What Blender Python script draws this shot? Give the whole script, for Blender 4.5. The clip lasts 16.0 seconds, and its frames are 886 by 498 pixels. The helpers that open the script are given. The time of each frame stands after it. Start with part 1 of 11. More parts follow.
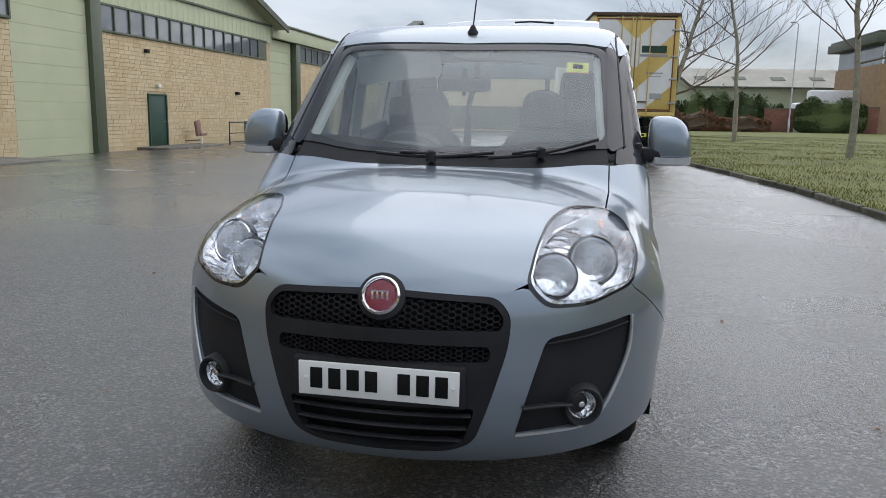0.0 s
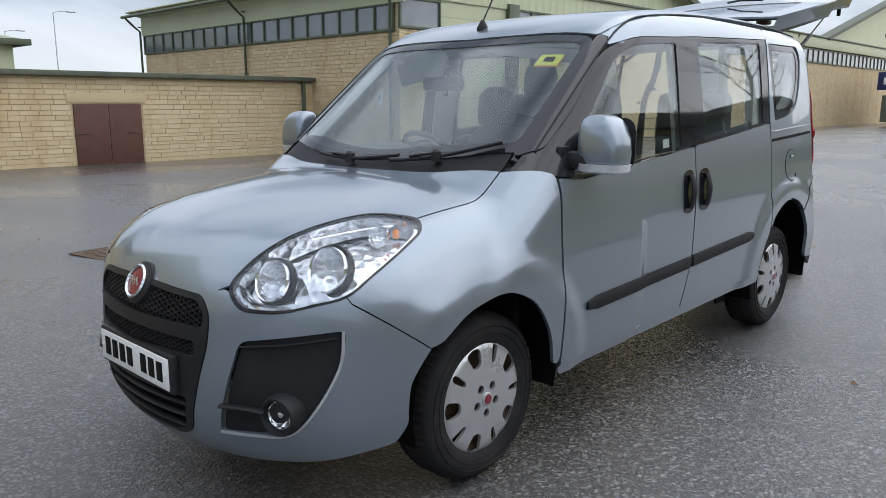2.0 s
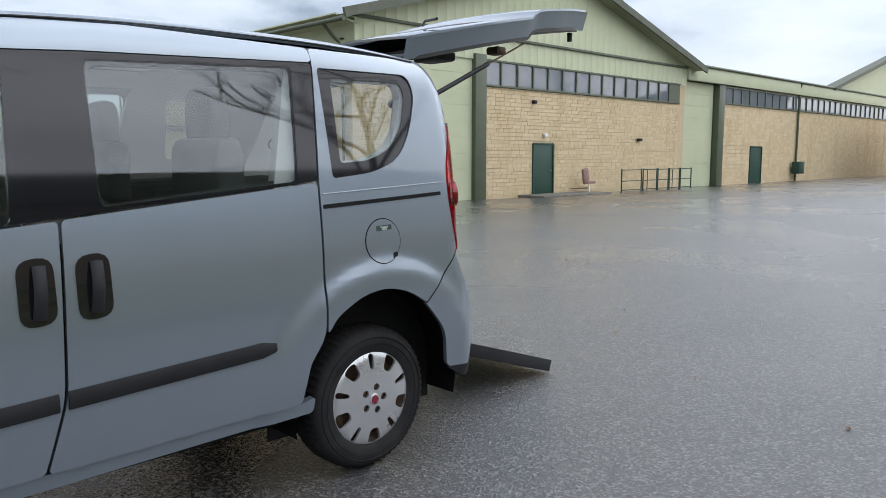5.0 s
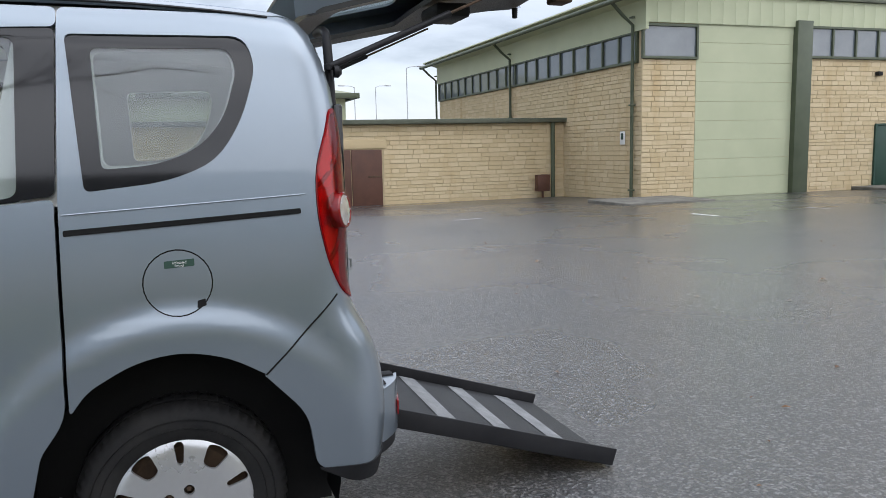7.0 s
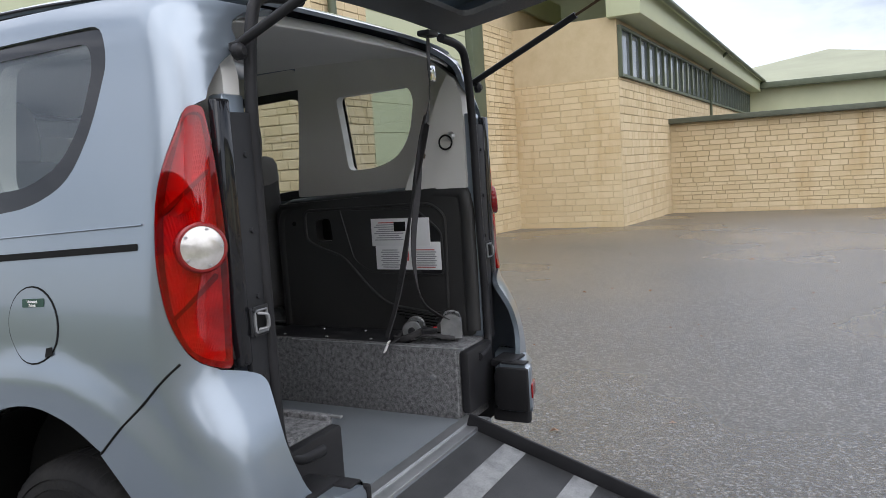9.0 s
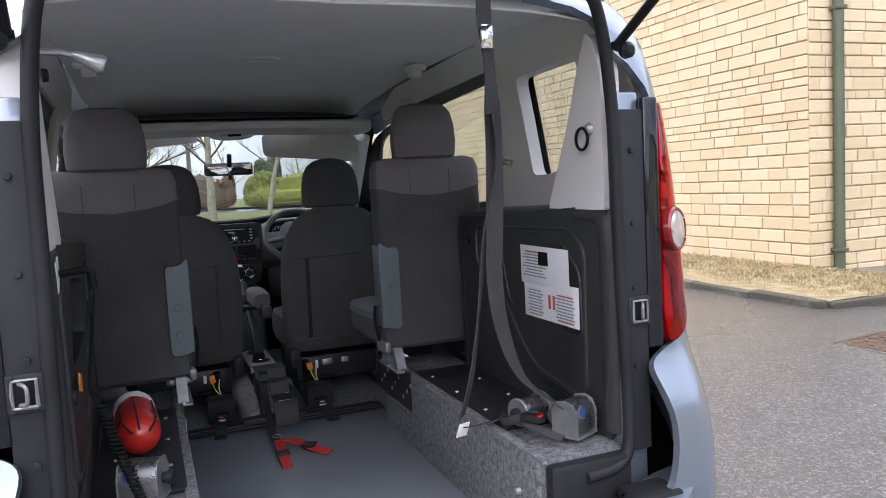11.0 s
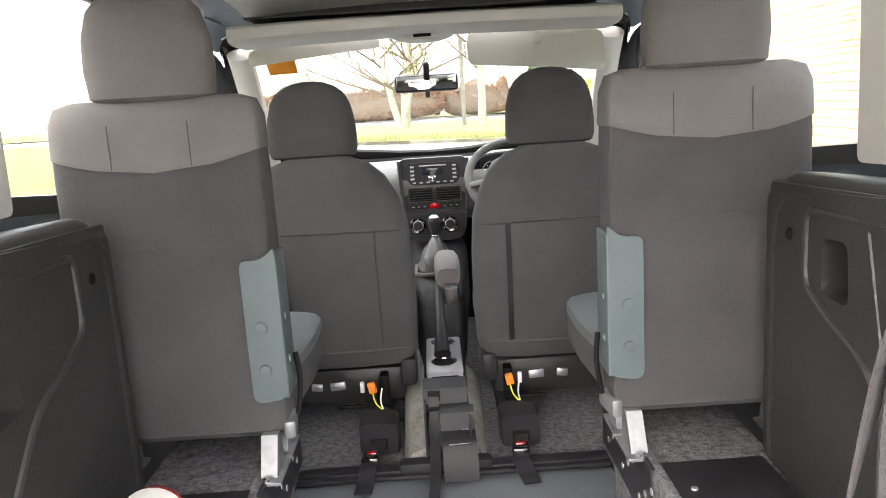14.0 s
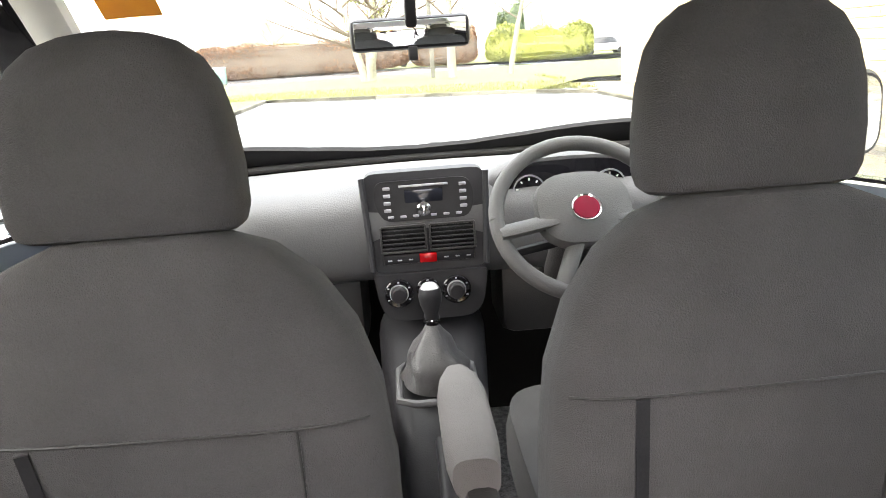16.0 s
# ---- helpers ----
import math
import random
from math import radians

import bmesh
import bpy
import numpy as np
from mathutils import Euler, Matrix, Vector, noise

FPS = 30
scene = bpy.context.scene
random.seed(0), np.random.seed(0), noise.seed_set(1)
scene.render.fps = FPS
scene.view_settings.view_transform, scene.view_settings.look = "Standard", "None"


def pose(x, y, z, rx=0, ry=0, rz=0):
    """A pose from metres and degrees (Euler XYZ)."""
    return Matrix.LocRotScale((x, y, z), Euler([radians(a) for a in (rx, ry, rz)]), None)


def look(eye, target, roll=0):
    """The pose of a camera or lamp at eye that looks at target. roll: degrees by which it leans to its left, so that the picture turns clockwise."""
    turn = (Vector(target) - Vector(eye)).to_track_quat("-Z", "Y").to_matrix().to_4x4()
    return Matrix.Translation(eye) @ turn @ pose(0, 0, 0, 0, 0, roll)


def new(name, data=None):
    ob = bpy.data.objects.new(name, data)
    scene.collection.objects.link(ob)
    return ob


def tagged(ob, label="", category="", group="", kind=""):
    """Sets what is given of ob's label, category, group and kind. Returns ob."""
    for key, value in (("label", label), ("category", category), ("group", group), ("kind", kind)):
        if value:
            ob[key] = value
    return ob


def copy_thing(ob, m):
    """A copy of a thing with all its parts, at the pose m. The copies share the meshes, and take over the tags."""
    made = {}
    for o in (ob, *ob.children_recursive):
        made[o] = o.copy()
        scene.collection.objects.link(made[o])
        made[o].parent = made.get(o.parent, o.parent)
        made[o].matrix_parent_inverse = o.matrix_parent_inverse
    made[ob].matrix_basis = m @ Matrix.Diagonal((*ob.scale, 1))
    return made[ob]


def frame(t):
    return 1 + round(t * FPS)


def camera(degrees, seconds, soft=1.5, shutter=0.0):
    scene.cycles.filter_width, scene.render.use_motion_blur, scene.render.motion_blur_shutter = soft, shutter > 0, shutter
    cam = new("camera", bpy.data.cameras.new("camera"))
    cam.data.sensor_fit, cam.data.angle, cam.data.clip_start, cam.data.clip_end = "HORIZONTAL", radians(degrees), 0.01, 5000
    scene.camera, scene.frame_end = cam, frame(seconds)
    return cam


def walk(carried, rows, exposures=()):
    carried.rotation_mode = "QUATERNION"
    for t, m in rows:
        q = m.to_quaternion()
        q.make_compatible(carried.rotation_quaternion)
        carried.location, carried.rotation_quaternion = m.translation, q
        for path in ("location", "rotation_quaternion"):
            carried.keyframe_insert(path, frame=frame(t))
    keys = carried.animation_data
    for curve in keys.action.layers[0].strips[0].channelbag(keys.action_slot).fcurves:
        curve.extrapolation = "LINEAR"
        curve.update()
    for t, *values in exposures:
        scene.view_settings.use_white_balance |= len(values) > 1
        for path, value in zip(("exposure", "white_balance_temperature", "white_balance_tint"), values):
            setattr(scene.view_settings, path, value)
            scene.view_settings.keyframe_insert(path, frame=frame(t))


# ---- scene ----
cam = camera(60.8, 16.0, soft=0.8)
PATH = [
    (0, (0.591, -3.103, 1.335), (0.244, -1.165, 0.98), 1.2),
    (0.5, (1.076, -2.953, 1.356), (0.427, -1.097, 0.992), 1.0),
    (1, (1.538, -2.708, 1.352), (0.575, -0.992, 0.989), 0.5),
    (1.5, (2.089, -2.408, 1.375), (0.876, -0.863, 0.996), 0.3),
    (2, (2.556, -2.005, 1.383), (1.199, -0.585, 1.004), 0.0),
    (2.5, (2.934, -1.596, 1.403), (1.529, -0.223, 1.026), 0.1),
    (3, (3.13, -1.141, 1.428), (1.717, 0.23, 1.076), 0.3),
    (3.5, (3.292, -0.672, 1.395), (1.881, 0.712, 1.088), 0.2),
    (4, (3.371, -0.2, 1.372), (1.969, 1.199, 1.095), 0.3),
    (4.5, (3.387, 0.277, 1.362), (1.981, 1.677, 1.106), 0.3),
    (5, (3.366, 0.757, 1.378), (1.941, 2.138, 1.13), -0.0),
    (5.2, (3.311, 0.951, 1.369), (1.871, 2.318, 1.129), -0.2),
    (7.3, (3.122, 3.119, 1.386), (1.187, 3.546, 1.116), -1.6),
    (7.7, (2.958, 3.514, 1.363), (0.979, 3.622, 1.098), -2.1),
    (8.2, (2.712, 3.999, 1.34), (0.751, 3.695, 1.09), -3.0),
    (10.3, (0.849, 4.943, 1.352), (-0.269, 3.296, 1.15), -3.3),
    (10.5, (0.714, 4.951, 1.372), (-0.295, 3.236, 1.166), -3.3),
    (11, (0.448, 4.884, 1.349), (-0.278, 3.029, 1.17), -3.1),
    (11.5, (0.19, 4.823, 1.337), (-0.209, 2.87, 1.169), -3.0),
    (12, (0.082, 4.764, 1.339), (-0.038, 2.776, 1.158), -3.2),
    (12.5, (0.063, 4.598, 1.362), (0.112, 2.613, 1.127), -3.3),
    (13, (0.042, 4.4, 1.389), (0.151, 2.43, 1.061), -3.4),
    (13.5, (-0.029, 4.107, 1.405), (0.015, 2.144, 1.024), -3.6),
    (14, (0.008, 3.728, 1.405), (-0.008, 1.766, 1.018), -3.6),
    (14.5, (0.002, 3.379, 1.409), (-0.036, 1.419, 1.013), -3.7),
    (15, (-0.025, 3.043, 1.405), (-0.092, 1.089, 0.982), -3.6),
    (15.3, (0.013, 2.827, 1.404), (-0.061, 0.879, 0.957), -3.6),
    (16, (0.048, 2.33, 1.439), (-0.042, 0.399, 0.925), -4.0),
]
EXPOSURES = [(0.0, 0.32, 6400, 11), (2.0, 0.5, 6350, 11), (3.5, 0.62, 6300, 11), (8.2, 0.75, 6400, 12), (10.3, 1.25, 6600, 18), (11.0, 1.6, 6250, 21), (11.6, 1.95, 6400, 21), (12.0, 2.3, 6700, 20), (13.0, 3.0, 7050, 17), (13.5, 3.4, 7200, 17), (14.0, 3.75, 7300, 17), (14.5, 4.1, 7300, 17), (15.0, 4.05, 7300, 17), (16.0, 3.9, 7300, 17)]
walk(cam, [(t, look(eye, target, roll)) for t, eye, target, roll in PATH], EXPOSURES)

# ---- sky and sun: a broken overcast, brightest overhead ----
world = bpy.data.worlds.new("world")
scene.world = world
world.use_nodes = True
wn, wl = world.node_tree.nodes, world.node_tree.links
wn.clear()
w_out, w_bg = wn.new("ShaderNodeOutputWorld"), wn.new("ShaderNodeBackground")
w_sky = wn.new("ShaderNodeTexSky")
w_sky.sky_type, w_sky.sun_disc = "NISHITA", False
w_sky.sun_elevation, w_sky.sun_rotation = radians(41), radians(51)
w_co, w_map = wn.new("ShaderNodeTexCoord"), wn.new("ShaderNodeMapping")
w_map.inputs["Scale"].default_value = (1.0, 1.0, 2.6)
w_n1, w_n2 = wn.new("ShaderNodeTexNoise"), wn.new("ShaderNodeTexNoise")
w_n1.inputs["Scale"].default_value, w_n1.inputs["Detail"].default_value, w_n1.inputs["Roughness"].default_value = 2.3, 7, 0.55
w_n1.inputs["Distortion"].default_value = 0.35
w_r1 = wn.new("ShaderNodeValToRGB")
w_r1.color_ramp.elements[0].position, w_r1.color_ramp.elements[0].color = 0.36, (0.25, 0.285, 0.34, 1)
w_r1.color_ramp.elements[1].position, w_r1.color_ramp.elements[1].color = 0.66, (0.80, 0.835, 0.89, 1)
w_e = w_r1.color_ramp.elements.new(0.5)
w_e.color = (0.60, 0.645, 0.715, 1)
w_sep, w_up, w_mul = wn.new("ShaderNodeSeparateXYZ"), wn.new("ShaderNodeMapRange"), wn.new("ShaderNodeMix")
w_up.inputs["From Min"].default_value, w_up.inputs["From Max"].default_value = 0.16, 0.80
w_up.inputs["To Min"].default_value, w_up.inputs["To Max"].default_value = 0.58, 1.10
w_mul.data_type, w_mul.blend_type = "RGBA", "MULTIPLY"
w_mul.inputs[0].default_value = 1.0
w_add = wn.new("ShaderNodeMix")
w_add.data_type, w_add.blend_type = "RGBA", "ADD"
w_add.inputs[0].default_value = 0.02
wl.new(w_co.outputs["Generated"], w_map.inputs["Vector"])
wl.new(w_map.outputs["Vector"], w_n1.inputs["Vector"])
wl.new(w_n1.outputs["Fac"], w_r1.inputs["Fac"])
wl.new(w_co.outputs["Generated"], w_sep.inputs["Vector"])
wl.new(w_sep.outputs["Z"], w_up.inputs["Value"])
wl.new(w_r1.outputs["Color"], w_mul.inputs[6])
wl.new(w_up.outputs["Result"], w_mul.inputs[7])
wl.new(w_mul.outputs[2], w_add.inputs[6])
wl.new(w_sky.outputs["Color"], w_add.inputs[7])
wl.new(w_add.outputs[2], w_bg.inputs["Color"])
w_bg.inputs["Strength"].default_value = 1.2
wl.new(w_bg.outputs["Background"], w_out.inputs["Surface"])
sun = new("sun", bpy.data.lights.new("sun", "SUN"))
sun.data.energy, sun.data.angle, sun.data.color = 1.5, radians(110), (1.0, 0.972, 0.94)
sun.matrix_world = look((8, 6.5, 9), (0, 0, 0))


# ---- materials ----
def surface(name, low, high=None, rough=0.6, metal=0.0, scale=6.0, detail=6.0, bump=0.0, bump_scale=60.0, coat=0.0, fine=0.25, rough_spread=0.12, by="noise", spec=0.5, lift=0.15):
    """A worn surface: two colours mixed by coarse and fine noise, uneven gloss and a fine relief. by: noise, island or object."""
    m = bpy.data.materials.new(name)
    m.use_nodes = True
    n, l = m.node_tree.nodes, m.node_tree.links
    b = n["Principled BSDF"]
    high = high or tuple(min(1, c * 1.12 + 0.004) for c in low)
    co = n.new("ShaderNodeTexCoord")
    a, f = n.new("ShaderNodeTexNoise"), n.new("ShaderNodeTexNoise")
    a.inputs["Scale"].default_value, a.inputs["Detail"].default_value, a.inputs["Roughness"].default_value = scale, detail, 0.6
    f.inputs["Scale"].default_value, f.inputs["Detail"].default_value = bump_scale, 4
    l.new(co.outputs["Object"], a.inputs["Vector"])
    l.new(co.outputs["Object"], f.inputs["Vector"])
    mix, over = n.new("ShaderNodeMath"), n.new("ShaderNodeMath")
    mix.operation, over.operation = "MULTIPLY_ADD", "ADD"
    mix.inputs[1].default_value = fine
    l.new(f.outputs["Fac"], mix.inputs[0])
    l.new(a.outputs["Fac"], mix.inputs[2])
    over.inputs[1].default_value = -fine / 2
    l.new(mix.outputs[0], over.inputs[0])
    fac = over.outputs[0]
    if by != "noise":
        src = n.new("ShaderNodeNewGeometry").outputs["Random Per Island"] if by == "island" else n.new("ShaderNodeObjectInfo").outputs["Random"]
        half = n.new("ShaderNodeMath")
        half.operation = "MULTIPLY_ADD"
        half.inputs[1].default_value = 0.75
        l.new(src, half.inputs[0])
        shift = n.new("ShaderNodeMath")
        shift.operation = "ADD"
        shift.inputs[1].default_value = -0.375
        l.new(fac, shift.inputs[0])
        l.new(shift.outputs[0], half.inputs[2])
        fac = half.outputs[0]
    ramp = n.new("ShaderNodeValToRGB")
    ramp.color_ramp.elements[0].position, ramp.color_ramp.elements[0].color = 0.3, (*low, 1)
    ramp.color_ramp.elements[1].position, ramp.color_ramp.elements[1].color = 0.7, (*high, 1)
    l.new(fac, ramp.inputs["Fac"])
    l.new(ramp.outputs["Color"], b.inputs["Base Color"])
    rr = n.new("ShaderNodeMapRange")
    rr.inputs["To Min"].default_value, rr.inputs["To Max"].default_value = max(0.02, rough - rough_spread), min(1, rough + rough_spread)
    l.new(a.outputs["Fac"], rr.inputs["Value"])
    l.new(rr.outputs["Result"], b.inputs["Roughness"])
    b.inputs["Metallic"].default_value = metal
    b.inputs["Specular IOR Level"].default_value = spec
    if coat:
        b.inputs["Coat Weight"].default_value, b.inputs["Coat Roughness"].default_value = coat, 0.04
    if bump:
        bp = n.new("ShaderNodeBump")
        bp.inputs["Strength"].default_value, bp.inputs["Distance"].default_value = bump, 0.004
        l.new(f.outputs["Fac"], bp.inputs["Height"])
        l.new(bp.outputs["Normal"], b.inputs["Normal"])
    return m


def clear(name, tint, rough=0.02, ior=1.45):
    """Thin glass: a tinted see-through sheet under a gloss that grows at grazing angles."""
    m = bpy.data.materials.new(name)
    m.use_nodes = True
    n, l = m.node_tree.nodes, m.node_tree.links
    n.clear()
    out, mix, tr, gl, fr = n.new("ShaderNodeOutputMaterial"), n.new("ShaderNodeMixShader"), n.new("ShaderNodeBsdfTransparent"), n.new("ShaderNodeBsdfGlossy"), n.new("ShaderNodeLayerWeight")
    tr.inputs["Color"].default_value = (*tint, 1)
    gl.inputs["Roughness"].default_value = rough
    gl.inputs["Color"].default_value = (0.95, 0.97, 1, 1)
    fr.inputs["Blend"].default_value = 0.5
    p5, sc = n.new("ShaderNodeMath"), n.new("ShaderNodeMath")
    p5.operation, sc.operation = "POWER", "MULTIPLY_ADD"
    p5.inputs[1].default_value = 5.0
    base = ((ior - 1) / (ior + 1)) ** 2 * 1.6
    sc.inputs[1].default_value, sc.inputs[2].default_value = 1 - base, base
    l.new(fr.outputs["Facing"], p5.inputs[0])
    l.new(p5.outputs[0], sc.inputs[0])
    l.new(sc.outputs[0], mix.inputs["Fac"])
    l.new(tr.outputs[0], mix.inputs[1])
    l.new(gl.outputs[0], mix.inputs[2])
    l.new(mix.outputs[0], out.inputs["Surface"])
    return m


def asphalt_material():
    """Rain-damp asphalt: pale and dark chippings standing out of the tar, each catching the sky, over broad drier and wetter areas."""
    m = surface("wet_asphalt", (0.014, 0.0142, 0.0150), (0.028, 0.0282, 0.0296), rough=0.42, scale=0.35, fine=0.5, rough_spread=0.3, detail=8)
    n, l = m.node_tree.nodes, m.node_tree.links
    b = n["Principled BSDF"]
    co = n.new("ShaderNodeTexCoord")
    wet, v, big = n.new("ShaderNodeTexNoise"), n.new("ShaderNodeTexVoronoi"), n.new("ShaderNodeTexNoise")
    wet.inputs["Scale"].default_value, wet.inputs["Detail"].default_value, wet.inputs["Roughness"].default_value = 0.22, 4, 0.5
    v.inputs["Scale"].default_value = 84
    big.inputs["Scale"].default_value, big.inputs["Detail"].default_value, big.inputs["Roughness"].default_value = 34, 6, 0.75
    for q in (wet, v, big):
        l.new(co.outputs["Object"], q.inputs["Vector"])
    r = n.new("ShaderNodeMapRange")
    r.inputs["From Min"].default_value, r.inputs["From Max"].default_value = 0.36, 0.66
    r.inputs["To Min"].default_value, r.inputs["To Max"].default_value = 0.20, 0.40
    l.new(wet.outputs["Fac"], r.inputs["Value"])
    l.new(r.outputs["Result"], b.inputs["Roughness"])
    bp, bp2 = n.new("ShaderNodeBump"), n.new("ShaderNodeBump")
    bp.inputs["Strength"].default_value, bp.inputs["Distance"].default_value = 0.9, 0.004
    bp2.inputs["Strength"].default_value, bp2.inputs["Distance"].default_value = 0.9, 0.010
    l.new(big.outputs["Fac"], bp2.inputs["Height"])
    l.new(v.outputs["Distance"], bp.inputs["Height"])
    l.new(bp2.outputs["Normal"], bp.inputs["Normal"])
    l.new(bp.outputs["Normal"], b.inputs["Normal"])
    l.new(bp.outputs["Normal"], b.inputs["Coat Normal"])
    chips = n.new("ShaderNodeMix")
    chips.data_type = "RGBA"
    old = b.inputs["Base Color"].links[0].from_socket
    sel = n.new("ShaderNodeMapRange")
    sel.inputs["From Min"].default_value, sel.inputs["From Max"].default_value = 0.54, 0.92
    sel.inputs["To Max"].default_value = 0.9
    l.new(v.outputs["Color"], sel.inputs["Value"])
    l.new(sel.outputs["Result"], chips.inputs[0])
    l.new(old, chips.inputs[6])
    chips.inputs[7].default_value = (0.21, 0.208, 0.205, 1)
    l.new(chips.outputs[2], b.inputs["Base Color"])
    b.inputs["Specular IOR Level"].default_value = 1.0
    film = n.new("ShaderNodeMapRange")
    film.inputs["From Min"].default_value, film.inputs["From Max"].default_value = 0.36, 0.64
    film.inputs["To Min"].default_value, film.inputs["To Max"].default_value = 0.9, 0.4
    l.new(wet.outputs["Fac"], film.inputs["Value"])
    l.new(film.outputs["Result"], b.inputs["Coat Weight"])
    b.inputs["Coat Roughness"].default_value = 0.2
    return m


def stained(m):
    """Adds upright rain and rust stains to a wall's stone."""
    n, l = m.node_tree.nodes, m.node_tree.links
    b = n["Principled BSDF"]
    geo, mp, no, rg, mx = n.new("ShaderNodeNewGeometry"), n.new("ShaderNodeMapping"), n.new("ShaderNodeTexNoise"), n.new("ShaderNodeMapRange"), n.new("ShaderNodeMix")
    mp.inputs["Scale"].default_value = (0.9, 0.9, 0.16)
    no.inputs["Scale"].default_value, no.inputs["Detail"].default_value, no.inputs["Roughness"].default_value = 1.3, 7, 0.62
    rg.inputs["From Min"].default_value, rg.inputs["From Max"].default_value, rg.inputs["To Max"].default_value = 0.54, 0.74, 0.55
    mx.data_type = "RGBA"
    l.new(geo.outputs["Position"], mp.inputs["Vector"])
    l.new(mp.outputs["Vector"], no.inputs["Vector"])
    l.new(no.outputs["Fac"], rg.inputs["Value"])
    l.new(rg.outputs["Result"], mx.inputs[0])
    l.new(b.inputs["Base Color"].links[0].from_socket, mx.inputs[6])
    mx.inputs[7].default_value = (0.40, 0.25, 0.10, 1)
    l.new(mx.outputs[2], b.inputs["Base Color"])
    return m


def paint_material():
    m = surface("blue_grey_metallic_paint", (0.222, 0.263, 0.306), (0.240, 0.283, 0.328), rough=0.29, metal=0.62, scale=1.4, coat=1.0, bump_scale=900, fine=0.5, rough_spread=0.03)
    return m


def lamp_back_material():
    """Pale moulded reflector behind the red lens: fine upright ribs over broad bright and dull fields."""
    m = surface("tail_lamp_reflector", (0.55, 0.55, 0.55), (0.97, 0.97, 0.97), rough=0.25, metal=0.1, scale=11, detail=1.5, rough_spread=0.1, fine=0.05)
    n, l = m.node_tree.nodes, m.node_tree.links
    w, bp, co = n.new("ShaderNodeTexWave"), n.new("ShaderNodeBump"), n.new("ShaderNodeTexCoord")
    w.wave_type, w.bands_direction = "BANDS", "X"
    w.inputs["Scale"].default_value, w.inputs["Distortion"].default_value = 90, 0.3
    bp.inputs["Strength"].default_value, bp.inputs["Distance"].default_value = 0.6, 0.003
    l.new(co.outputs["Object"], w.inputs["Vector"])
    l.new(w.outputs["Fac"], bp.inputs["Height"])
    l.new(bp.outputs["Normal"], n["Principled BSDF"].inputs["Normal"])
    return m


def cut_material(name, low, high, size, rough=0.1):
    """Vacuum-metallised plastic cut into small facets."""
    m = surface(name, low, high, rough=rough, metal=0.92, scale=18, detail=2, rough_spread=0.05)
    n, l = m.node_tree.nodes, m.node_tree.links
    v, bp, co = n.new("ShaderNodeTexVoronoi"), n.new("ShaderNodeBump"), n.new("ShaderNodeTexCoord")
    v.inputs["Scale"].default_value = size
    bp.inputs["Strength"].default_value, bp.inputs["Distance"].default_value = 0.8, 0.008
    l.new(co.outputs["Object"], v.inputs["Vector"])
    l.new(v.outputs["Distance"], bp.inputs["Height"])
    l.new(bp.outputs["Normal"], n["Principled BSDF"].inputs["Normal"])
    return m


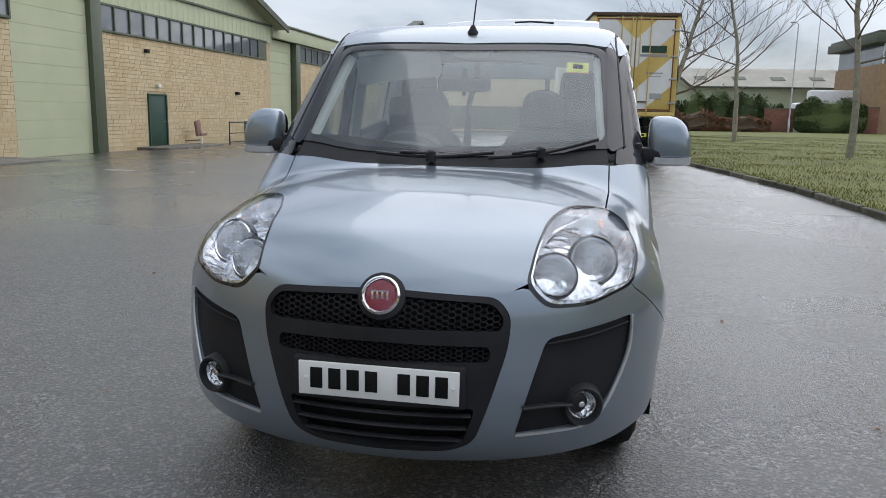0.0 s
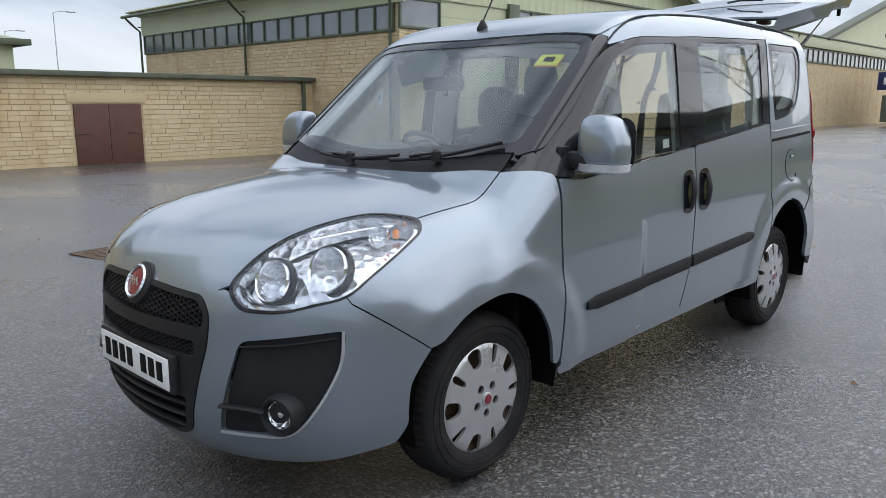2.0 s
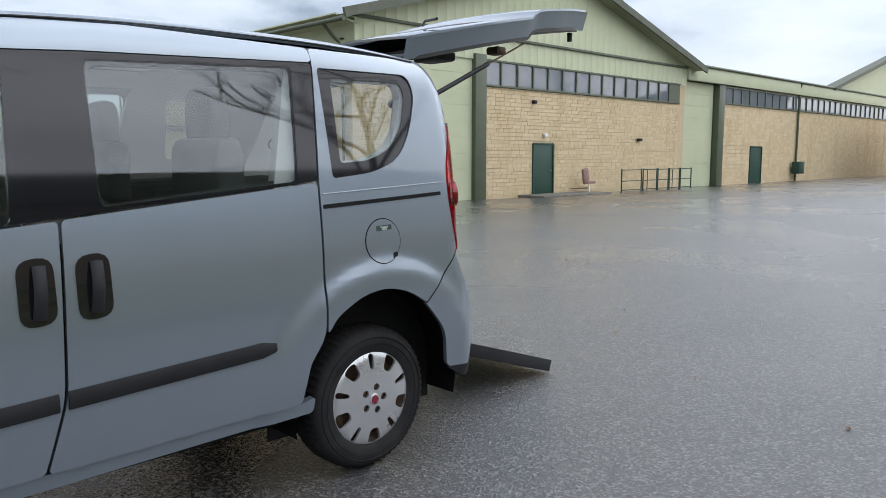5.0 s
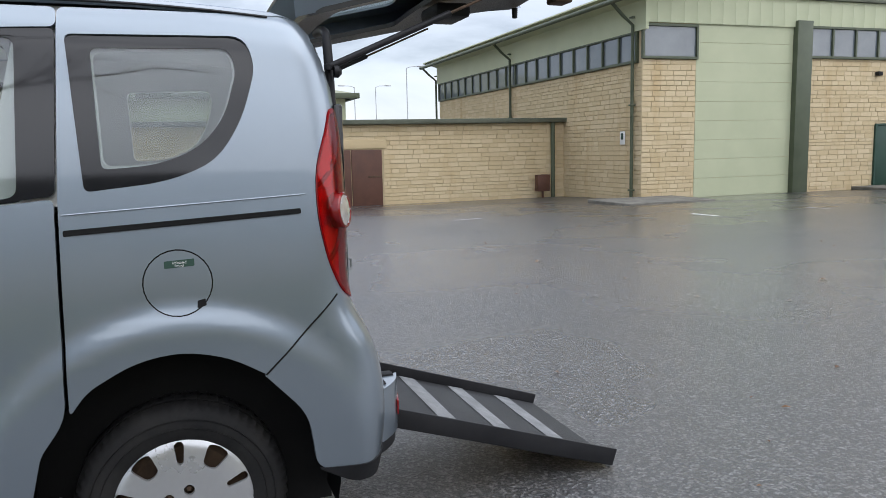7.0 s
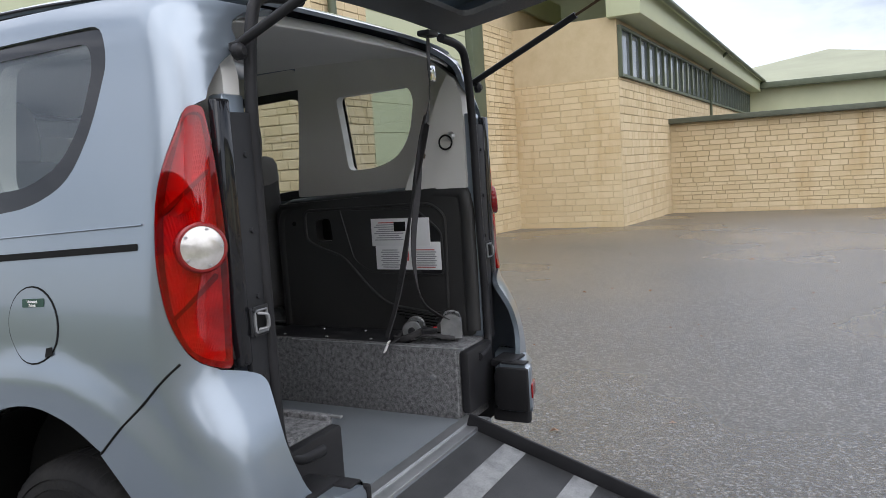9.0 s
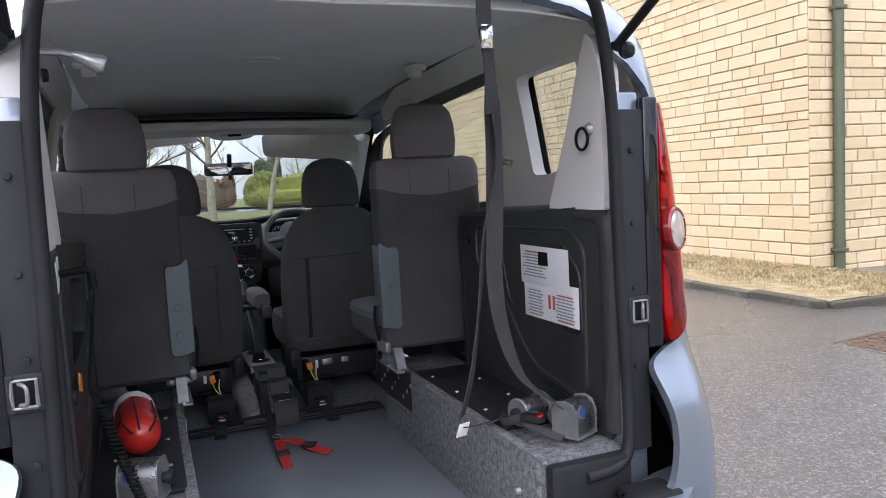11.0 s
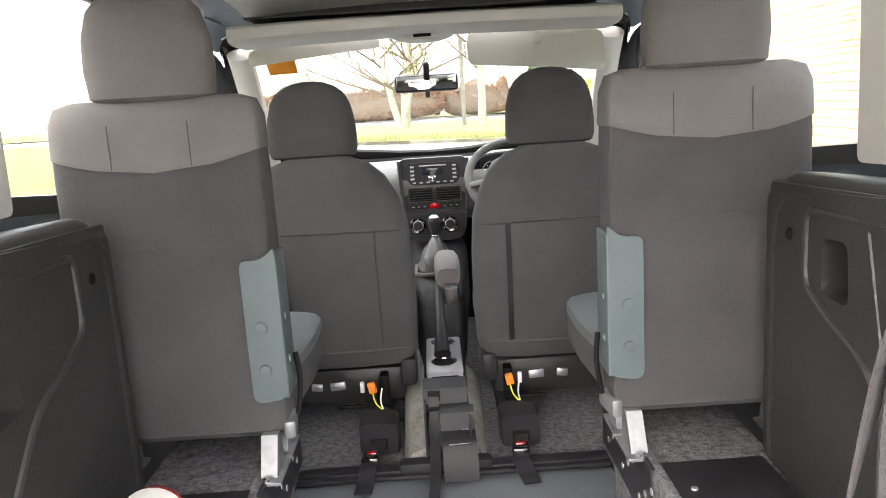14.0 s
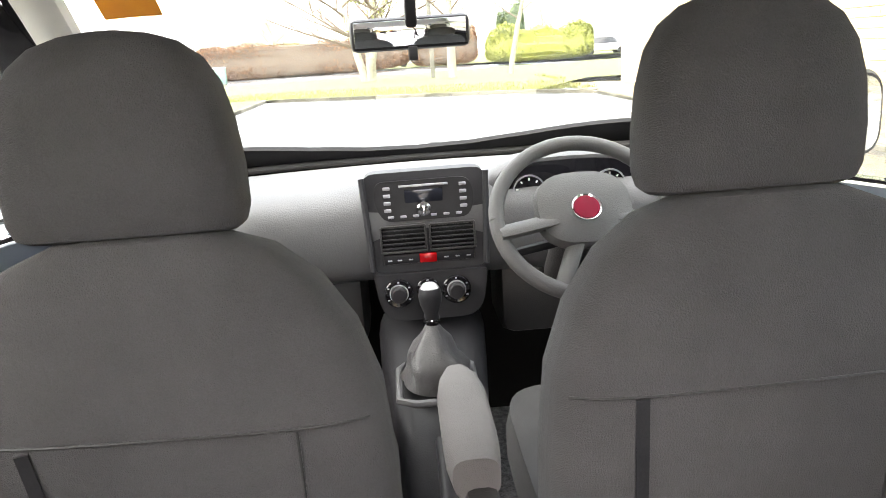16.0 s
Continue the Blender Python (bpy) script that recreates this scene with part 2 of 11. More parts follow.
M = dict(
    asphalt=asphalt_material(),
    paint=paint_material(),
    stone=stained(surface("buff_stone_block", (0.55, 0.435, 0.26), (0.61, 0.495, 0.315), rough=0.88, scale=1.6, bump=0.9, bump_scale=45, by="island", fine=0.3)),
    stone_piece=stained(surface("buff_stone_block_near", (0.55, 0.435, 0.26), (0.61, 0.495, 0.315), rough=0.88, scale=3.0, bump=0.9, bump_scale=45, by="object", fine=0.3)),
    mortar=surface("mortar", (0.47, 0.375, 0.23), (0.54, 0.44, 0.28), rough=0.95, scale=3, bump=0.6, bump_scale=120),
    green_sheet=surface("sage_green_sheet", (0.43, 0.46, 0.30), (0.49, 0.515, 0.345), rough=0.55, scale=0.7, fine=0.15),
    dark_green=surface("dark_green_steel", (0.062, 0.078, 0.045), (0.085, 0.102, 0.062), rough=0.5, scale=2),
    door_green=surface("door_green", (0.012, 0.045, 0.030), (0.02, 0.062, 0.043), rough=0.5, scale=2),
    brown=surface("brown_boards", (0.075, 0.030, 0.018), (0.11, 0.046, 0.028), rough=0.6, scale=2.5, bump=0.3),
    roof_sheet=surface("pale_roof_sheet", (0.25, 0.26, 0.175), (0.32, 0.33, 0.23), rough=0.7, scale=0.4),
    coping=surface("coping", (0.07, 0.08, 0.055), (0.12, 0.13, 0.095), rough=0.7, scale=2),
    office_glass=surface("office_glass", (0.10, 0.12, 0.14), (0.17, 0.19, 0.21), rough=0.06, scale=0.5, spec=0.9, rough_spread=0.02),
    concrete=surface("kerb_concrete", (0.10, 0.095, 0.08), (0.20, 0.19, 0.165), rough=0.9, scale=3, bump=0.7, bump_scale=60),
    grass=surface("turf", (0.085, 0.098, 0.020), (0.17, 0.175, 0.045), rough=0.9, scale=0.8, bump=1.0, bump_scale=30, fine=0.6),
    blade=surface("grass_blade", (0.085, 0.100, 0.020), (0.23, 0.225, 0.06), rough=0.8, scale=1.5, by="island"),
    straw=surface("straw_litter", (0.17, 0.125, 0.055), (0.36, 0.29, 0.15), rough=0.95, scale=5, bump=1.0, bump_scale=50),
    bark=surface("bark", (0.18, 0.165, 0.125), (0.34, 0.315, 0.25), rough=0.9, scale=7, bump=0.8, bump_scale=50),
    twig=surface("twigs", (0.085, 0.06, 0.04), (0.15, 0.115, 0.085), rough=0.9, scale=8),
    leaf=surface("hedge_leaf", (0.030, 0.055, 0.014), (0.085, 0.12, 0.03), rough=0.6, scale=3, by="island"),
    copper_leaf=surface("beech_leaf", (0.10, 0.045, 0.018), (0.24, 0.12, 0.05), rough=0.7, scale=3, by="island"),
    yellow_leaf=surface("bright_leaf", (0.12, 0.14, 0.02), (0.27, 0.28, 0.05), rough=0.6, scale=3, by="island"),
    white=surface("white_paint", (0.72, 0.72, 0.70), (0.82, 0.82, 0.80), rough=0.4, scale=2),
    yellow=surface("yellow_paint", (0.60, 0.42, 0.11), (0.68, 0.50, 0.16), rough=0.45, scale=2),
    red_paint=surface("red_paint", (0.36, 0.02, 0.02), (0.45, 0.035, 0.03), rough=0.4, scale=3),
    steel=surface("galvanised_steel", (0.35, 0.36, 0.37), (0.48, 0.49, 0.50), rough=0.42, metal=0.8, scale=6),
    iron=surface("rusty_iron", (0.07, 0.045, 0.03), (0.14, 0.09, 0.055), rough=0.75, metal=0.3, scale=9, bump=0.5),
    black=surface("black_plastic", (0.013, 0.013, 0.014), (0.022, 0.022, 0.024), rough=0.55, scale=5, bump=0.12, bump_scale=400, spec=0.18),
    gloss_black=surface("gloss_black", (0.009, 0.009, 0.011), (0.013, 0.013, 0.015), rough=0.05, scale=3, rough_spread=0.03, spec=0.5),
    satin=surface("satin_black", (0.016, 0.016, 0.018), (0.028, 0.028, 0.030), rough=0.42, scale=5, bump=0.1, bump_scale=300, spec=0.18),
    dark_grey=surface("dark_grey_plastic", (0.022, 0.0225, 0.025), (0.034, 0.0345, 0.037), rough=0.5, scale=5, bump=0.15, bump_scale=350, spec=0.18),
    tyre=surface("tyre_rubber", (0.012, 0.012, 0.013), (0.026, 0.025, 0.024), rough=0.75, scale=9, bump=0.3, bump_scale=120, spec=0.18),
    silver=surface("silver_wheel_trim", (0.46, 0.47, 0.48), (0.54, 0.55, 0.56), rough=0.3, metal=0.65, scale=4),
    chrome=surface("chrome", (0.78, 0.79, 0.80), (0.84, 0.85, 0.86), rough=0.08, metal=1.0, scale=4, rough_spread=0.03),
    reflector=cut_material("lamp_reflector", (0.66, 0.67, 0.68), (0.86, 0.87, 0.88), 55),
    plate=surface("plate_white", (0.76, 0.76, 0.74), (0.80, 0.80, 0.78), rough=0.35, scale=3),
    badge_red=surface("badge_red", (0.16, 0.006, 0.02), (0.21, 0.01, 0.03), rough=0.25, scale=6, coat=0.6),
    lamp_red=surface("lamp_red", (0.30, 0.003, 0.005), (0.46, 0.006, 0.008), rough=0.15, scale=9, detail=2, coat=0.35, rough_spread=0.05),
    red_lens=clear("red_lamp_lens", (0.86, 0.045, 0.05), ior=1.4),
    tail_back=lamp_back_material(),
    ring_red=surface("lamp_ring_red", (0.16, 0.002, 0.004), (0.24, 0.005, 0.006), rough=0.2, coat=0.3),
    pale_concrete=surface("pale_concrete", (0.30, 0.29, 0.26), (0.42, 0.41, 0.37), rough=0.9, scale=3, bump=0.5, bump_scale=60),
    lamp_shell=cut_material("bright_lamp_shell", (0.62, 0.63, 0.65), (0.90, 0.91, 0.92), 30, 0.16),
    ramp_black=surface("ramp_black", (0.030, 0.031, 0.033), (0.055, 0.056, 0.058), rough=0.6, scale=8, bump=0.4, bump_scale=250, spec=0.3),
    radio_black=surface("radio_black", (0.010, 0.010, 0.011), (0.015, 0.015, 0.016), rough=0.35, spec=0.15),
    orange=surface("orange", (0.75, 0.20, 0.02), (0.85, 0.27, 0.03), rough=0.4),
    glass=clear("car_glass", (0.80, 0.835, 0.82), ior=1.5),
    dark_glass=clear("tinted_car_glass", (0.75, 0.785, 0.78), ior=1.5),
    lens=clear("lamp_lens", (0.96, 0.97, 0.98), ior=1.28),
    mirror=surface("mirror_glass", (0.80, 0.82, 0.83), (0.82, 0.84, 0.85), rough=0.03, metal=1.0, rough_spread=0.01),
    sticker=surface("yellow_sticker", (0.72, 0.70, 0.03), (0.78, 0.76, 0.06), rough=0.5),
    # near-black for print, dark parts and the shade sheet behind the grille
    near_black=surface("near_black_matt", (0.008, 0.008, 0.008), (0.012, 0.012, 0.012), rough=0.7, spec=0.12),
    liner=surface("headliner_cloth", (0.80, 0.79, 0.765), (0.86, 0.85, 0.825), rough=0.95, scale=2, bump=0.3, bump_scale=500),
    grey_trim=surface("pale_grey_trim", (0.70, 0.685, 0.655), (0.76, 0.745, 0.715), rough=0.6, scale=2, bump=0.15, bump_scale=350),
    trim_black=surface("black_trim", (0.023, 0.0227, 0.0225), (0.035, 0.0347, 0.0345), rough=0.42, scale=4, bump=0.25, bump_scale=300),
    cloth=surface("black_seat_cloth", (0.054, 0.053, 0.0535), (0.082, 0.0805, 0.081), rough=0.95, scale=4, bump=0.7, bump_scale=550, fine=0.4),
    cloth_grey=surface("grey_seat_cloth", (0.14, 0.132, 0.127), (0.18, 0.17, 0.163), rough=0.95, scale=4, bump=0.6, bump_scale=550, fine=0.4),
    sticker_back=surface("orange_sticker_backlit", (0.80, 0.27, 0.01), (0.88, 0.33, 0.015), rough=0.6, scale=20),
    vinyl=surface("grey_vinyl", (0.10, 0.112, 0.115), (0.13, 0.142, 0.145), rough=0.6, scale=4, bump=0.2, bump_scale=300),
    teal=surface("grey_green_bracket", (0.095, 0.125, 0.128), (0.12, 0.152, 0.155), rough=0.4, scale=4, metal=0.2),
    carpet=surface("charcoal_carpet", (0.06, 0.061, 0.063), (0.24, 0.24, 0.245), rough=1.0, scale=60, bump=1.0, bump_scale=260, fine=0.8, detail=8),
    floor_vinyl=surface("blue_grey_floor_vinyl", (0.165, 0.185, 0.203), (0.215, 0.237, 0.256), rough=0.34, scale=3, bump=0.1, bump_scale=200),
    webbing=surface("grey_webbing", (0.036, 0.034, 0.036), (0.058, 0.055, 0.057), rough=0.8, scale=12, bump=0.5, bump_scale=400),
    red_strap=surface("red_webbing", (0.45, 0.02, 0.02), (0.56, 0.035, 0.03), rough=0.8, scale=12, bump=0.4, bump_scale=400),
    red_bottle=surface("red_enamel", (0.50, 0.015, 0.012), (0.60, 0.03, 0.02), rough=0.25, scale=3, coat=0.5),
    zinc=surface("dull_zinc", (0.20, 0.205, 0.21), (0.32, 0.325, 0.33), rough=0.45, metal=0.6, scale=20),
    grip=surface("worn_grip_strip", (0.16, 0.165, 0.17), (0.30, 0.305, 0.31), rough=0.75, scale=14, bump=0.6, bump_scale=200, fine=0.5),
    paper=surface("paper", (0.74, 0.74, 0.75), (0.80, 0.80, 0.81), rough=0.7),
    grey_ink=surface("grey_ink", (0.30, 0.30, 0.32), (0.36, 0.36, 0.38), rough=0.7),
    red_ink=surface("red_ink", (0.5, 0.10, 0.10), (0.56, 0.14, 0.14), rough=0.7),
    silver_plastic=surface("silver_plastic", (0.26, 0.265, 0.27), (0.34, 0.345, 0.35), rough=0.4, scale=6, bump=0.1, bump_scale=300),
    wheel_grey=surface("grey_wheel_skin", (0.075, 0.074, 0.073), (0.10, 0.099, 0.097), rough=0.6, scale=6, bump=0.3, bump_scale=350),
    tunnel=surface("worn_grey_tunnel", (0.16, 0.155, 0.14), (0.34, 0.33, 0.30), rough=0.6, scale=14, bump=0.4, bump_scale=90, fine=0.5),
    dash=surface("grey_dash_plastic", (0.075, 0.076, 0.078), (0.100, 0.101, 0.103), rough=0.55, scale=5, bump=0.3, bump_scale=300),
)


# ---- building helpers ----
def finish(name, me, mat, parent=None, label="", angle=38):
    if isinstance(me, bmesh.types.BMesh):
        bm, me = me, bpy.data.meshes.new(name)
        bmesh.ops.recalc_face_normals(bm, faces=bm.faces)
        bm.to_mesh(me)
        bm.free()
    for p in me.polygons:
        p.use_smooth = True
    me.set_sharp_from_angle(angle=radians(angle))
    me.materials.append(M[mat] if isinstance(mat, str) else mat)
    ob = new(name, me)
    ob.parent = parent
    return tagged(ob, label)


def part(name, bm, mat, parent, label="", angle=38):
    return finish(name, bm, mat, parent, label, angle)


def thing(name, label, category, group="", kind="", at=(0, 0, 0)):
    ob = new(name)
    ob.location = at
    ob.empty_display_size = 0.1
    return tagged(ob, label, category, group, kind)


def box(bm, size, loc, bev=0.0, rot=(0, 0, 0), seg=2):
    got = bmesh.ops.create_cube(bm, size=1, matrix=pose(*loc, *rot) @ Matrix.Diagonal((*size, 1)))
    if bev:
        edges = list({e for v in got["verts"] for e in v.link_edges})
        bmesh.ops.bevel(bm, geom=edges, offset=bev, segments=seg, profile=0.5, affect="EDGES")
    return bm


def boxes(*items):
    bm = bmesh.new()
    for it in items:
        box(bm, *it)
    return bm


def lathe(bm, profile, m=None, n=28):
    """Turns (radius, height) pairs round the z axis of m."""
    m = m or Matrix()
    rings = []
    for r, h in profile:
        if r < 1e-5:
            rings.append([bm.verts.new(m @ Vector((0, 0, h)))])
        else:
            rings.append([bm.verts.new(m @ Vector((r * math.cos(2 * math.pi * i / n), r * math.sin(2 * math.pi * i / n), h))) for i in range(n)])
    for a, b in zip(rings, rings[1:]):
        for i in range(n):
            j = (i + 1) % n
            if len(a) == 1 and len(b) > 1:
                bm.faces.new((a[0], b[i], b[j]))
            elif len(b) == 1 and len(a) > 1:
                bm.faces.new((a[i], a[j], b[0]))
            elif len(a) > 1:
                bm.faces.new((a[i], a[j], b[j], b[i]))
    return bm


def spline(pts, k=6):
    """A smooth line through the points."""
    pts = [Vector(p) for p in pts]
    out = []
    for i in range(len(pts) - 1):
        a, b, c, d = pts[max(i - 1, 0)], pts[i], pts[i + 1], pts[min(i + 2, len(pts) - 1)]
        for s in range(k):
            t = s / k
            out.append(0.5 * (2 * b + (c - a) * t + (2 * a - 5 * b + 4 * c - d) * t * t + (3 * b - 3 * c + d - a) * t ** 3))
    return out + [pts[-1]]


def tube(bm, pts, r, n=8, flat=1.0, r_end=None):
    """A round or flattened bar along the points."""
    pts = [Vector(p) for p in pts]
    side = None
    rings = []
    for i, p in enumerate(pts):
        d = (pts[min(i + 1, len(pts) - 1)] - pts[max(i - 1, 0)]).normalized()
        if side is None:
            side = d.cross(Vector((0, 0, 1)) if abs(d.z) < 0.9 else Vector((1, 0, 0))).normalized()
        side = (side - d * side.dot(d)).normalized()
        up = d.cross(side)
        rr = r if r_end is None else r + (r_end - r) * i / max(1, len(pts) - 1)
        rings.append([bm.verts.new(p + side * math.cos(2 * math.pi * k / n) * rr + up * math.sin(2 * math.pi * k / n) * rr * flat) for k in range(n)])
    for a, b in zip(rings, rings[1:]):
        for k in range(n):
            bm.faces.new((a[k], a[(k + 1) % n], b[(k + 1) % n], b[k]))
    bm.faces.new(rings[0][::-1])
    bm.faces.new(rings[-1])
    return bm


def ribbon(bm, pts, width, thick, across=(1, 0, 0), k=6):
    """A flat strap along the points; across: the way of its width at each point, or one for all."""
    line = spline(pts, k)
    n = len(line)
    acr = [Vector(across)] * n if not isinstance(across[0], (tuple, list, Vector)) else spline(across, k)
    rings = []
    for i, p in enumerate(line):
        d = (line[min(i + 1, n - 1)] - line[max(i - 1, 0)]).normalized()
        s = acr[i] - d * acr[i].dot(d)
        s.normalize()
        u = d.cross(s)
        rings.append([bm.verts.new(p + s * a * width / 2 + u * b * thick / 2) for a, b in ((-1, -1), (1, -1), (1, 1), (-1, 1))])
    for a, b in zip(rings, rings[1:]):
        for j in range(4):
            bm.faces.new((a[j], a[(j + 1) % 4], b[(j + 1) % 4], b[j]))
    bm.faces.new(rings[0][::-1])
    bm.faces.new(rings[-1])
    return bm


def loft(bm, rings, n=28):
    """A soft body through rings of (centre, across, along, half width, half depth, squareness), closed at both ends."""
    loops = []
    for c, u, v, a, b, e in rings:
        c, u, v = Vector(c), Vector(u), Vector(v)
        lp = []
        for i in range(n):
            t = 2 * math.pi * i / n
            ct, st = math.cos(t), math.sin(t)
            lp.append(bm.verts.new(c + u * a * math.copysign(abs(ct) ** (2 / e), ct) + v * b * math.copysign(abs(st) ** (2 / e), st)))
        loops.append(lp)
    for a, b in zip(loops, loops[1:]):
        for i in range(n):
            bm.faces.new((a[i], a[(i + 1) % n], b[(i + 1) % n], b[i]))
    bm.faces.new(loops[0][::-1])
    bm.faces.new(loops[-1])
    return bm


def rounded(pts, r=0.02, k=5):
    """The polygon with its corners rounded; a point may carry its own radius as a third number."""
    out, n = [], len(pts)
    for i in range(n):
        a, b, c = (np.array(pts[(i + j) % n][:2], float) for j in (-1, 0, 1))
        rr = pts[i][2] if len(pts[i]) > 2 else r
        la, lc = np.linalg.norm(a - b), np.linalg.norm(c - b)
        s = min(rr, la * 0.45, lc * 0.45)
        if s < 1e-4:
            out.append(b)
            continue
        p, q = b + (a - b) / la * s, b + (c - b) / lc * s
        out += [p * (1 - t) ** 2 + b * 2 * t * (1 - t) + q * t * t for t in np.linspace(0, 1, k)]
    return np.array(out)


def inside(pts, loop):
    """Which of the points lie in the loop."""
    x, y = pts[:, 0], pts[:, 1]
    hit = np.zeros(len(pts), bool)
    a = loop
    b = np.roll(loop, -1, 0)
    for (x0, y0), (x1, y1) in zip(a, b):
        cross = ((y0 > y) != (y1 > y)) & (x < (x1 - x0) * (y - y0) / (y1 - y0 + 1e-15) + x0)
        hit ^= cross
    return hit


def resample(loop, res):
    out = []
    for a, b in zip(loop, np.roll(loop, -1, 0)):
        k = max(1, int(math.ceil(np.linalg.norm(b - a) / res)))
        out += [a + (b - a) * t for t in np.arange(k) / k]
    return np.array(out)


def sheet2d(outer, holes=(), res=0.03):
    """Points and triangles that fill an outline, with the holes left open, and the boundary loops as lists of indices."""
    from mathutils.geometry import delaunay_2d_cdt
    loops = [resample(np.asarray(l, float), res) for l in (outer, *holes)]
    lo, hi = loops[0].min(0), loops[0].max(0)
    gx, gy = np.meshgrid(np.arange(lo[0], hi[0] + res, res), np.arange(lo[1], hi[1] + res, res))
    grid = np.stack([gx.ravel(), gy.ravel()], 1)
    keep = inside(grid, loops[0])
    for h in loops[1:]:
        keep &= ~inside(grid, h)
    edge = np.concatenate(loops)
    grid = grid[keep]
    if len(grid):
        near = np.min(np.concatenate([np.hypot(grid[:, None, 0] - part_[None, :, 0], grid[:, None, 1] - part_[None, :, 1]).min(1)[:, None] for part_ in np.array_split(edge, max(1, len(edge) // 200))], 1), 1)
        grid = grid[near > res * 0.45]
    pts = np.concatenate([edge, grid])
    edges, base, rings = [], 0, []
    for l in loops:
        n = len(l)
        edges += [(base + i, base + (i + 1) % n) for i in range(n)]
        rings.append(list(range(base, base + n)))
        base += n
    v, e, f, *_ = delaunay_2d_cdt([Vector(p) for p in pts], edges, [], 0, 1e-6)
    v = np.array([tuple(p) for p in v])
    tri = np.array([t for t in f if len(t) == 3])
    mid = v[tri].mean(1)
    ok = inside(mid, loops[0])
    for h in loops[1:]:
        ok &= ~inside(mid, h)
    return v, tri[ok], rings


def slab(name, outer, place, thick, mat, parent, holes=(), res=0.05, label="", angle=38):
    """A flat or bent plate: an outline filled, put into space by place(u, v, w) for w from 0 to thick."""
    v, tri, _ = sheet2d(outer, holes, res)
    n = len(v)
    top = [place(a, b, 0.0) for a, b in v]
    low = [place(a, b, thick) for a, b in v]
    faces = [tuple(t) for t in tri] + [tuple(n + i for i in t[::-1]) for t in tri]
    faces += rim_of(tri, n)
    me = bpy.data.meshes.new(name)
    me.from_pydata([tuple(p) for p in top + low], [], faces)
    bm = bmesh.new()
    bm.from_mesh(me)
    return part(name, bm, mat, parent, label, angle)


def rim_of(tri, n):
    seen = {}
    for t in tri:
        for a, b in ((t[0], t[1]), (t[1], t[2]), (t[2], t[0])):
            seen[(int(a), int(b))] = 1
    return [(b, a, n + a, n + b) for a, b in seen if (b, a) not in seen]


def prism(bm, outline, depth):
    """A flat outline of 3D points, thickened by a vector into a closed solid."""
    d = Vector(depth)
    a = [bm.verts.new(p) for p in outline]
    b = [bm.verts.new(Vector(p) + d) for p in outline]
    bm.faces.new(a)
    bm.faces.new(b[::-1])
    for i in range(len(a)):
        j = (i + 1) % len(a)
        bm.faces.new((a[i], b[i], b[j], a[j]))
    return bm


def lettering(name, words, size, m, mat, parent):
    """Flat raised letters of the built-in font, centred on m."""
    cu = bpy.data.curves.new(name, "FONT")
    cu.body, cu.size, cu.align_x, cu.align_y, cu.extrude = words, size, "CENTER", "CENTER", 0.0004
    ob = bpy.data.objects.new(name, cu)
    me = bpy.data.meshes.new_from_object(ob)
    bpy.data.objects.remove(ob)
    me.transform(m)
    return finish(name, me, mat, parent)


# ---- ground ----
def fall(x):
    """The yard falls gently away to the west."""
    return -0.0285 * max(0.0, min(-x - 3.5, 20.0)) - 0.004 * max(0.0, -x - 23.5)


def ground_sheet():
    xs = [-600, -120, -60, -40, -30, -23.5, -18, -12, -8, -5, -3.5, -1, 3, 8, 20, 60, 150, 600]
    ys = [-600, -150, -60, -30, -15, 0, 15, 30, 60, 120, 250, 600]
    bm = bmesh.new()
    grid = [[bm.verts.new((x, y, fall(max(x, -60)))) for y in ys] for x in xs]
    for i in range(len(xs) - 1):
        for j in range(len(ys) - 1):
            bm.faces.new((grid[i][j], grid[i + 1][j], grid[i + 1][j + 1], grid[i][j + 1]))
    return tagged(finish("ground", bm, "asphalt"), "dark wet asphalt yard with pale chippings", "ground", kind="structure")


ground_sheet()


# ---- stone walls ----
PIECES = []


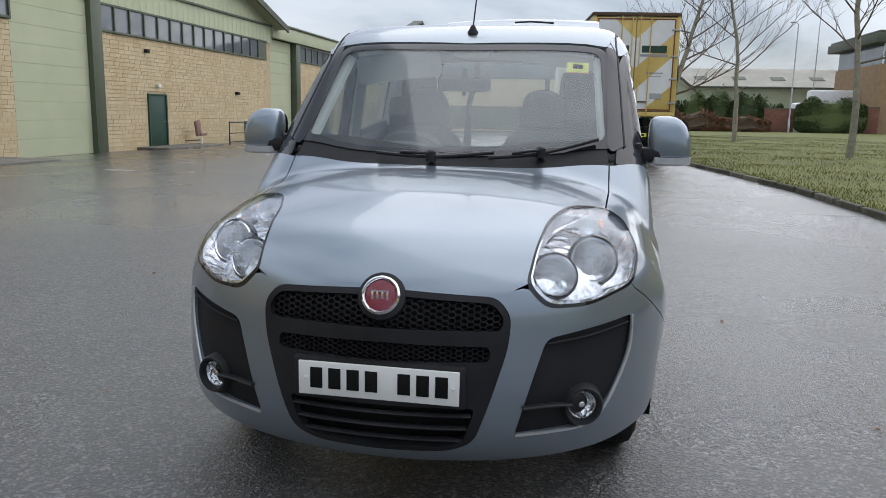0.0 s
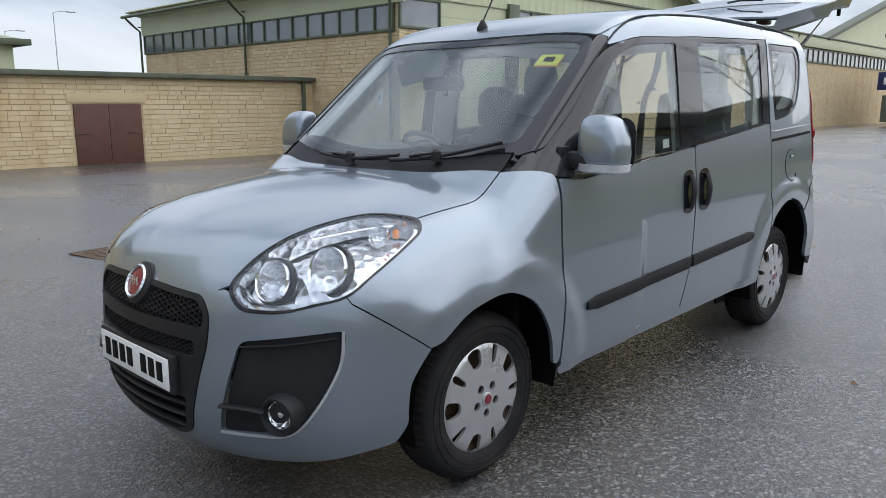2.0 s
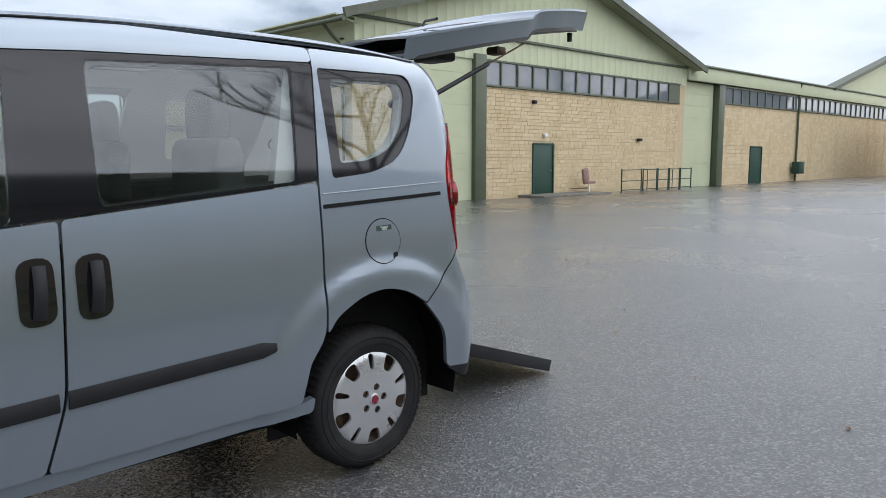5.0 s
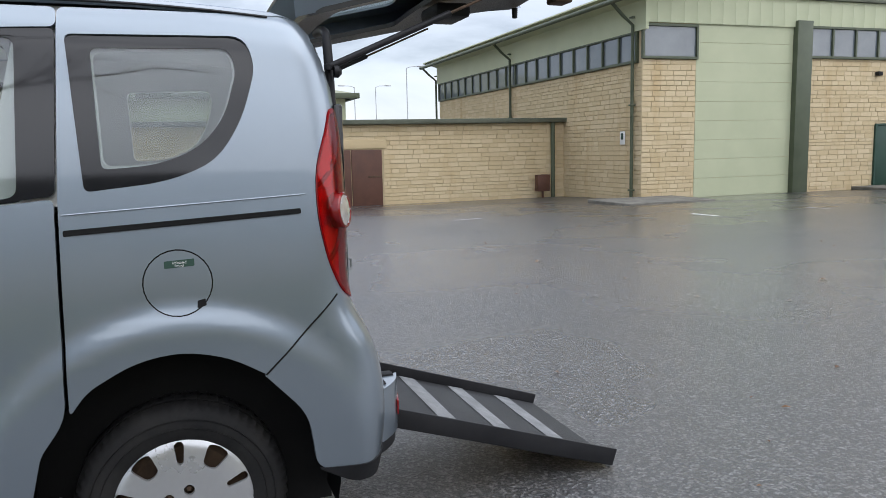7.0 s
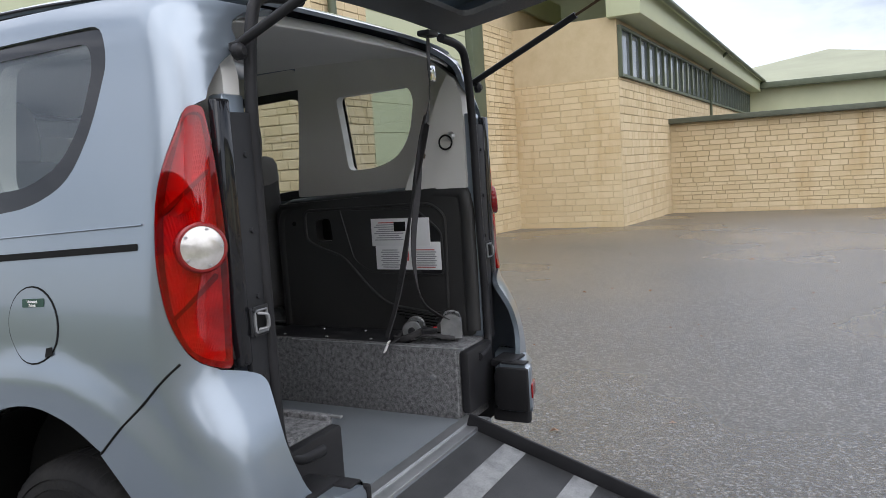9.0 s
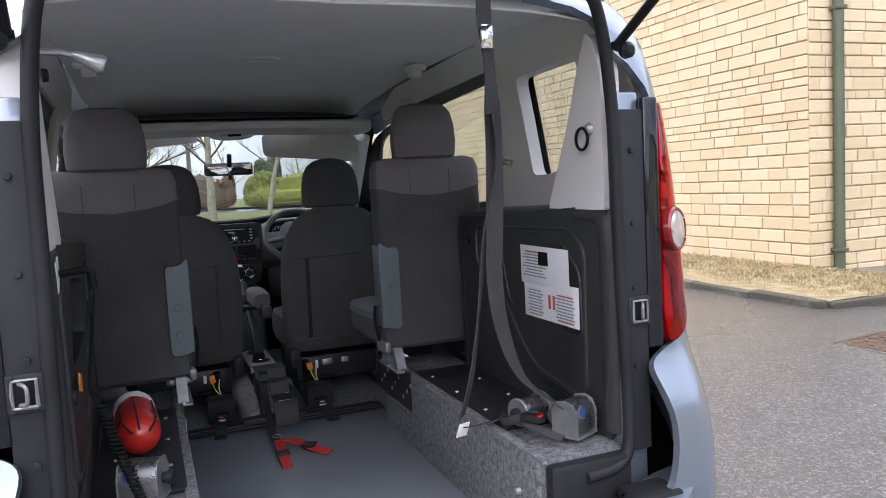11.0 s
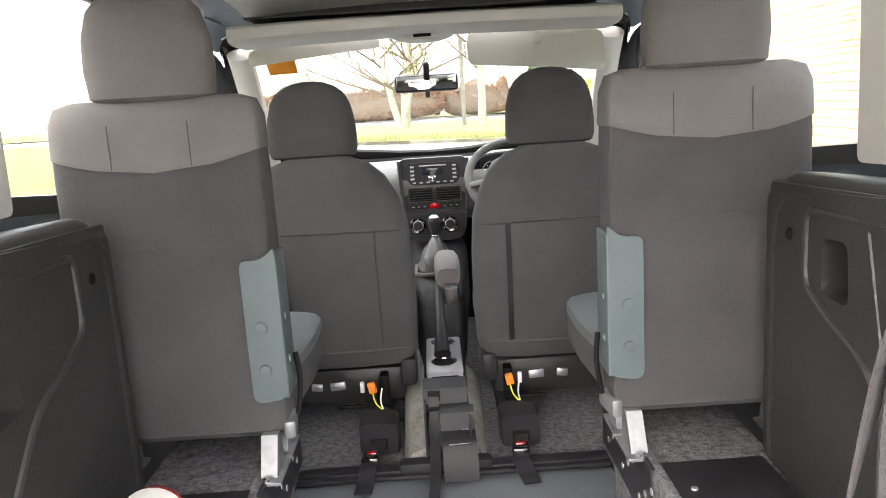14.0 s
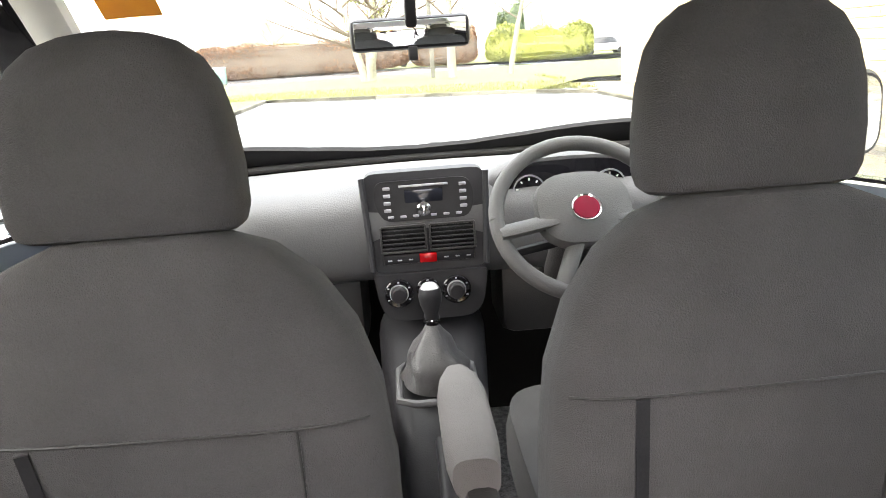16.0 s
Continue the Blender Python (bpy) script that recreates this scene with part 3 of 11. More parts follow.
def blocks_on(name, parent, start, along, length, z0, z1, out, openings=(), course=0.155, seed=1, near=None):
    """Courses of rough blocks on a wall's face; openings: (u0, u1, z0, z1) left free. near: blocks whose middle it accepts become pieces."""
    rnd = random.Random(seed)
    s, a, o = Vector(start), Vector(along).normalized(), Vector(out).normalized()
    verts, faces = [], []
    z, row = z0, 0
    while z < z1 - 0.03:
        h = min(rnd.choice((course, course, course, course, course * 0.7, course * 1.08)), z1 - z)
        u = -rnd.random() * 0.2
        while u < length:
            w = rnd.uniform(0.26, 0.56) * (1 if h > 0.13 else 0.8)
            u0, u1, zz0, zz1 = max(u, 0) + 0.004, min(u + w, length) - 0.004, z + 0.0045, z + h - 0.0045
            u += w
            if u1 - u0 < 0.04:
                continue
            cut = False
            for p0, p1, q0, q1 in openings:
                if zz0 < q1 and zz1 > q0:
                    if u0 >= p0 - 0.02 and u1 <= p1 + 0.02:
                        cut = True
                    elif u0 < p0 < u1:
                        u1 = p0
                    elif u0 < p1 < u1:
                        u0 = p1
            if cut or u1 - u0 < 0.03:
                continue
            d = rnd.uniform(0.006, 0.012)
            mid = s + a * (u0 + u1) / 2 + Vector((0, 0, (zz0 + zz1) / 2)) - Vector((0, 0, s.z))
            if near and near(mid):
                PIECES.append((parent, mid, a, o, u1 - u0, zz1 - zz0, d))
                continue
            k = len(verts)
            c = 0.006
            for du, dz, dd in ((u0, zz0, 0), (u1, zz0, 0), (u1, zz1, 0), (u0, zz1, 0), (u0 + c, zz0 + c, d), (u1 - c, zz0 + c, d * rnd.uniform(0.8, 1.1)), (u1 - c, zz1 - c, d), (u0 + c, zz1 - c, d * rnd.uniform(0.8, 1.1))):
                p = s + a * du + o * dd
                verts.append((p.x, p.y, dz))
            faces += [(k, k + 1, k + 5, k + 4), (k + 1, k + 2, k + 6, k + 5), (k + 2, k + 3, k + 7, k + 6), (k + 3, k, k + 4, k + 7), (k + 4, k + 5, k + 6, k + 7)]
        z += h
        row += 1
    me = bpy.data.meshes.new(name)
    me.from_pydata(verts, [], faces)
    bm = bmesh.new()
    bm.from_mesh(me)
    ob = part("block_facing", bm, "stone", parent, "coursed rough buff stone blocks", angle=20)
    tagged(ob, kind="stuff")
    return ob


def wall_core(name, parent, x0, x1, y0, y1, z0, z1, mat="mortar", label=""):
    return part(name, boxes(((x1 - x0, y1 - y0, z1 - z0), ((x0 + x1) / 2, (y0 + y1) / 2, (z0 + z1) / 2))), mat, parent, label)


def window_band(parent, start, along, length, z0, z1, out, pitch=0.98, end_panel=0.0):
    """A strip of panes in dark frames."""
    s, a, o = Vector(start), Vector(along).normalized(), Vector(out).normalized()
    n = max(1, round((length - end_panel) / pitch))
    w = (length - end_panel) / n
    rot = (0, 0, math.degrees(math.atan2(a.y, a.x)))
    bm = bmesh.new()
    for i in range(n + 1):
        p = s + a * i * w + o * 0.03
        box(bm, (0.075, 0.10, z1 - z0), (p.x, p.y, (z0 + z1) / 2), 0.006, rot, 1)
    for zz in (z0 + 0.04, z1 - 0.04):
        p = s + a * length / 2 + o * 0.03
        box(bm, (length, 0.11, 0.08), (p.x, p.y, zz), 0.006, rot, 1)
    if end_panel:
        p = s + a * (length - end_panel / 2) + o * 0.02
        box(bm, (end_panel, 0.06, z1 - z0), (p.x, p.y, (z0 + z1) / 2), 0, rot)
    frame_ = part("window_frame", bm, "dark_green", parent, "dark green window frames")
    for i in range(n):
        p = s + a * (i + 0.5) * w + o * 0.005
        part("pane", boxes(((w - 0.06, 0.02, z1 - z0 - 0.14), (p.x, p.y, (z0 + z1) / 2), 0, rot)), "office_glass", frame_)


def shutter(parent, start, along, length, z0, z1, out, n=26):
    """A roller door of ribbed slats."""
    s, a, o = Vector(start), Vector(along).normalized(), Vector(out).normalized()
    rot = (0, 0, math.degrees(math.atan2(a.y, a.x)))
    door = part("roller_door", boxes(((length, 0.06, z1 - z0), tuple((s + a * length / 2 - o * 0.06).to_2d()) + ((z0 + z1) / 2,), 0, rot)), "green_sheet", parent, "pale green ribbed roller door, closed")
    h = (z1 - z0) / n
    for i in range(n):
        p = s + a * length / 2 - o * 0.02
        part("slat", boxes(((length - 0.02, 0.03, h - 0.006), (p.x, p.y, z0 + h * (i + 0.5)), 0.004, rot, 1)), "green_sheet", door)


def plain_door(parent, start, along, width, z0, z1, out, mat, label):
    s, a, o = Vector(start), Vector(along).normalized(), Vector(out).normalized()
    rot = (0, 0, math.degrees(math.atan2(a.y, a.x)))
    c = s + a * width / 2
    d = part("door", boxes(((width, 0.05, z1 - z0), (c.x, c.y, (z0 + z1) / 2), 0.004, rot)), mat, parent, label)
    fr = bmesh.new()
    for u in (0.0, width):
        p = s + a * u + o * 0.02
        box(fr, (0.08, 0.09, z1 - z0 + 0.06), (p.x, p.y, (z0 + z1) / 2), 0.005, rot, 1)
    p = c + o * 0.02
    box(fr, (width, 0.09, 0.07), (p.x, p.y, z1 + 0.03), 0.005, rot, 1)
    part("door_frame", fr, mat, d)
    hp = s + a * (width * 0.88) + o * 0.05
    part("door_handle", boxes(((0.10, 0.04, 0.025), (hp.x, hp.y, (z0 + z1) / 2), 0.006, rot)), "steel", d, "steel lever handle")
    return d


def bar_between(bm, p, q, w, h, up=(0, 0, 1)):
    """A straight square bar from p to q."""
    p, q = Vector(p), Vector(q)
    d = (q - p).normalized()
    s = d.cross(Vector(up)).normalized()
    u = s.cross(d)
    vs = [bm.verts.new(e + s * a * w / 2 + u * b * h / 2) for e in (p, q) for a, b in ((-1, -1), (1, -1), (1, 1), (-1, 1))]
    for f in ((0, 1, 2, 3), (7, 6, 5, 4), (0, 4, 5, 1), (1, 5, 6, 2), (2, 6, 7, 3), (3, 7, 4, 0)):
        bm.faces.new([vs[i] for i in f])
    return bm


XA, YA = -17.0, 16.3          # the near corner of the north hall
GA = fall(XA)
B_TOP = 3.92                  # top of the stone, foot of the windows


def gutter_run(parent, p, q, name="gutter"):
    bm = bmesh.new()
    tube(bm, [p, q], 0.075, 10)
    return part(name, bm, "dark_green", parent, "dark green gutter")


def downpipe(parent, pts, r=0.055):
    bm = bmesh.new()
    tube(bm, pts, r, 10)
    for z in np.linspace(min(p[2] for p in pts) + 0.3, max(p[2] for p in pts) - 0.4, 3):
        box(bm, (0.16, 0.16, 0.05), (pts[-1][0], pts[-1][1], z), 0.008)
    return part("downpipe", bm, "dark_green", parent, "dark green downpipe")


def north_hall():
    h = thing("warehouse_hall", "buff stone warehouse with green gable, roller doors and window strip", "warehouse", kind="", at=(0, 0, 0))
    y1 = 38.4
    wall_core("core", h, XA - 19, XA - 0.02, YA + 0.02, y1, GA - 0.5, 5.1)
    # east face: pier, roller door, stone bay with a door
    blocks_on("e1", h, (XA, YA, GA - 0.2), (0, 1, 0), 1.95, GA - 0.1, B_TOP, (1, 0, 0), seed=3)
    shutter(h, (XA, YA + 1.95, 0), (0, 1, 0), 3.95, GA, 5.05, (1, 0, 0), 9)
    col = bmesh.new()
    box(col, (0.5, 0.62, 5.2 - GA), (XA - 0.05, 22.35, (5.2 + GA) / 2), 0.01)
    part("column", col, "dark_green", h, "dark green cladding column")
    blocks_on("e2", h, (XA, 22.66, GA), (0, 1, 0), 15.1, GA - 0.1, B_TOP + 0.1, (1, 0, 0), ((3.05, 4.45, GA - 0.3, 1.82),), seed=4)
    plain_door(h, (XA + 0.01, 25.75, 0), (0, 1, 0), 1.35, GA, 1.80, (1, 0, 0), "door_green", "dark green steel door, closed")
    window_band(h, (XA, 22.66, 0), (0, 1, 0), 15.1, B_TOP + 0.1, B_TOP + 1.14, (1, 0, 0), 1.0, 1.1)
    window_band(h, (XA, YA, 0), (0, 1, 0), 1.95, B_TOP, B_TOP + 1.05, (1, 0, 0), 1.95)
    # gable of ribbed sheet
    zc, ze, ridge = 5.0, 6.0, 9.0
    mid = (YA + y1) / 2
    bm = bmesh.new()
    top = lambda y: ze + (ridge - ze) * (1 - abs(y - mid) / (mid - YA))
    cols = []
    for i in range(47):
        y = YA + (y1 - YA) * i / 46
        for dy, d in ((-0.04, 0.0), (0.0, 0.018), (0.04, 0.0)):
            yy = min(max(y + dy, YA), y1)
            cols.append((bm.verts.new((XA + 0.06 + d, yy + dy * 1e-3, zc)), bm.verts.new((XA + 0.06 + d, yy + dy * 1e-3, top(yy)))))
    for a, b in zip(cols, cols[1:]):
        bm.faces.new((a[0], b[0], b[1], a[1]))
    part("gable", bm, "green_sheet", h, "sage green ribbed gable cladding")
    part("ledge", boxes(((0.16, y1 - YA, 0.10), (XA + 0.09, mid, 5.92), 0.01)), "coping", h)
    # roof with overhang
    bm = bmesh.new()
    for sgn, ya, yb in ((1, YA - 0.75, mid), (-1, y1 + 0.75, mid)):
        za = ze - 0.75 * (ridge - ze) / (mid - YA)
        vs = [bm.verts.new(p) for p in ((XA + 0.75, ya, za), (XA + 0.75, yb, ridge + 0.05), (XA - 19.6, yb, ridge + 0.05), (XA - 19.6, ya, za))]
        bm.faces.new(vs if sgn > 0 else vs[::-1])
    bmesh.ops.solidify(bm, geom=bm.faces[:], thickness=0.16)
    part("roof", bm, "roof_sheet", h, "pale ribbed sheet roof")
    verge = bmesh.new()
    za = ze - 0.75 * (ridge - ze) / (mid - YA)
    bar_between(verge, (XA + 0.78, YA - 0.85, za), (XA + 0.78, mid, ridge + 0.08), 0.10, 0.30)
    bar_between(verge, (XA + 0.78, y1 + 0.85, za), (XA + 0.78, mid, ridge + 0.08), 0.10, 0.30)
    part("verge", verge, "coping", h, "dark verge trim")
    # south face
    blocks_on("s1", h, (XA, YA, GA), (-1, 0, 0), 19, GA - 0.35, B_TOP - 0.12, (0, -1, 0), seed=5)
    window_band(h, (XA - 0.25, YA, 0), (-1, 0, 0), 18.7, B_TOP - 0.1, B_TOP + 0.86, (0, -1, 0), 0.98)
    part("soffit_band", boxes(((19.4, 0.10, 1.05), (XA - 9.4, YA - 0.04, B_TOP + 1.36), 0)), "green_sheet", h, "pale green sheet under the eaves")
    part("soffit", boxes(((19.4, 0.9, 0.05), (XA - 9.4, YA - 0.42, 5.72), 0, (-14, 0, 0))), "green_sheet", h)
    gutter_run(h, (XA + 0.8, YA - 0.88, 5.62), (XA - 19.5, YA - 0.88, 5.62))
    downpipe(h, [(XA - 0.35, YA - 0.85, 5.58), (XA - 0.35, YA - 0.5, 5.25), (XA - 0.35, YA - 0.12, 4.95), (XA - 0.35, YA - 0.12, GA)])
    downpipe(h, [(XA - 9.5, YA - 0.85, 5.58), (XA - 9.5, YA - 0.5, 5.25), (XA - 9.5, YA - 0.12, 4.95), (XA - 9.5, YA - 0.12, GA)])
    downpipe(h, [(XA - 19.2, YA - 0.85, 5.58), (XA - 19.2, YA - 0.5, 5.25), (XA - 19.2, YA - 0.12, 4.95), (XA - 19.2, YA - 0.12, GA)])
    part("sign", boxes(((0.28, 0.02, 0.42), (XA - 1.0, YA - 0.035, 1.55), 0.004)), "white", h, "small white sign with plain green mark")
    part("sign_mark", boxes(((0.13, 0.01, 0.2), (XA - 1.0, YA - 0.05, 1.6), 0.004)), "door_green", h)
    for y, z in ((26.45, 2.2), (25.7, 3.55), (33.9, 2.1)):
        part("wall_lamp", boxes(((0.16, 0.2 if z > 2.15 else 0.3, 0.14), (XA + 0.1, y, z), 0.02)), "black" if z > 2.3 or y > 30 else "white", h)
    return h


def far_hall():
    """The long hall that continues to the north."""
    h = thing("warehouse_range", "long buff stone warehouse range with green roller door and window strip", "warehouse")
    y0, y1 = 38.4, 96.0
    wall_core("core", h, XA - 18, XA - 0.3, y0, y1, GA - 0.5, 5.3)
    shutter(h, (XA - 0.25, y0 + 0.1, 0), (0, 1, 0), 3.6, GA, 5.3, (1, 0, 0), 9)
    part("column", boxes(((0.5, 0.7, 5.3 - GA), (XA - 0.15, 42.5, (5.3 + GA) / 2), 0.01)), "dark_green", h)
    wall_core("wall_face", h, XA - 0.3, XA - 0.02, 42.85, y1, GA - 0.5, 5.3)
    blocks_on("n1", h, (XA, 42.85, GA), (0, 1, 0), 53, GA - 0.1, 4.25, (1, 0, 0), ((3.7, 5.4, GA - 0.3, 1.85),), course=0.22, seed=9)
    plain_door(h, (XA + 0.01, 46.6, 0), (0, 1, 0), 1.6, GA, 1.82, (1, 0, 0), "door_green", "dark green steel door, closed")
    window_band(h, (XA, 42.85, 0), (0, 1, 0), 53, 4.25, 5.25, (1, 0, 0), 1.1)
    part("fascia", boxes(((0.3, y1 - y0, 0.75), (XA + 0.05, (y0 + y1) / 2, 5.7), 0.01)), "green_sheet", h, "sage green fascia")
    gutter_run(h, (XA + 0.25, y0, 6.12), (XA + 0.25, y1, 6.12))
    part("roof", boxes(((18.3, y1 - y0, 0.2), (XA - 9, (y0 + y1) / 2, 6.1), 0)), "roof_sheet", h)
    downpipe(h, [(XA + 0.25, 53.5, 6.1), (XA + 0.12, 53.5, 5.7), (XA + 0.12, 53.5, GA)], 0.07)
    part("bin", boxes(((0.5, 0.9, 0.8), (XA + 0.4, 53.2, GA + 0.9), 0.03)), "door_green", h, "dark green wall cabinet")
    # the gable of the next hall
    bm = bmesh.new()
    prism(bm, ((XA - 0.5, 60, 6.22), (XA - 0.5, 96, 6.22), (XA - 0.5, 78, 10.6)), (-0.3, 0, 0))
    part("gable", bm, "green_sheet", h, "sage green gable behind")
    bm = bmesh.new()
    bar_between(bm, (XA - 0.1, 59.5, 6.1), (XA - 0.1, 78, 10.75), 0.9, 0.25)
    bar_between(bm, (XA - 0.1, 96.5, 6.1), (XA - 0.1, 78, 10.75), 0.9, 0.25)
    part("verge", bm, "coping", h)
    return h


def yard_wall():
    h = thing("yard_wall", "low buff stone wall with dark coping and brown double doors", "wall")
    x = -22.0
    g = fall(x) - 0.2
    wall_core("core", h, x - 0.4, x - 0.02, 0.0, YA, g - 0.3, 2.2)
    blocks_on("w", h, (x, 0, g), (0, 1, 0), YA, g, 2.18, (1, 0, 0), ((7.15, 9.4, g - 0.3, 1.40),), seed=12)
    cop = bmesh.new()
    box(cop, (0.75, YA + 0.4, 0.16), (x - 0.12, YA / 2, 2.28), 0.02)
    part("coping", cop, "coping", h, "dark metal coping")
    for i in range(2):
        d = part("door", boxes(((0.06, 1.05, 1.36 - g), (x + 0.0, 7.2 + 0.54 + 1.08 * i, (1.36 + g) / 2), 0.006)), "brown", h, "brown boarded door, closed")
        bm = bmesh.new()
        box(bm, (0.02, 0.5, 0.05), (x + 0.04, 7.45 + 1.64 * i, 0.45), 0.004)
        part("hinge", bm, "iron", d)
    part("lintel", boxes(((0.05, 2.5, 0.30), (x + 0.0, 8.28, 1.55), 0.01)), "stone", h)
    part("downpipe", tube(bmesh.new(), [(x + 0.1, YA - 0.5, 2.2), (x + 0.1, YA - 0.5, g)], 0.08), "dark_green", h)
    part("wall_box", boxes(((0.25, 0.5, 0.6), (x + 0.35, YA - 1.05, g + 0.75), 0.02), ((0.06, 0.06, 0.5), (x + 0.35, YA - 1.05, g + 0.25))), "brown", h, "brown post box on a stalk")
    return h


def south_hall():
    """The hall beside the van: its east and north faces meet at a corner with a downpipe."""
    h = thing("stone_hall", "buff stone hall with roller door beside the parked van", "warehouse")
    xb, yb, top = -7.75, -2.65, 4.6
    g = fall(xb) - 0.03
    near_c = lambda p: p.z < 3.0 and p.x > -9.4 and p.y > -4.6
    wall_core("core", h, xb - 12, xb - 0.02, -24.0, yb - 0.02, g - 0.4, 7.0)
    blocks_on("b_east", h, (xb, yb, g), (0, -1, 0), 21.3, g - 0.1, top, (1, 0, 0), course=0.165, seed=21, near=near_c)
    blocks_on("b_north", h, (xb, yb, g), (-1, 0, 0), 1.55, g - 0.1, top, (0, 1, 0), course=0.165, seed=22, near=near_c)
    blocks_on("b_north2", h, (xb - 6.15, yb + 0.0, g), (-1, 0, 0), 4.4, g - 0.3, top, (0, 1, 0), seed=23)
    shutter(h, (xb - 1.55, yb, 0), (-1, 0, 0), 4.0, g + 0.06, 5.2, (0, 1, 0), 10)
    part("column", boxes(((0.6, 0.5, 5.6), (xb - 5.85, yb - 0.1, 2.5), 0.01)), "dark_green", h, "dark green cladding column")
    part("threshold", boxes(((4.1, 0.45, 0.08), (xb - 3.55, yb + 0.2, g + 0.015), 0.015)), "pale_concrete", h)
    downpipe(h, [(xb - 0.42, yb + 0.10, 6.9), (xb - 0.42, yb + 0.10, g)], 0.07)
    part("upper_sheet", boxes(((0.1, 21.3, 2.4), (xb + 0.03, yb - 10.65, top + 1.25), 0), ((11.9, 0.1, 2.0), (xb - 6.0, yb + 0.04, top + 1.6), 0)), "green_sheet", h, "sage green cladding")
    # the long north wing that closes the yard
    wall_core("wing", h, -48, -16.0, -8.0, -0.02, fall(-20) - 0.6, 4.6)
    blocks_on("wing_face", h, (-16.0, 0, 0), (-1, 0, 0), 30, fall(-22) - 0.4, 3.2, (0, 1, 0), seed=24, course=0.2)
    blocks_on("wing_end", h, (-16.0, -8.0, 0), (0, 1, 0), 8.0, fall(-16) - 0.3, 3.2, (1, 0, 0), seed=25)
    window_band(h, (-16.1, 0, 0), (-1, 0, 0), 29.5, 3.2, 4.4, (0, 1, 0), 0.98)
    part("wing_soffit", boxes(((32.4, 0.8, 0.9), (-32, 0.2, 5.0), 0.02)), "green_sheet", h)
    bm = bmesh.new()
    vs = [bm.verts.new(p) for p in ((-15.6, 0.75, 5.15), (-48, 0.75, 5.15), (-48, -12, 7.6), (-15.6, -12, 7.6))]
    bm.faces.new(vs)
    bmesh.ops.solidify(bm, geom=bm.faces[:], thickness=0.2)
    part("wing_roof", bm, "roof_sheet", h, "pale sheet roof")
    gutter_run(h, (-15.6, 0.82, 5.12), (-48, 0.82, 5.12))
    downpipe(h, [(-30, 0.75, 5.1), (-30, 0.4, 4.8), (-30, 0.1, 4.5), (-30, 0.1, -0.8)])
    # low pitched roof further back over the yard wall
    bm = bmesh.new()
    for pts in (((-46, -6, 5.0), (-46, 14, 5.0), (-60, 4, 8.0)), ((-46, -6, 5.0), (-60, 4, 8.0), (-74, -6, 5.0)), ((-46, 14, 5.0), (-74, 14, 5.0), (-60, 4, 8.0))):
        bm.faces.new([bm.verts.new(p) for p in pts])
    part("hipped_roof", bm, "roof_sheet", h, "pale hipped roof")
    wall_core("back_block", h, -73, -46.6, -5.4, 13.4, -1.2, 4.9, "green_sheet")
    part("eave_board", boxes(((28, 0.3, 0.35), (-60, 14, 4.85), 0.02)), "dark_green", h)
    part("eave_board", boxes(((0.3, 20.4, 0.35), (-46, 4, 4.85), 0.02)), "dark_green", h)
    return h


north_hall()
far_hall()
yard_wall()
south_hall()


def east_hall():
    """The hall beyond the lawn, east of the yard; the van's flank and panes mirror it."""
    h = thing("lawn_hall", "buff stone hall with dark window strip beyond the lawn", "warehouse")
    x, y0, y1 = 20.0, -9.0, 42.0
    wall_core("core", h, x + 0.02, x + 14, y0, y1, -0.3, 5.6)
    blocks_on("lh_w", h, (x, y0, 0), (0, 1, 0), y1 - y0, 0.0, 3.6, (-1, 0, 0), course=0.26, seed=31)
    window_band(h, (x, y0, 0), (0, 1, 0), y1 - y0, 3.6, 4.9, (-1, 0, 0), 1.6)
    part("fascia", boxes(((0.35, y1 - y0 + 1.2, 0.75), (x - 0.75, (y0 + y1) / 2, 5.55), 0.02)), "coping", h, "dark eaves fascia")
    part("soffit", boxes(((0.9, y1 - y0 + 1.0, 0.06), (x - 0.3, (y0 + y1) / 2, 5.2), 0.0)), "dark_green", h)
    bm = bmesh.new()
    prism(bm, [(x - 0.9, y0 - 0.6, 5.9), (x + 7, y0 - 0.6, 7.4), (x + 15, y0 - 0.6, 5.9)], (0, y1 - y0 + 1.2, 0))
    part("roof", bm, "coping", h, "dark pitched roof")
    return h


east_hall()


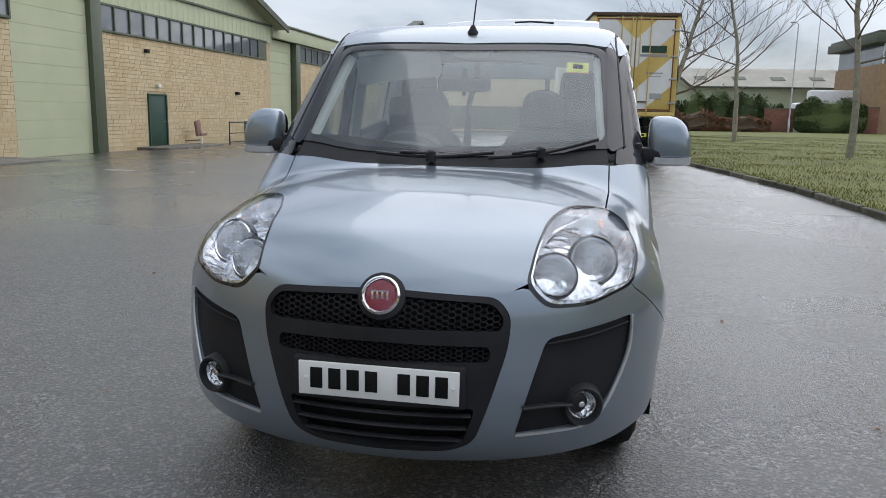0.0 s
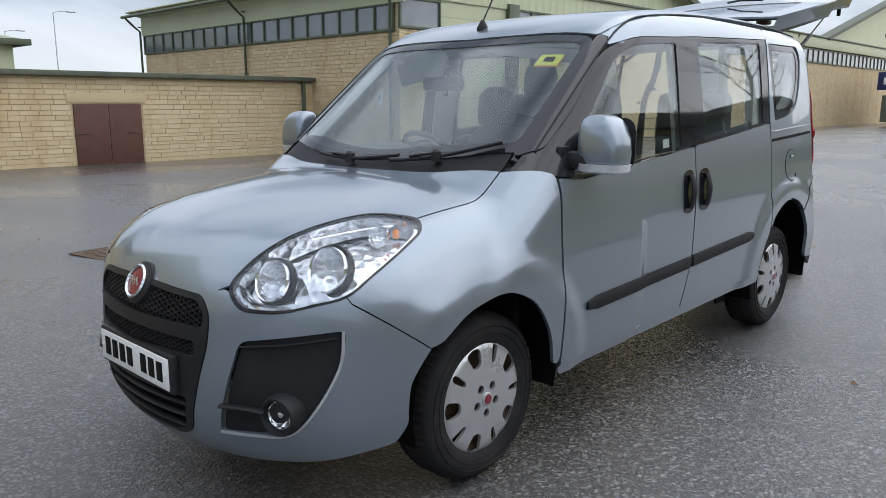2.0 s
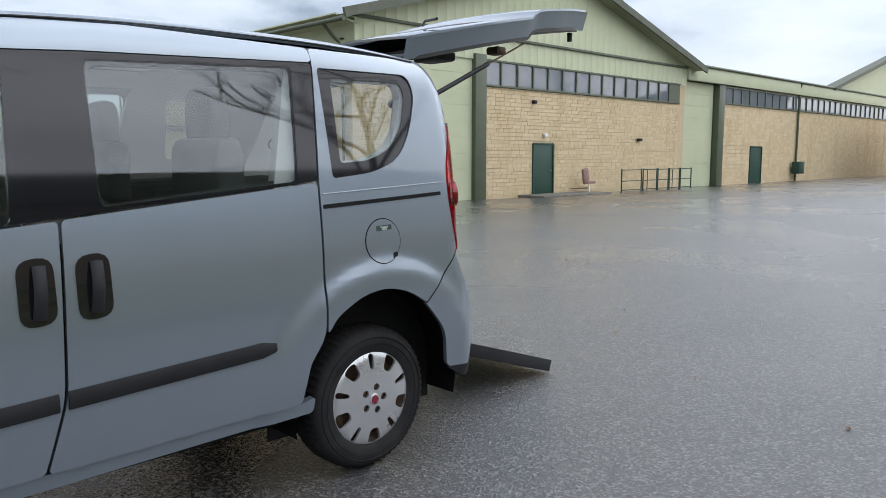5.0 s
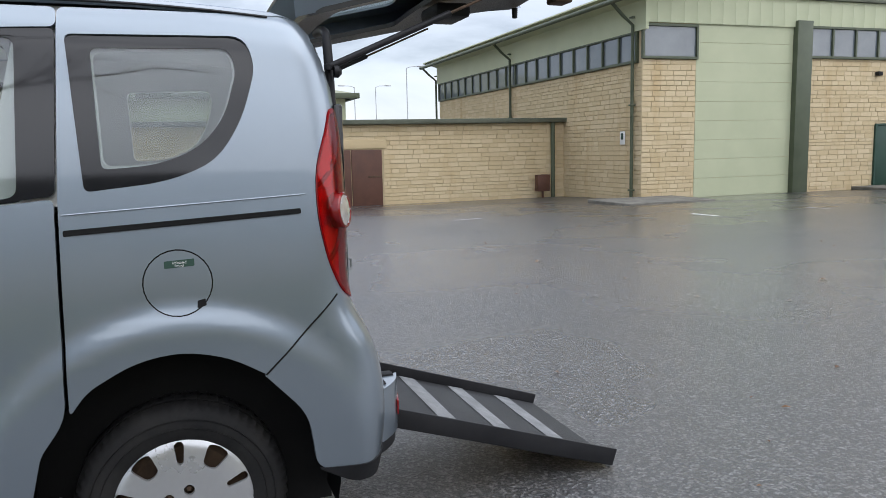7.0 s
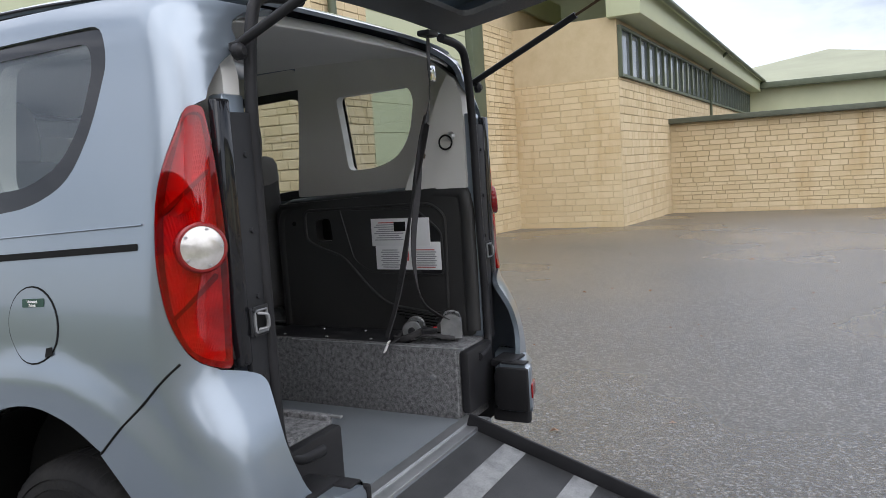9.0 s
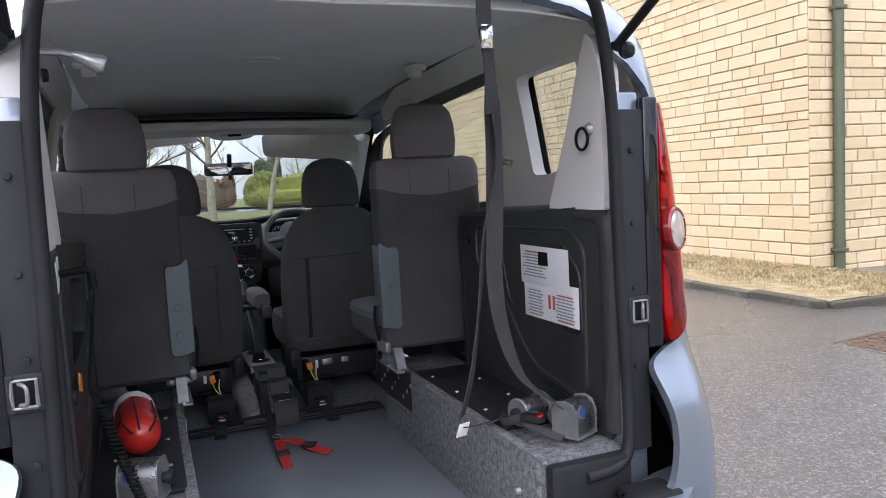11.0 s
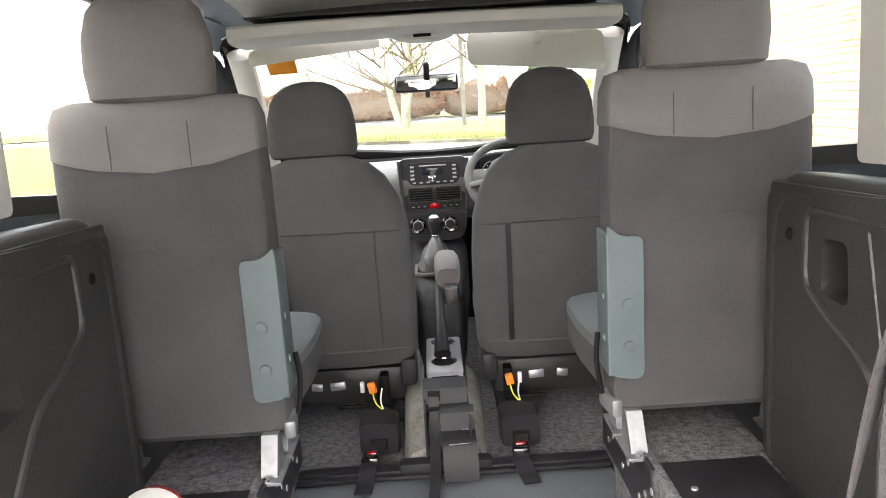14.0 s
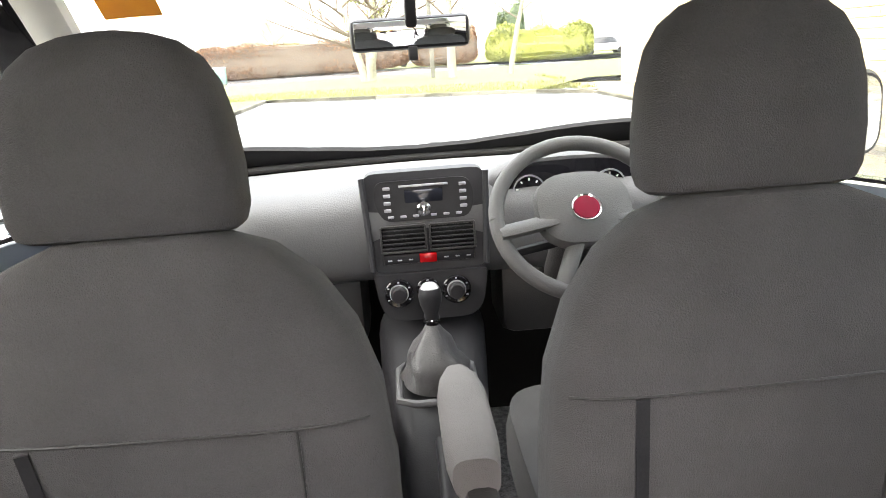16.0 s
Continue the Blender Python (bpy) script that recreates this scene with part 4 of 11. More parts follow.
def north_end_building():
    """The building that closes the view to the north, behind the lorry."""
    h = thing("far_warehouse", "buff warehouse with green gable and dark window strip beyond the lorry", "warehouse")
    y = 62.0
    wall_core("wall", h, XA + 4, 4.0, y, y + 12, -0.5, 5.0, "stone", "pale buff wall")
    part("window_strip", boxes(((16.4, 0.1, 1.3), (-4.7, y - 0.05, 4.9), 0.01)), "office_glass", h, "dark window strip")
    bm = bmesh.new()
    outline = [(XA + 4, 5.55), (4.0, 5.55), (4.0, 5.65), (-6.5, 7.3), (XA + 4, 6.2)]
    fr_, bk_ = ([bm.verts.new((px, yy, pz)) for px, pz in outline] for yy in (y - 0.12, y + 0.3))
    bm.faces.new(fr_)
    bm.faces.new(bk_[::-1])
    for i in range(5):
        bm.faces.new((fr_[i], bk_[i], bk_[(i + 1) % 5], fr_[(i + 1) % 5]))
    part("gable", bm, "green_sheet", h, "sage green gable")
    part("gable_ledge", boxes(((17.2, 0.2, 0.10), (-4.5, y - 0.15, 6.0), 0.01)), "coping", h)
    bm = bmesh.new()
    bar_between(bm, (4.5, y - 0.3, 5.65), (-6.5, y - 0.3, 7.4), 0.6, 0.25)
    bar_between(bm, (XA + 3.5, y - 0.3, 6.2), (-6.5, y - 0.3, 7.4), 0.6, 0.25)
    part("verge", bm, "coping", h)
    sg = part("sign_board", boxes(((2.4, 0.06, 1.3), (-12.6, y - 0.06, 3.0), 0.01)), surface("sign_blue", (0.012, 0.022, 0.09), (0.016, 0.03, 0.11), rough=0.4), h, "dark blue sign board with a plain white mark")
    part("sign_bar", boxes(((1.6, 0.03, 0.5), (-12.6, y - 0.10, 3.0), 0.01)), "white", sg)
    part("fence", boxes(*[((0.06, 0.06, 2.2), (-12.5 + 2.2 * i, y - 1.5, 1.0)) for i in range(8)], ((16.5, 0.02, 1.9), (-4.8, y - 1.5, 1.0))), "coping", h)
    return h


north_end_building()


# ---- the van's outer skin as one rounded form ----
def smax(a, b, k):
    h = np.maximum(k - np.abs(a - b), 0) / k
    return np.maximum(a, b) + h * h * k / 4
def smin(a, b, k):
    return -smax(-a, -b, k)
HOOD_Y = [-1.2, -.90, -.84, -.75, -.6, -.4, -.2, .0, .2, .6]
HOOD_Z = [.40, .77, .84, .905, .965, 1.02, 1.06, 1.09, 1.115, 1.15]
ROOF_Y = [.2, .7, .85, 1.0, 1.3, 1.7, 2.2, 2.7, 3.1, 3.4]
ROOF_Z = [1.53, 1.685, 1.737, 1.78, 1.83, 1.862, 1.875, 1.87, 1.845, 1.815]
NOSE_Z = [.0, .18, .26, .34, .45, .6, .76, .82, .9, 1.2]
NOSE_Y = [-.60, -.80, -.865, -.90, -.912, -.905, -.886, -.865, -.80, -.5]
SIDE_Z = [.0, .2, .35, .55, .8, 1.0, 1.12, 1.3, 1.5, 1.7, 1.9]
SIDE_X = [.80, .865, .89, .908, .912, .905, .892, .868, .840, .808, .775]
TAIL_Z = [.0, .25, .4, .6, .75, .9, 1.2, 1.5, 1.7, 1.9]
TAIL_Y = [3.34, 3.42, 3.46, 3.47, 3.44, 3.37, 3.36, 3.345, 3.30, 3.22]
def curve(v, xs, ys):
    """Cubic through the points, with slopes of finite differences."""
    xs, ys = np.asarray(xs, float), np.asarray(ys, float)
    d = np.diff(ys) / np.diff(xs)
    m = np.r_[d[0], (d[1:] + d[:-1]) / 2, d[-1]]
    v = np.clip(v, xs[0], xs[-1])
    i = np.clip(np.searchsorted(xs, v) - 1, 0, len(xs) - 2)
    h = xs[i + 1] - xs[i]
    t = (v - xs[i]) / h
    return ys[i] * (1 + 2 * t) * (1 - t) ** 2 + m[i] * h * t * (1 - t) ** 2 + ys[i + 1] * t * t * (3 - 2 * t) - m[i + 1] * h * t * t * (1 - t)
def body(p):
    """Signed distance, roughly, to the van's outer skin."""
    x, y, z = np.abs(p[..., 0]), p[..., 1], p[..., 2]
    c = np.minimum(x, 1.0)
    side = x - curve(z, SIDE_Z, SIDE_X) + .02 * np.clip((y - 2.7) / .7, 0, 1) ** 2 + .03 * np.clip((.25 - y) / .6, 0, 1) ** 2 * np.clip((z - .7) / .3, 0, 1)
    # swollen flares round the wheels
    for wy, wz, r in ((0.0, .33, .60), (2.79, .36, .64)):
        d = np.hypot(y - wy, (z - wz) * 1.05)
        q = np.clip((r - d) / .11, 0, 1)
        side = side - .019 * q * q * (3 - 2 * q) * np.clip((1.1 - z) / .1, 0, 1)
    front = (curve(z, NOSE_Z, NOSE_Y) + .36 * c ** 2 + .35 * c ** 6 - y) * .93
    hood = (z - curve(y, HOOD_Y, HOOD_Z) + .10 * c ** 2 + .22 * c ** 6) * .9
    glass = ((z - 1.115) - .80 * (y - .13 - .13 * c ** 2 - .25 * c ** 6)) * .78
    roof = (z - curve(y, ROOF_Y, ROOF_Z) + .03 * c ** 2 + .09 * c ** 6) * .96
    tail = y - curve(z, TAIL_Z, TAIL_Y) + .06 * c ** 2 + .07 * c ** 6
    nose = smax(smax(side, hood, .16), front, .10)
    nose = np.maximum(nose, y - 1.0)
    cab = smax(smax(smax(side, roof, .13), glass, .08), tail, .10)
    cab = np.maximum(cab, -.1 - y)
    return smin(nose, cab, .03)
def shoot(eye, way, inset=0., far=6., n=240):
    """Where rays first meet the skin, sunk by inset."""
    eye, way = np.broadcast_arrays(np.asarray(eye, float), np.asarray(way, float))
    t = np.zeros(eye.shape[:-1]); hit = np.zeros(t.shape, bool)
    last = t.copy()
    for _ in range(110):
        g = body(eye + t[..., None] * way) + inset
        hit |= g <= 2e-4
        if hit.all():
            break
        last = np.where(hit, last, t)
        t = np.where(hit | (t > far), t, t + np.clip(g * .8, 1e-3, .35))
    lo, hi = last, t
    for _ in range(14):
        mid = (lo + hi) / 2
        deep = body(eye + mid[..., None] * way) + inset <= 0
        lo, hi = np.where(deep, lo, mid), np.where(deep, mid, hi)
    return eye + hi[..., None] * way, hit


VIEWS = dict(
    side=((0, 1, 0), (0, 0, 1), (1, 0, 0)),
    top=((1, 0, 0), (0, 1, 0), (0, 0, 1)),
    front=((1, 0, 0), (0, 0, 1), (0, -1, 0)),
    rear=((1, 0, 0), (0, 0, 1), (0, 1, 0)),
    shoulder=((0, 1, 0), (-0.6, 0, 0.8), (0.8, 0, 0.6)),
    tail=((-0.75, 0.66, 0), (0, 0, 1), (0.66, 0.75, 0)),
    lamp=(tuple(Vector((0.75, 0.66, 0)).normalized()), tuple(Vector((-0.38, 0.43, 0.82)).normalized()), tuple(Vector((0.75, 0.66, 0)).normalized().cross(Vector((-0.38, 0.43, 0.82)).normalized()))),
)


def flat(pts, view):
    """Points on the skin, seen along a view."""
    u, v, _ = (np.array(a) for a in VIEWS[view])
    return [(float(np.dot(p[:3], u)), float(np.dot(p[:3], v)), *p[3:]) for p in pts]


def snapped(pts, view, step=0.04, close=False):
    """A line on the skin: the points joined straight in a view, then laid on the skin."""
    u, v, o = (np.array(a, float) for a in VIEWS[view])
    p2 = np.array([p[:2] for p in flat(pts, view)]) if len(pts[0]) > 2 else np.array(pts, float)
    line = []
    for a, b in zip(p2, np.roll(p2, -1, 0) if close else p2[1:]):
        k = max(1, int(math.ceil(np.linalg.norm(b - a) / step)))
        line += [a + (b - a) * t for t in np.arange(k) / k]
    if not close:
        line.append(p2[-1])
    line = np.array(line)
    p, _ = shoot(line[:, :1] * u + line[:, 1:] * v + o * 5.0, -o, 0.0, far=9.0)
    return [tuple(float(c) for c in q) + (0.0,) for q in p]


def panel(name, outer, view, mat, parent, holes=(), inset=0.0, thick=0.012, res=0.035, r=0.02, label="", flip=False, mirrored=False, back=2.5):
    """A sheet of the skin inside an outline given in the view's plane, with its inner face and edges. mirrored: on the other flank."""
    u, v, o = (np.array(a, float) for a in VIEWS[view])
    v2, tri, _ = sheet2d(rounded(outer, r), [rounded(h, r) for h in holes], res)
    far = v2[:, :1] * u + v2[:, 1:] * v
    mid = np.array((0, 1.2, 0.9)) if view in ("side", "shoulder", "top") else np.array((0.0, 0.0, 0.0))
    eye = far + o * (back - np.dot(0 * mid, o) + (5.0 if view in ("rear", "tail") else 1.5))
    p, hit = shoot(eye, -o, inset, far=8.5, n=340)
    span = np.max([np.linalg.norm(p[tri[:, i]] - p[tri[:, i - 1]], axis=1) for i in range(3)], 0)
    ok = hit[tri].all(1) & (span < 6 * res + 0.08)
    tri = tri[ok]
    used = np.unique(tri)
    index = np.zeros(len(p), int)
    index[used] = np.arange(len(used))
    tri, p = index[tri], p[used]
    eps = 1e-3
    grad = np.stack([body(p + np.eye(3)[i] * eps) - body(p - np.eye(3)[i] * eps) for i in range(3)], 1)
    grad /= np.linalg.norm(grad, axis=1)[:, None] + 1e-9
    low = p - grad * thick
    n = len(p)
    verts = np.concatenate([p, low, p, low])
    rim = rim_of(tri, n)
    faces = [tuple(int(i) for i in t) for t in tri] + [tuple(int(n + i) for i in t[::-1]) for t in tri] + [tuple(2 * n + i for i in f) for f in rim]
    # outward winding
    facing = np.cross(p[tri[:, 1]] - p[tri[:, 0]], p[tri[:, 2]] - p[tri[:, 0]])
    if np.sum(facing * grad[tri[:, 0]]) < 0:
        faces = [f[::-1] for f in faces]
    if mirrored:
        verts = verts * np.array((-1, 1, 1))
        grad = grad * np.array((-1, 1, 1))
        faces = [f[::-1] for f in faces]
    me = bpy.data.meshes.new(name)
    me.from_pydata([tuple(map(float, w)) for w in verts], [], faces)
    me.validate()
    nf = len(tri)
    for i, poly in enumerate(me.polygons):
        poly.use_smooth = i < 2 * nf
    normals = [Vector(g) for g in grad] + [-Vector(g) for g in grad] + [Vector(g) for g in grad] * 2
    me.materials.append(M[mat])
    ob = new(name, me)
    ob.parent = parent
    if len(me.vertices) == len(normals):
        flat_rim = [poly.normal.copy() for poly in me.polygons]
        loops = [None] * len(me.loops)
        for i, poly in enumerate(me.polygons):
            for li in poly.loop_indices:
                loops[li] = normals[me.loops[li].vertex_index] if i < 2 * nf else flat_rim[i]
        me.normals_split_custom_set(loops)
    return tagged(ob, label)


def both(name, outer, view, mat, parent, **k):
    """The panel on both flanks; parent may be a pair."""
    pa = parent if isinstance(parent, (list, tuple)) else (parent, parent)
    return [panel(name, outer, view, mat, pa[i], mirrored=bool(i), **k) for i in (0, 1)]


def on_skin(x, y, z, view="side", lift=0.0):
    """The skin's point behind (x, y, z) along a view, and its normal."""
    o = np.array(VIEWS[view][2], float)
    p, _ = shoot(np.array([x, y, z], float) + o * 2.0, -o, -lift, far=6.0, n=400)
    g = np.array([body(p + np.eye(3)[i] * 1e-3) - body(p - np.eye(3)[i] * 1e-3) for i in range(3)]).ravel()
    return Vector(p), Vector(g).normalized()


van = thing("passenger_van", "blue-grey metallic wheelchair-accessible passenger van with open tailgate and lowered rear ramp", "van")

# panels of the flank
ARCH_R = [(2.445, 0.40), (2.45, 0.58, 0.06), (2.53, 0.73, 0.08), (2.66, 0.80, 0.1), (2.79, 0.818, 0.1), (2.92, 0.785, 0.1), (3.02, 0.715, 0.06), (3.11, 0.58, 0.06), (3.14, 0.42)]
doors = both("front_door", [(0.385, 0.36), (0.385, 1.10, 0.01), (0.52, 1.085, 0.06), (1.515, 1.175), (1.497, 0.62, 0.05), (1.43, 0.385)], "side", "paint", van, thick=0.02)
slides = both("sliding_door", [(1.44, 0.385), (1.507, 0.62, 0.05), (1.525, 1.178), (2.482, 1.268), (2.472, 0.66, 0.05), (2.40, 0.56), (2.36, 0.40)], "side", "paint", van, thick=0.02)
SEAM_TAIL = snapped([(3.022, 0.722), (3.14, 0.832), (3.255, 0.940)], "side")
TL_RAW = [(0.80, 3.28, 1.515, 0.05), (0.845, 3.205, 1.34, 0.2), (0.86, 3.197, 1.16, 0.2), (0.855, 3.215, 1.03, 0.1), (0.83, 3.255, 0.94, 0.05), (0.775, 3.325, 0.905, 0.02), (0.768, 3.325, 1.0, 0.02), (0.758, 3.325, 1.2, 0.1), (0.762, 3.315, 1.40, 0.1), (0.768, 3.30, 1.515, 0.02)]
TL_LOOP = snapped([tuple(p) for p in rounded(flat(TL_RAW, "tail"), 0.04)], "tail", 0.03, True)
TL_FRONT = [p for p in TL_LOOP if p[0] > 0.785 and p[2] < 1.50]
TL_FRONT.sort(key=lambda p: p[2])
quarters = both("rear_quarter", [(2.492, 1.272, 0.002), (2.482, 0.665), *ARCH_R[2:6], *[(p[1], p[2], 0.0) for p in SEAM_TAIL[:-1]], *[(p[1] - 0.004, p[2], 0.0) for p in TL_FRONT], (3.29, 1.53, 0.0), (3.285, 1.66), (3.24, 1.80), (2.52, 1.80)], "side", "paint", van,
    holes=[[(2.535, 1.722), (3.02, 1.728, 0.05), (3.05, 1.64, 0.08), (3.0, 1.48, 0.1), (2.92, 1.36, 0.12), (2.78, 1.305, 0.1), (2.56, 1.283)]], thick=0.02, res=0.03)
both("roof_rail", [(0.90, 1.63), (1.05, 1.672, 0.1), (1.42, 1.692, 0.1), (1.63, 1.706), (2.516, 1.742), (2.516, 1.80), (1.8, 1.81), (1.3, 1.785), (1.0, 1.72)], "side", "paint", van, thick=0.02)
surrounds = both("window_surround", [(0.26, 1.125), (0.52, 1.092, 0.05), (1.515, 1.183), (2.485, 1.276), (2.512, 1.738), (1.63, 1.702), (1.42, 1.688, 0.1), (1.05, 1.668, 0.1), (0.90, 1.625, 0.08), (0.60, 1.40), (0.40, 1.235)], "side", "gloss_black", van,
    holes=[[(0.475, 1.102, 0.02), (0.51, 1.205, 0.04), (0.88, 1.572, 0.06), (1.03, 1.638, 0.08), (1.405, 1.662), (1.385, 1.172)],
           [(1.64, 1.202), (1.635, 1.68), (2.415, 1.716), (2.395, 1.268)]], inset=0.003, thick=0.02, res=0.03)
for nm, ol, host in (("front_window", [(0.462, 1.096, 0.01), (0.50, 1.215, 0.03), (0.87, 1.585, 0.06), (1.03, 1.65, 0.08), (1.418, 1.672), (1.397, 1.165)], surrounds),
                     ("sliding_window", [(1.628, 1.193), (1.622, 1.69), (2.428, 1.727), (2.408, 1.262)], surrounds),
                     ("quarter_window", [(2.52, 1.733), (3.03, 1.738, 0.05), (3.062, 1.64, 0.08), (3.01, 1.475, 0.1), (2.925, 1.35, 0.12), (2.78, 1.293, 0.1), (2.545, 1.272)], quarters)):
    for ob in both(nm, ol, "side", "dark_glass" if nm != "front_window" else "glass", host, inset=0.008, thick=0.004, res=0.06):
        ob.visible_shadow = False
both("quarter_border", [(2.522, 1.731), (3.028, 1.736, 0.05), (3.058, 1.64, 0.08), (3.006, 1.477, 0.1), (2.923, 1.354, 0.12), (2.78, 1.297, 0.1), (2.547, 1.275)], "side", "gloss_black", quarters,
     holes=[[(2.598, 1.684), (2.975, 1.69, 0.05), (2.993, 1.626, 0.06), (2.952, 1.491, 0.08), (2.878, 1.402, 0.1), (2.76, 1.354, 0.08), (2.608, 1.344)]], inset=0.006, thick=0.002, res=0.04, label="black window border")
both("sliding_border", [(1.63, 1.195), (1.624, 1.688), (2.426, 1.725), (2.406, 1.264)], "side", "gloss_black", surrounds,
     holes=[[(1.648, 1.209, 0.03), (1.642, 1.676, 0.03), (2.410, 1.711, 0.03), (2.392, 1.276, 0.03)]], inset=0.006, thick=0.002, res=0.05, label="black window border")
SEAM_BUMPER = snapped([(-0.565, 0.775), (-0.46, 0.695), (-0.345, 0.607)], "side")
LAMP_RAW = [(0.70, -0.19, 0.995, 0.04), (0.765, -0.24, 0.965, 0.05), (0.795, -0.40, 0.885, 0.08), (0.775, -0.565, 0.785, 0.05), (0.64, -0.715, 0.742, 0.06), (0.51, -0.785, 0.742, 0.04), (0.445, -0.785, 0.81, 0.06), (0.46, -0.66, 0.905, 0.1), (0.49, -0.48, 0.975, 0.1), (0.56, -0.285, 1.01, 0.08)]
LAMP_LOOP = snapped([tuple(p) for p in rounded(flat(LAMP_RAW, "lamp"), 0.04)], "lamp", 0.03, True)


def lamp_run(a, b):
    """The stretch of the lamp's outline between the points nearest to a and b, in the loop's order."""
    near = lambda q: min(range(len(LAMP_LOOP)), key=lambda k: (Vector(LAMP_LOOP[k][:3]) - Vector(q)).length)
    i, j = near(a), near(b)
    return [LAMP_LOOP[k % len(LAMP_LOOP)] for k in range(i, j + 1 if j >= i else j + 1 + len(LAMP_LOOP))]


LAMP_OUT = lamp_run((0.70, -0.20, 0.995), (0.775, -0.565, 0.785))     # along the wing
LAMP_LOW = lamp_run((0.775, -0.565, 0.785), (0.445, -0.785, 0.79))    # along the bumper
LAMP_IN = lamp_run((0.445, -0.785, 0.81), (0.70, -0.20, 0.995))       # along the bonnet
SEAM_BONNET = snapped([LAMP_IN[-1][:2], (0.705, -0.05), (0.715, 0.10), (0.715, 0.24)], "top")
FEND = [(0.90, 0.373, 0.37), (0.90, 0.335, 0.36), (0.91, 0.30, 0.50, 0.05), (0.91, 0.20, 0.64, 0.07), (0.91, 0.02, 0.72, 0.1), (0.91, -0.18, 0.68, 0.1), (0.905, -0.30, 0.60, 0.03)] + SEAM_BUMPER[::-1] + LAMP_OUT[::-1] + SEAM_BONNET[1:] + [(0.86, 0.373, 1.105)]
fenders = both("front_wing", flat(FEND, "shoulder"), "shoulder", "paint", van, thick=0.015)
sills = both("sill", [(0.40, 0.335), (0.42, 0.352), (1.44, 0.378), (2.37, 0.392), (2.44, 0.41), (2.43, 0.345), (0.42, 0.305)], "side", "paint", van, inset=0.022, thick=0.03)
# bonnet, roof, windscreen
HB = [(0.0, -0.850), (0.20, -0.847), (0.37, -0.829, 0.01)] + [(p[0] - 0.005, p[1], 0.0) for p in LAMP_IN[:-1]] + [(p[0] - 0.006, p[1], 0.0) for p in SEAM_BONNET] + [(0.42, 0.14, 0.2), (0.0, 0.095, 0.2)]
bonnet = panel("bonnet", HB + [(-x, *r) for x, *r in HB[-2:0:-1]], "top", "paint", van, res=0.03, label="blue-grey bonnet, closed")
panel("scuttle", [(0.71, 0.225), (0.42, 0.148, 0.2), (0.0, 0.103, 0.2), (-0.42, 0.148, 0.2), (-0.71, 0.225), (-0.70, 0.36, 0.05), (0.0, 0.19, 0.3), (0.70, 0.36, 0.05)], "top", "black", van, inset=0.006, label="black plastic scuttle panel")
WS = [(0.0, 0.165), (0.45, 0.215, 0.2), (0.725, 0.335, 0.03), (0.69, 0.91, 0.05), (0.35, 0.865, 0.2), (0.0, 0.84, 0.2)]
screen = panel("windscreen", WS + [(-x, *r) for x, *r in WS[-2:0:-1]], "top", "glass", van, inset=0.004, thick=0.005, res=0.05, label="clear laminated windscreen")
screen.visible_shadow = False
WB = [(0.0, 0.188), (0.44, 0.238, 0.2), (0.695, 0.362, 0.05), (0.66, 0.865, 0.05), (0.35, 0.82, 0.2), (0.0, 0.795, 0.2)]
panel("screen_border", WS + [(-x, *r) for x, *r in WS[-2:0:-1]], "top", "gloss_black", screen, holes=[WB + [(-x, *r) for x, *r in WB[-2:0:-1]]], inset=0.001, thick=0.002, res=0.05, label="black screen edge band")
both("a_pillar", [(0.70, 0.335), (0.725, 0.315), (0.80, 0.40), (0.80, 0.60), (0.76, 0.80), (0.735, 0.94), (0.688, 0.932)], "top", "gloss_black", van, inset=-0.001, thick=0.02, label="black windscreen pillar")
RF = [(0.0, 0.85), (0.35, 0.875, 0.2), (0.69, 0.925, 0.02), (0.735, 1.05, 0.1), (0.745, 2.0, 0.2), (0.735, 3.10, 0.05), (0.70, 3.20, 0.03), (0.0, 3.24, 0.2)]
roof = panel("roof_panel", RF + [(-x, *r) for x, *r in RF[-2:0:-1]], "top", "paint", van, inset=-0.0015, thick=0.012, res=0.05, label="blue-grey steel roof")
both("roof_corner", [(0.66, 0.935), (0.79, 0.955), (0.79, 1.25), (0.66, 1.25)], "top", "paint", van, inset=0.003, thick=0.008, res=0.04)
for s in (1, -1):
    line = [on_skin(0.738 + 0.065 * max(0, 1.0 - y), y, 1.5, "top", 0.001)[0] for y in np.linspace(0.37, 3.1, 46)]
    bm = bmesh.new()
    tube(bm, [Vector((s * p.x, p.y, p.z)) for p in line], 0.0045, 6)
    part("roof_seam", bm, "satin", van, "black rubber roof seam")

# front bumper with grille opening and lamp pockets
BT = [(0.0, 0.80), (0.20, 0.80), (0.37, 0.785), (0.435, 0.80, 0.0)] + [(p[0], p[2] - 0.004, 0.0) for p in LAMP_LOW[::-1]] + [(p[0], p[2] - 0.004, 0.0) for p in SEAM_BUMPER] + [(0.897, 0.50), (0.888, 0.36), (0.865, 0.30), (0.72, 0.245, 0.1), (0.45, 0.215, 0.2), (0.0, 0.205, 0.2)]
GR = [(0.0, 0.79), (0.36, 0.775, 0.04), (0.405, 0.72, 0.04), (0.40, 0.62, 0.1), (0.345, 0.43, 0.1), (0.30, 0.30, 0.06), (0.22, 0.262, 0.06), (0.0, 0.252, 0.2)]
PK = [(0.515, 0.645, 0.03), (0.79, 0.693, 0.02), (0.785, 0.57, 0.08), (0.725, 0.42, 0.08), (0.655, 0.345, 0.06), (0.425, 0.325, 0.02), (0.47, 0.49, 0.06)]
mirror_loop = lambda h: h + [(-x, *r) for x, *r in h[::-1] if x > 1e-6]
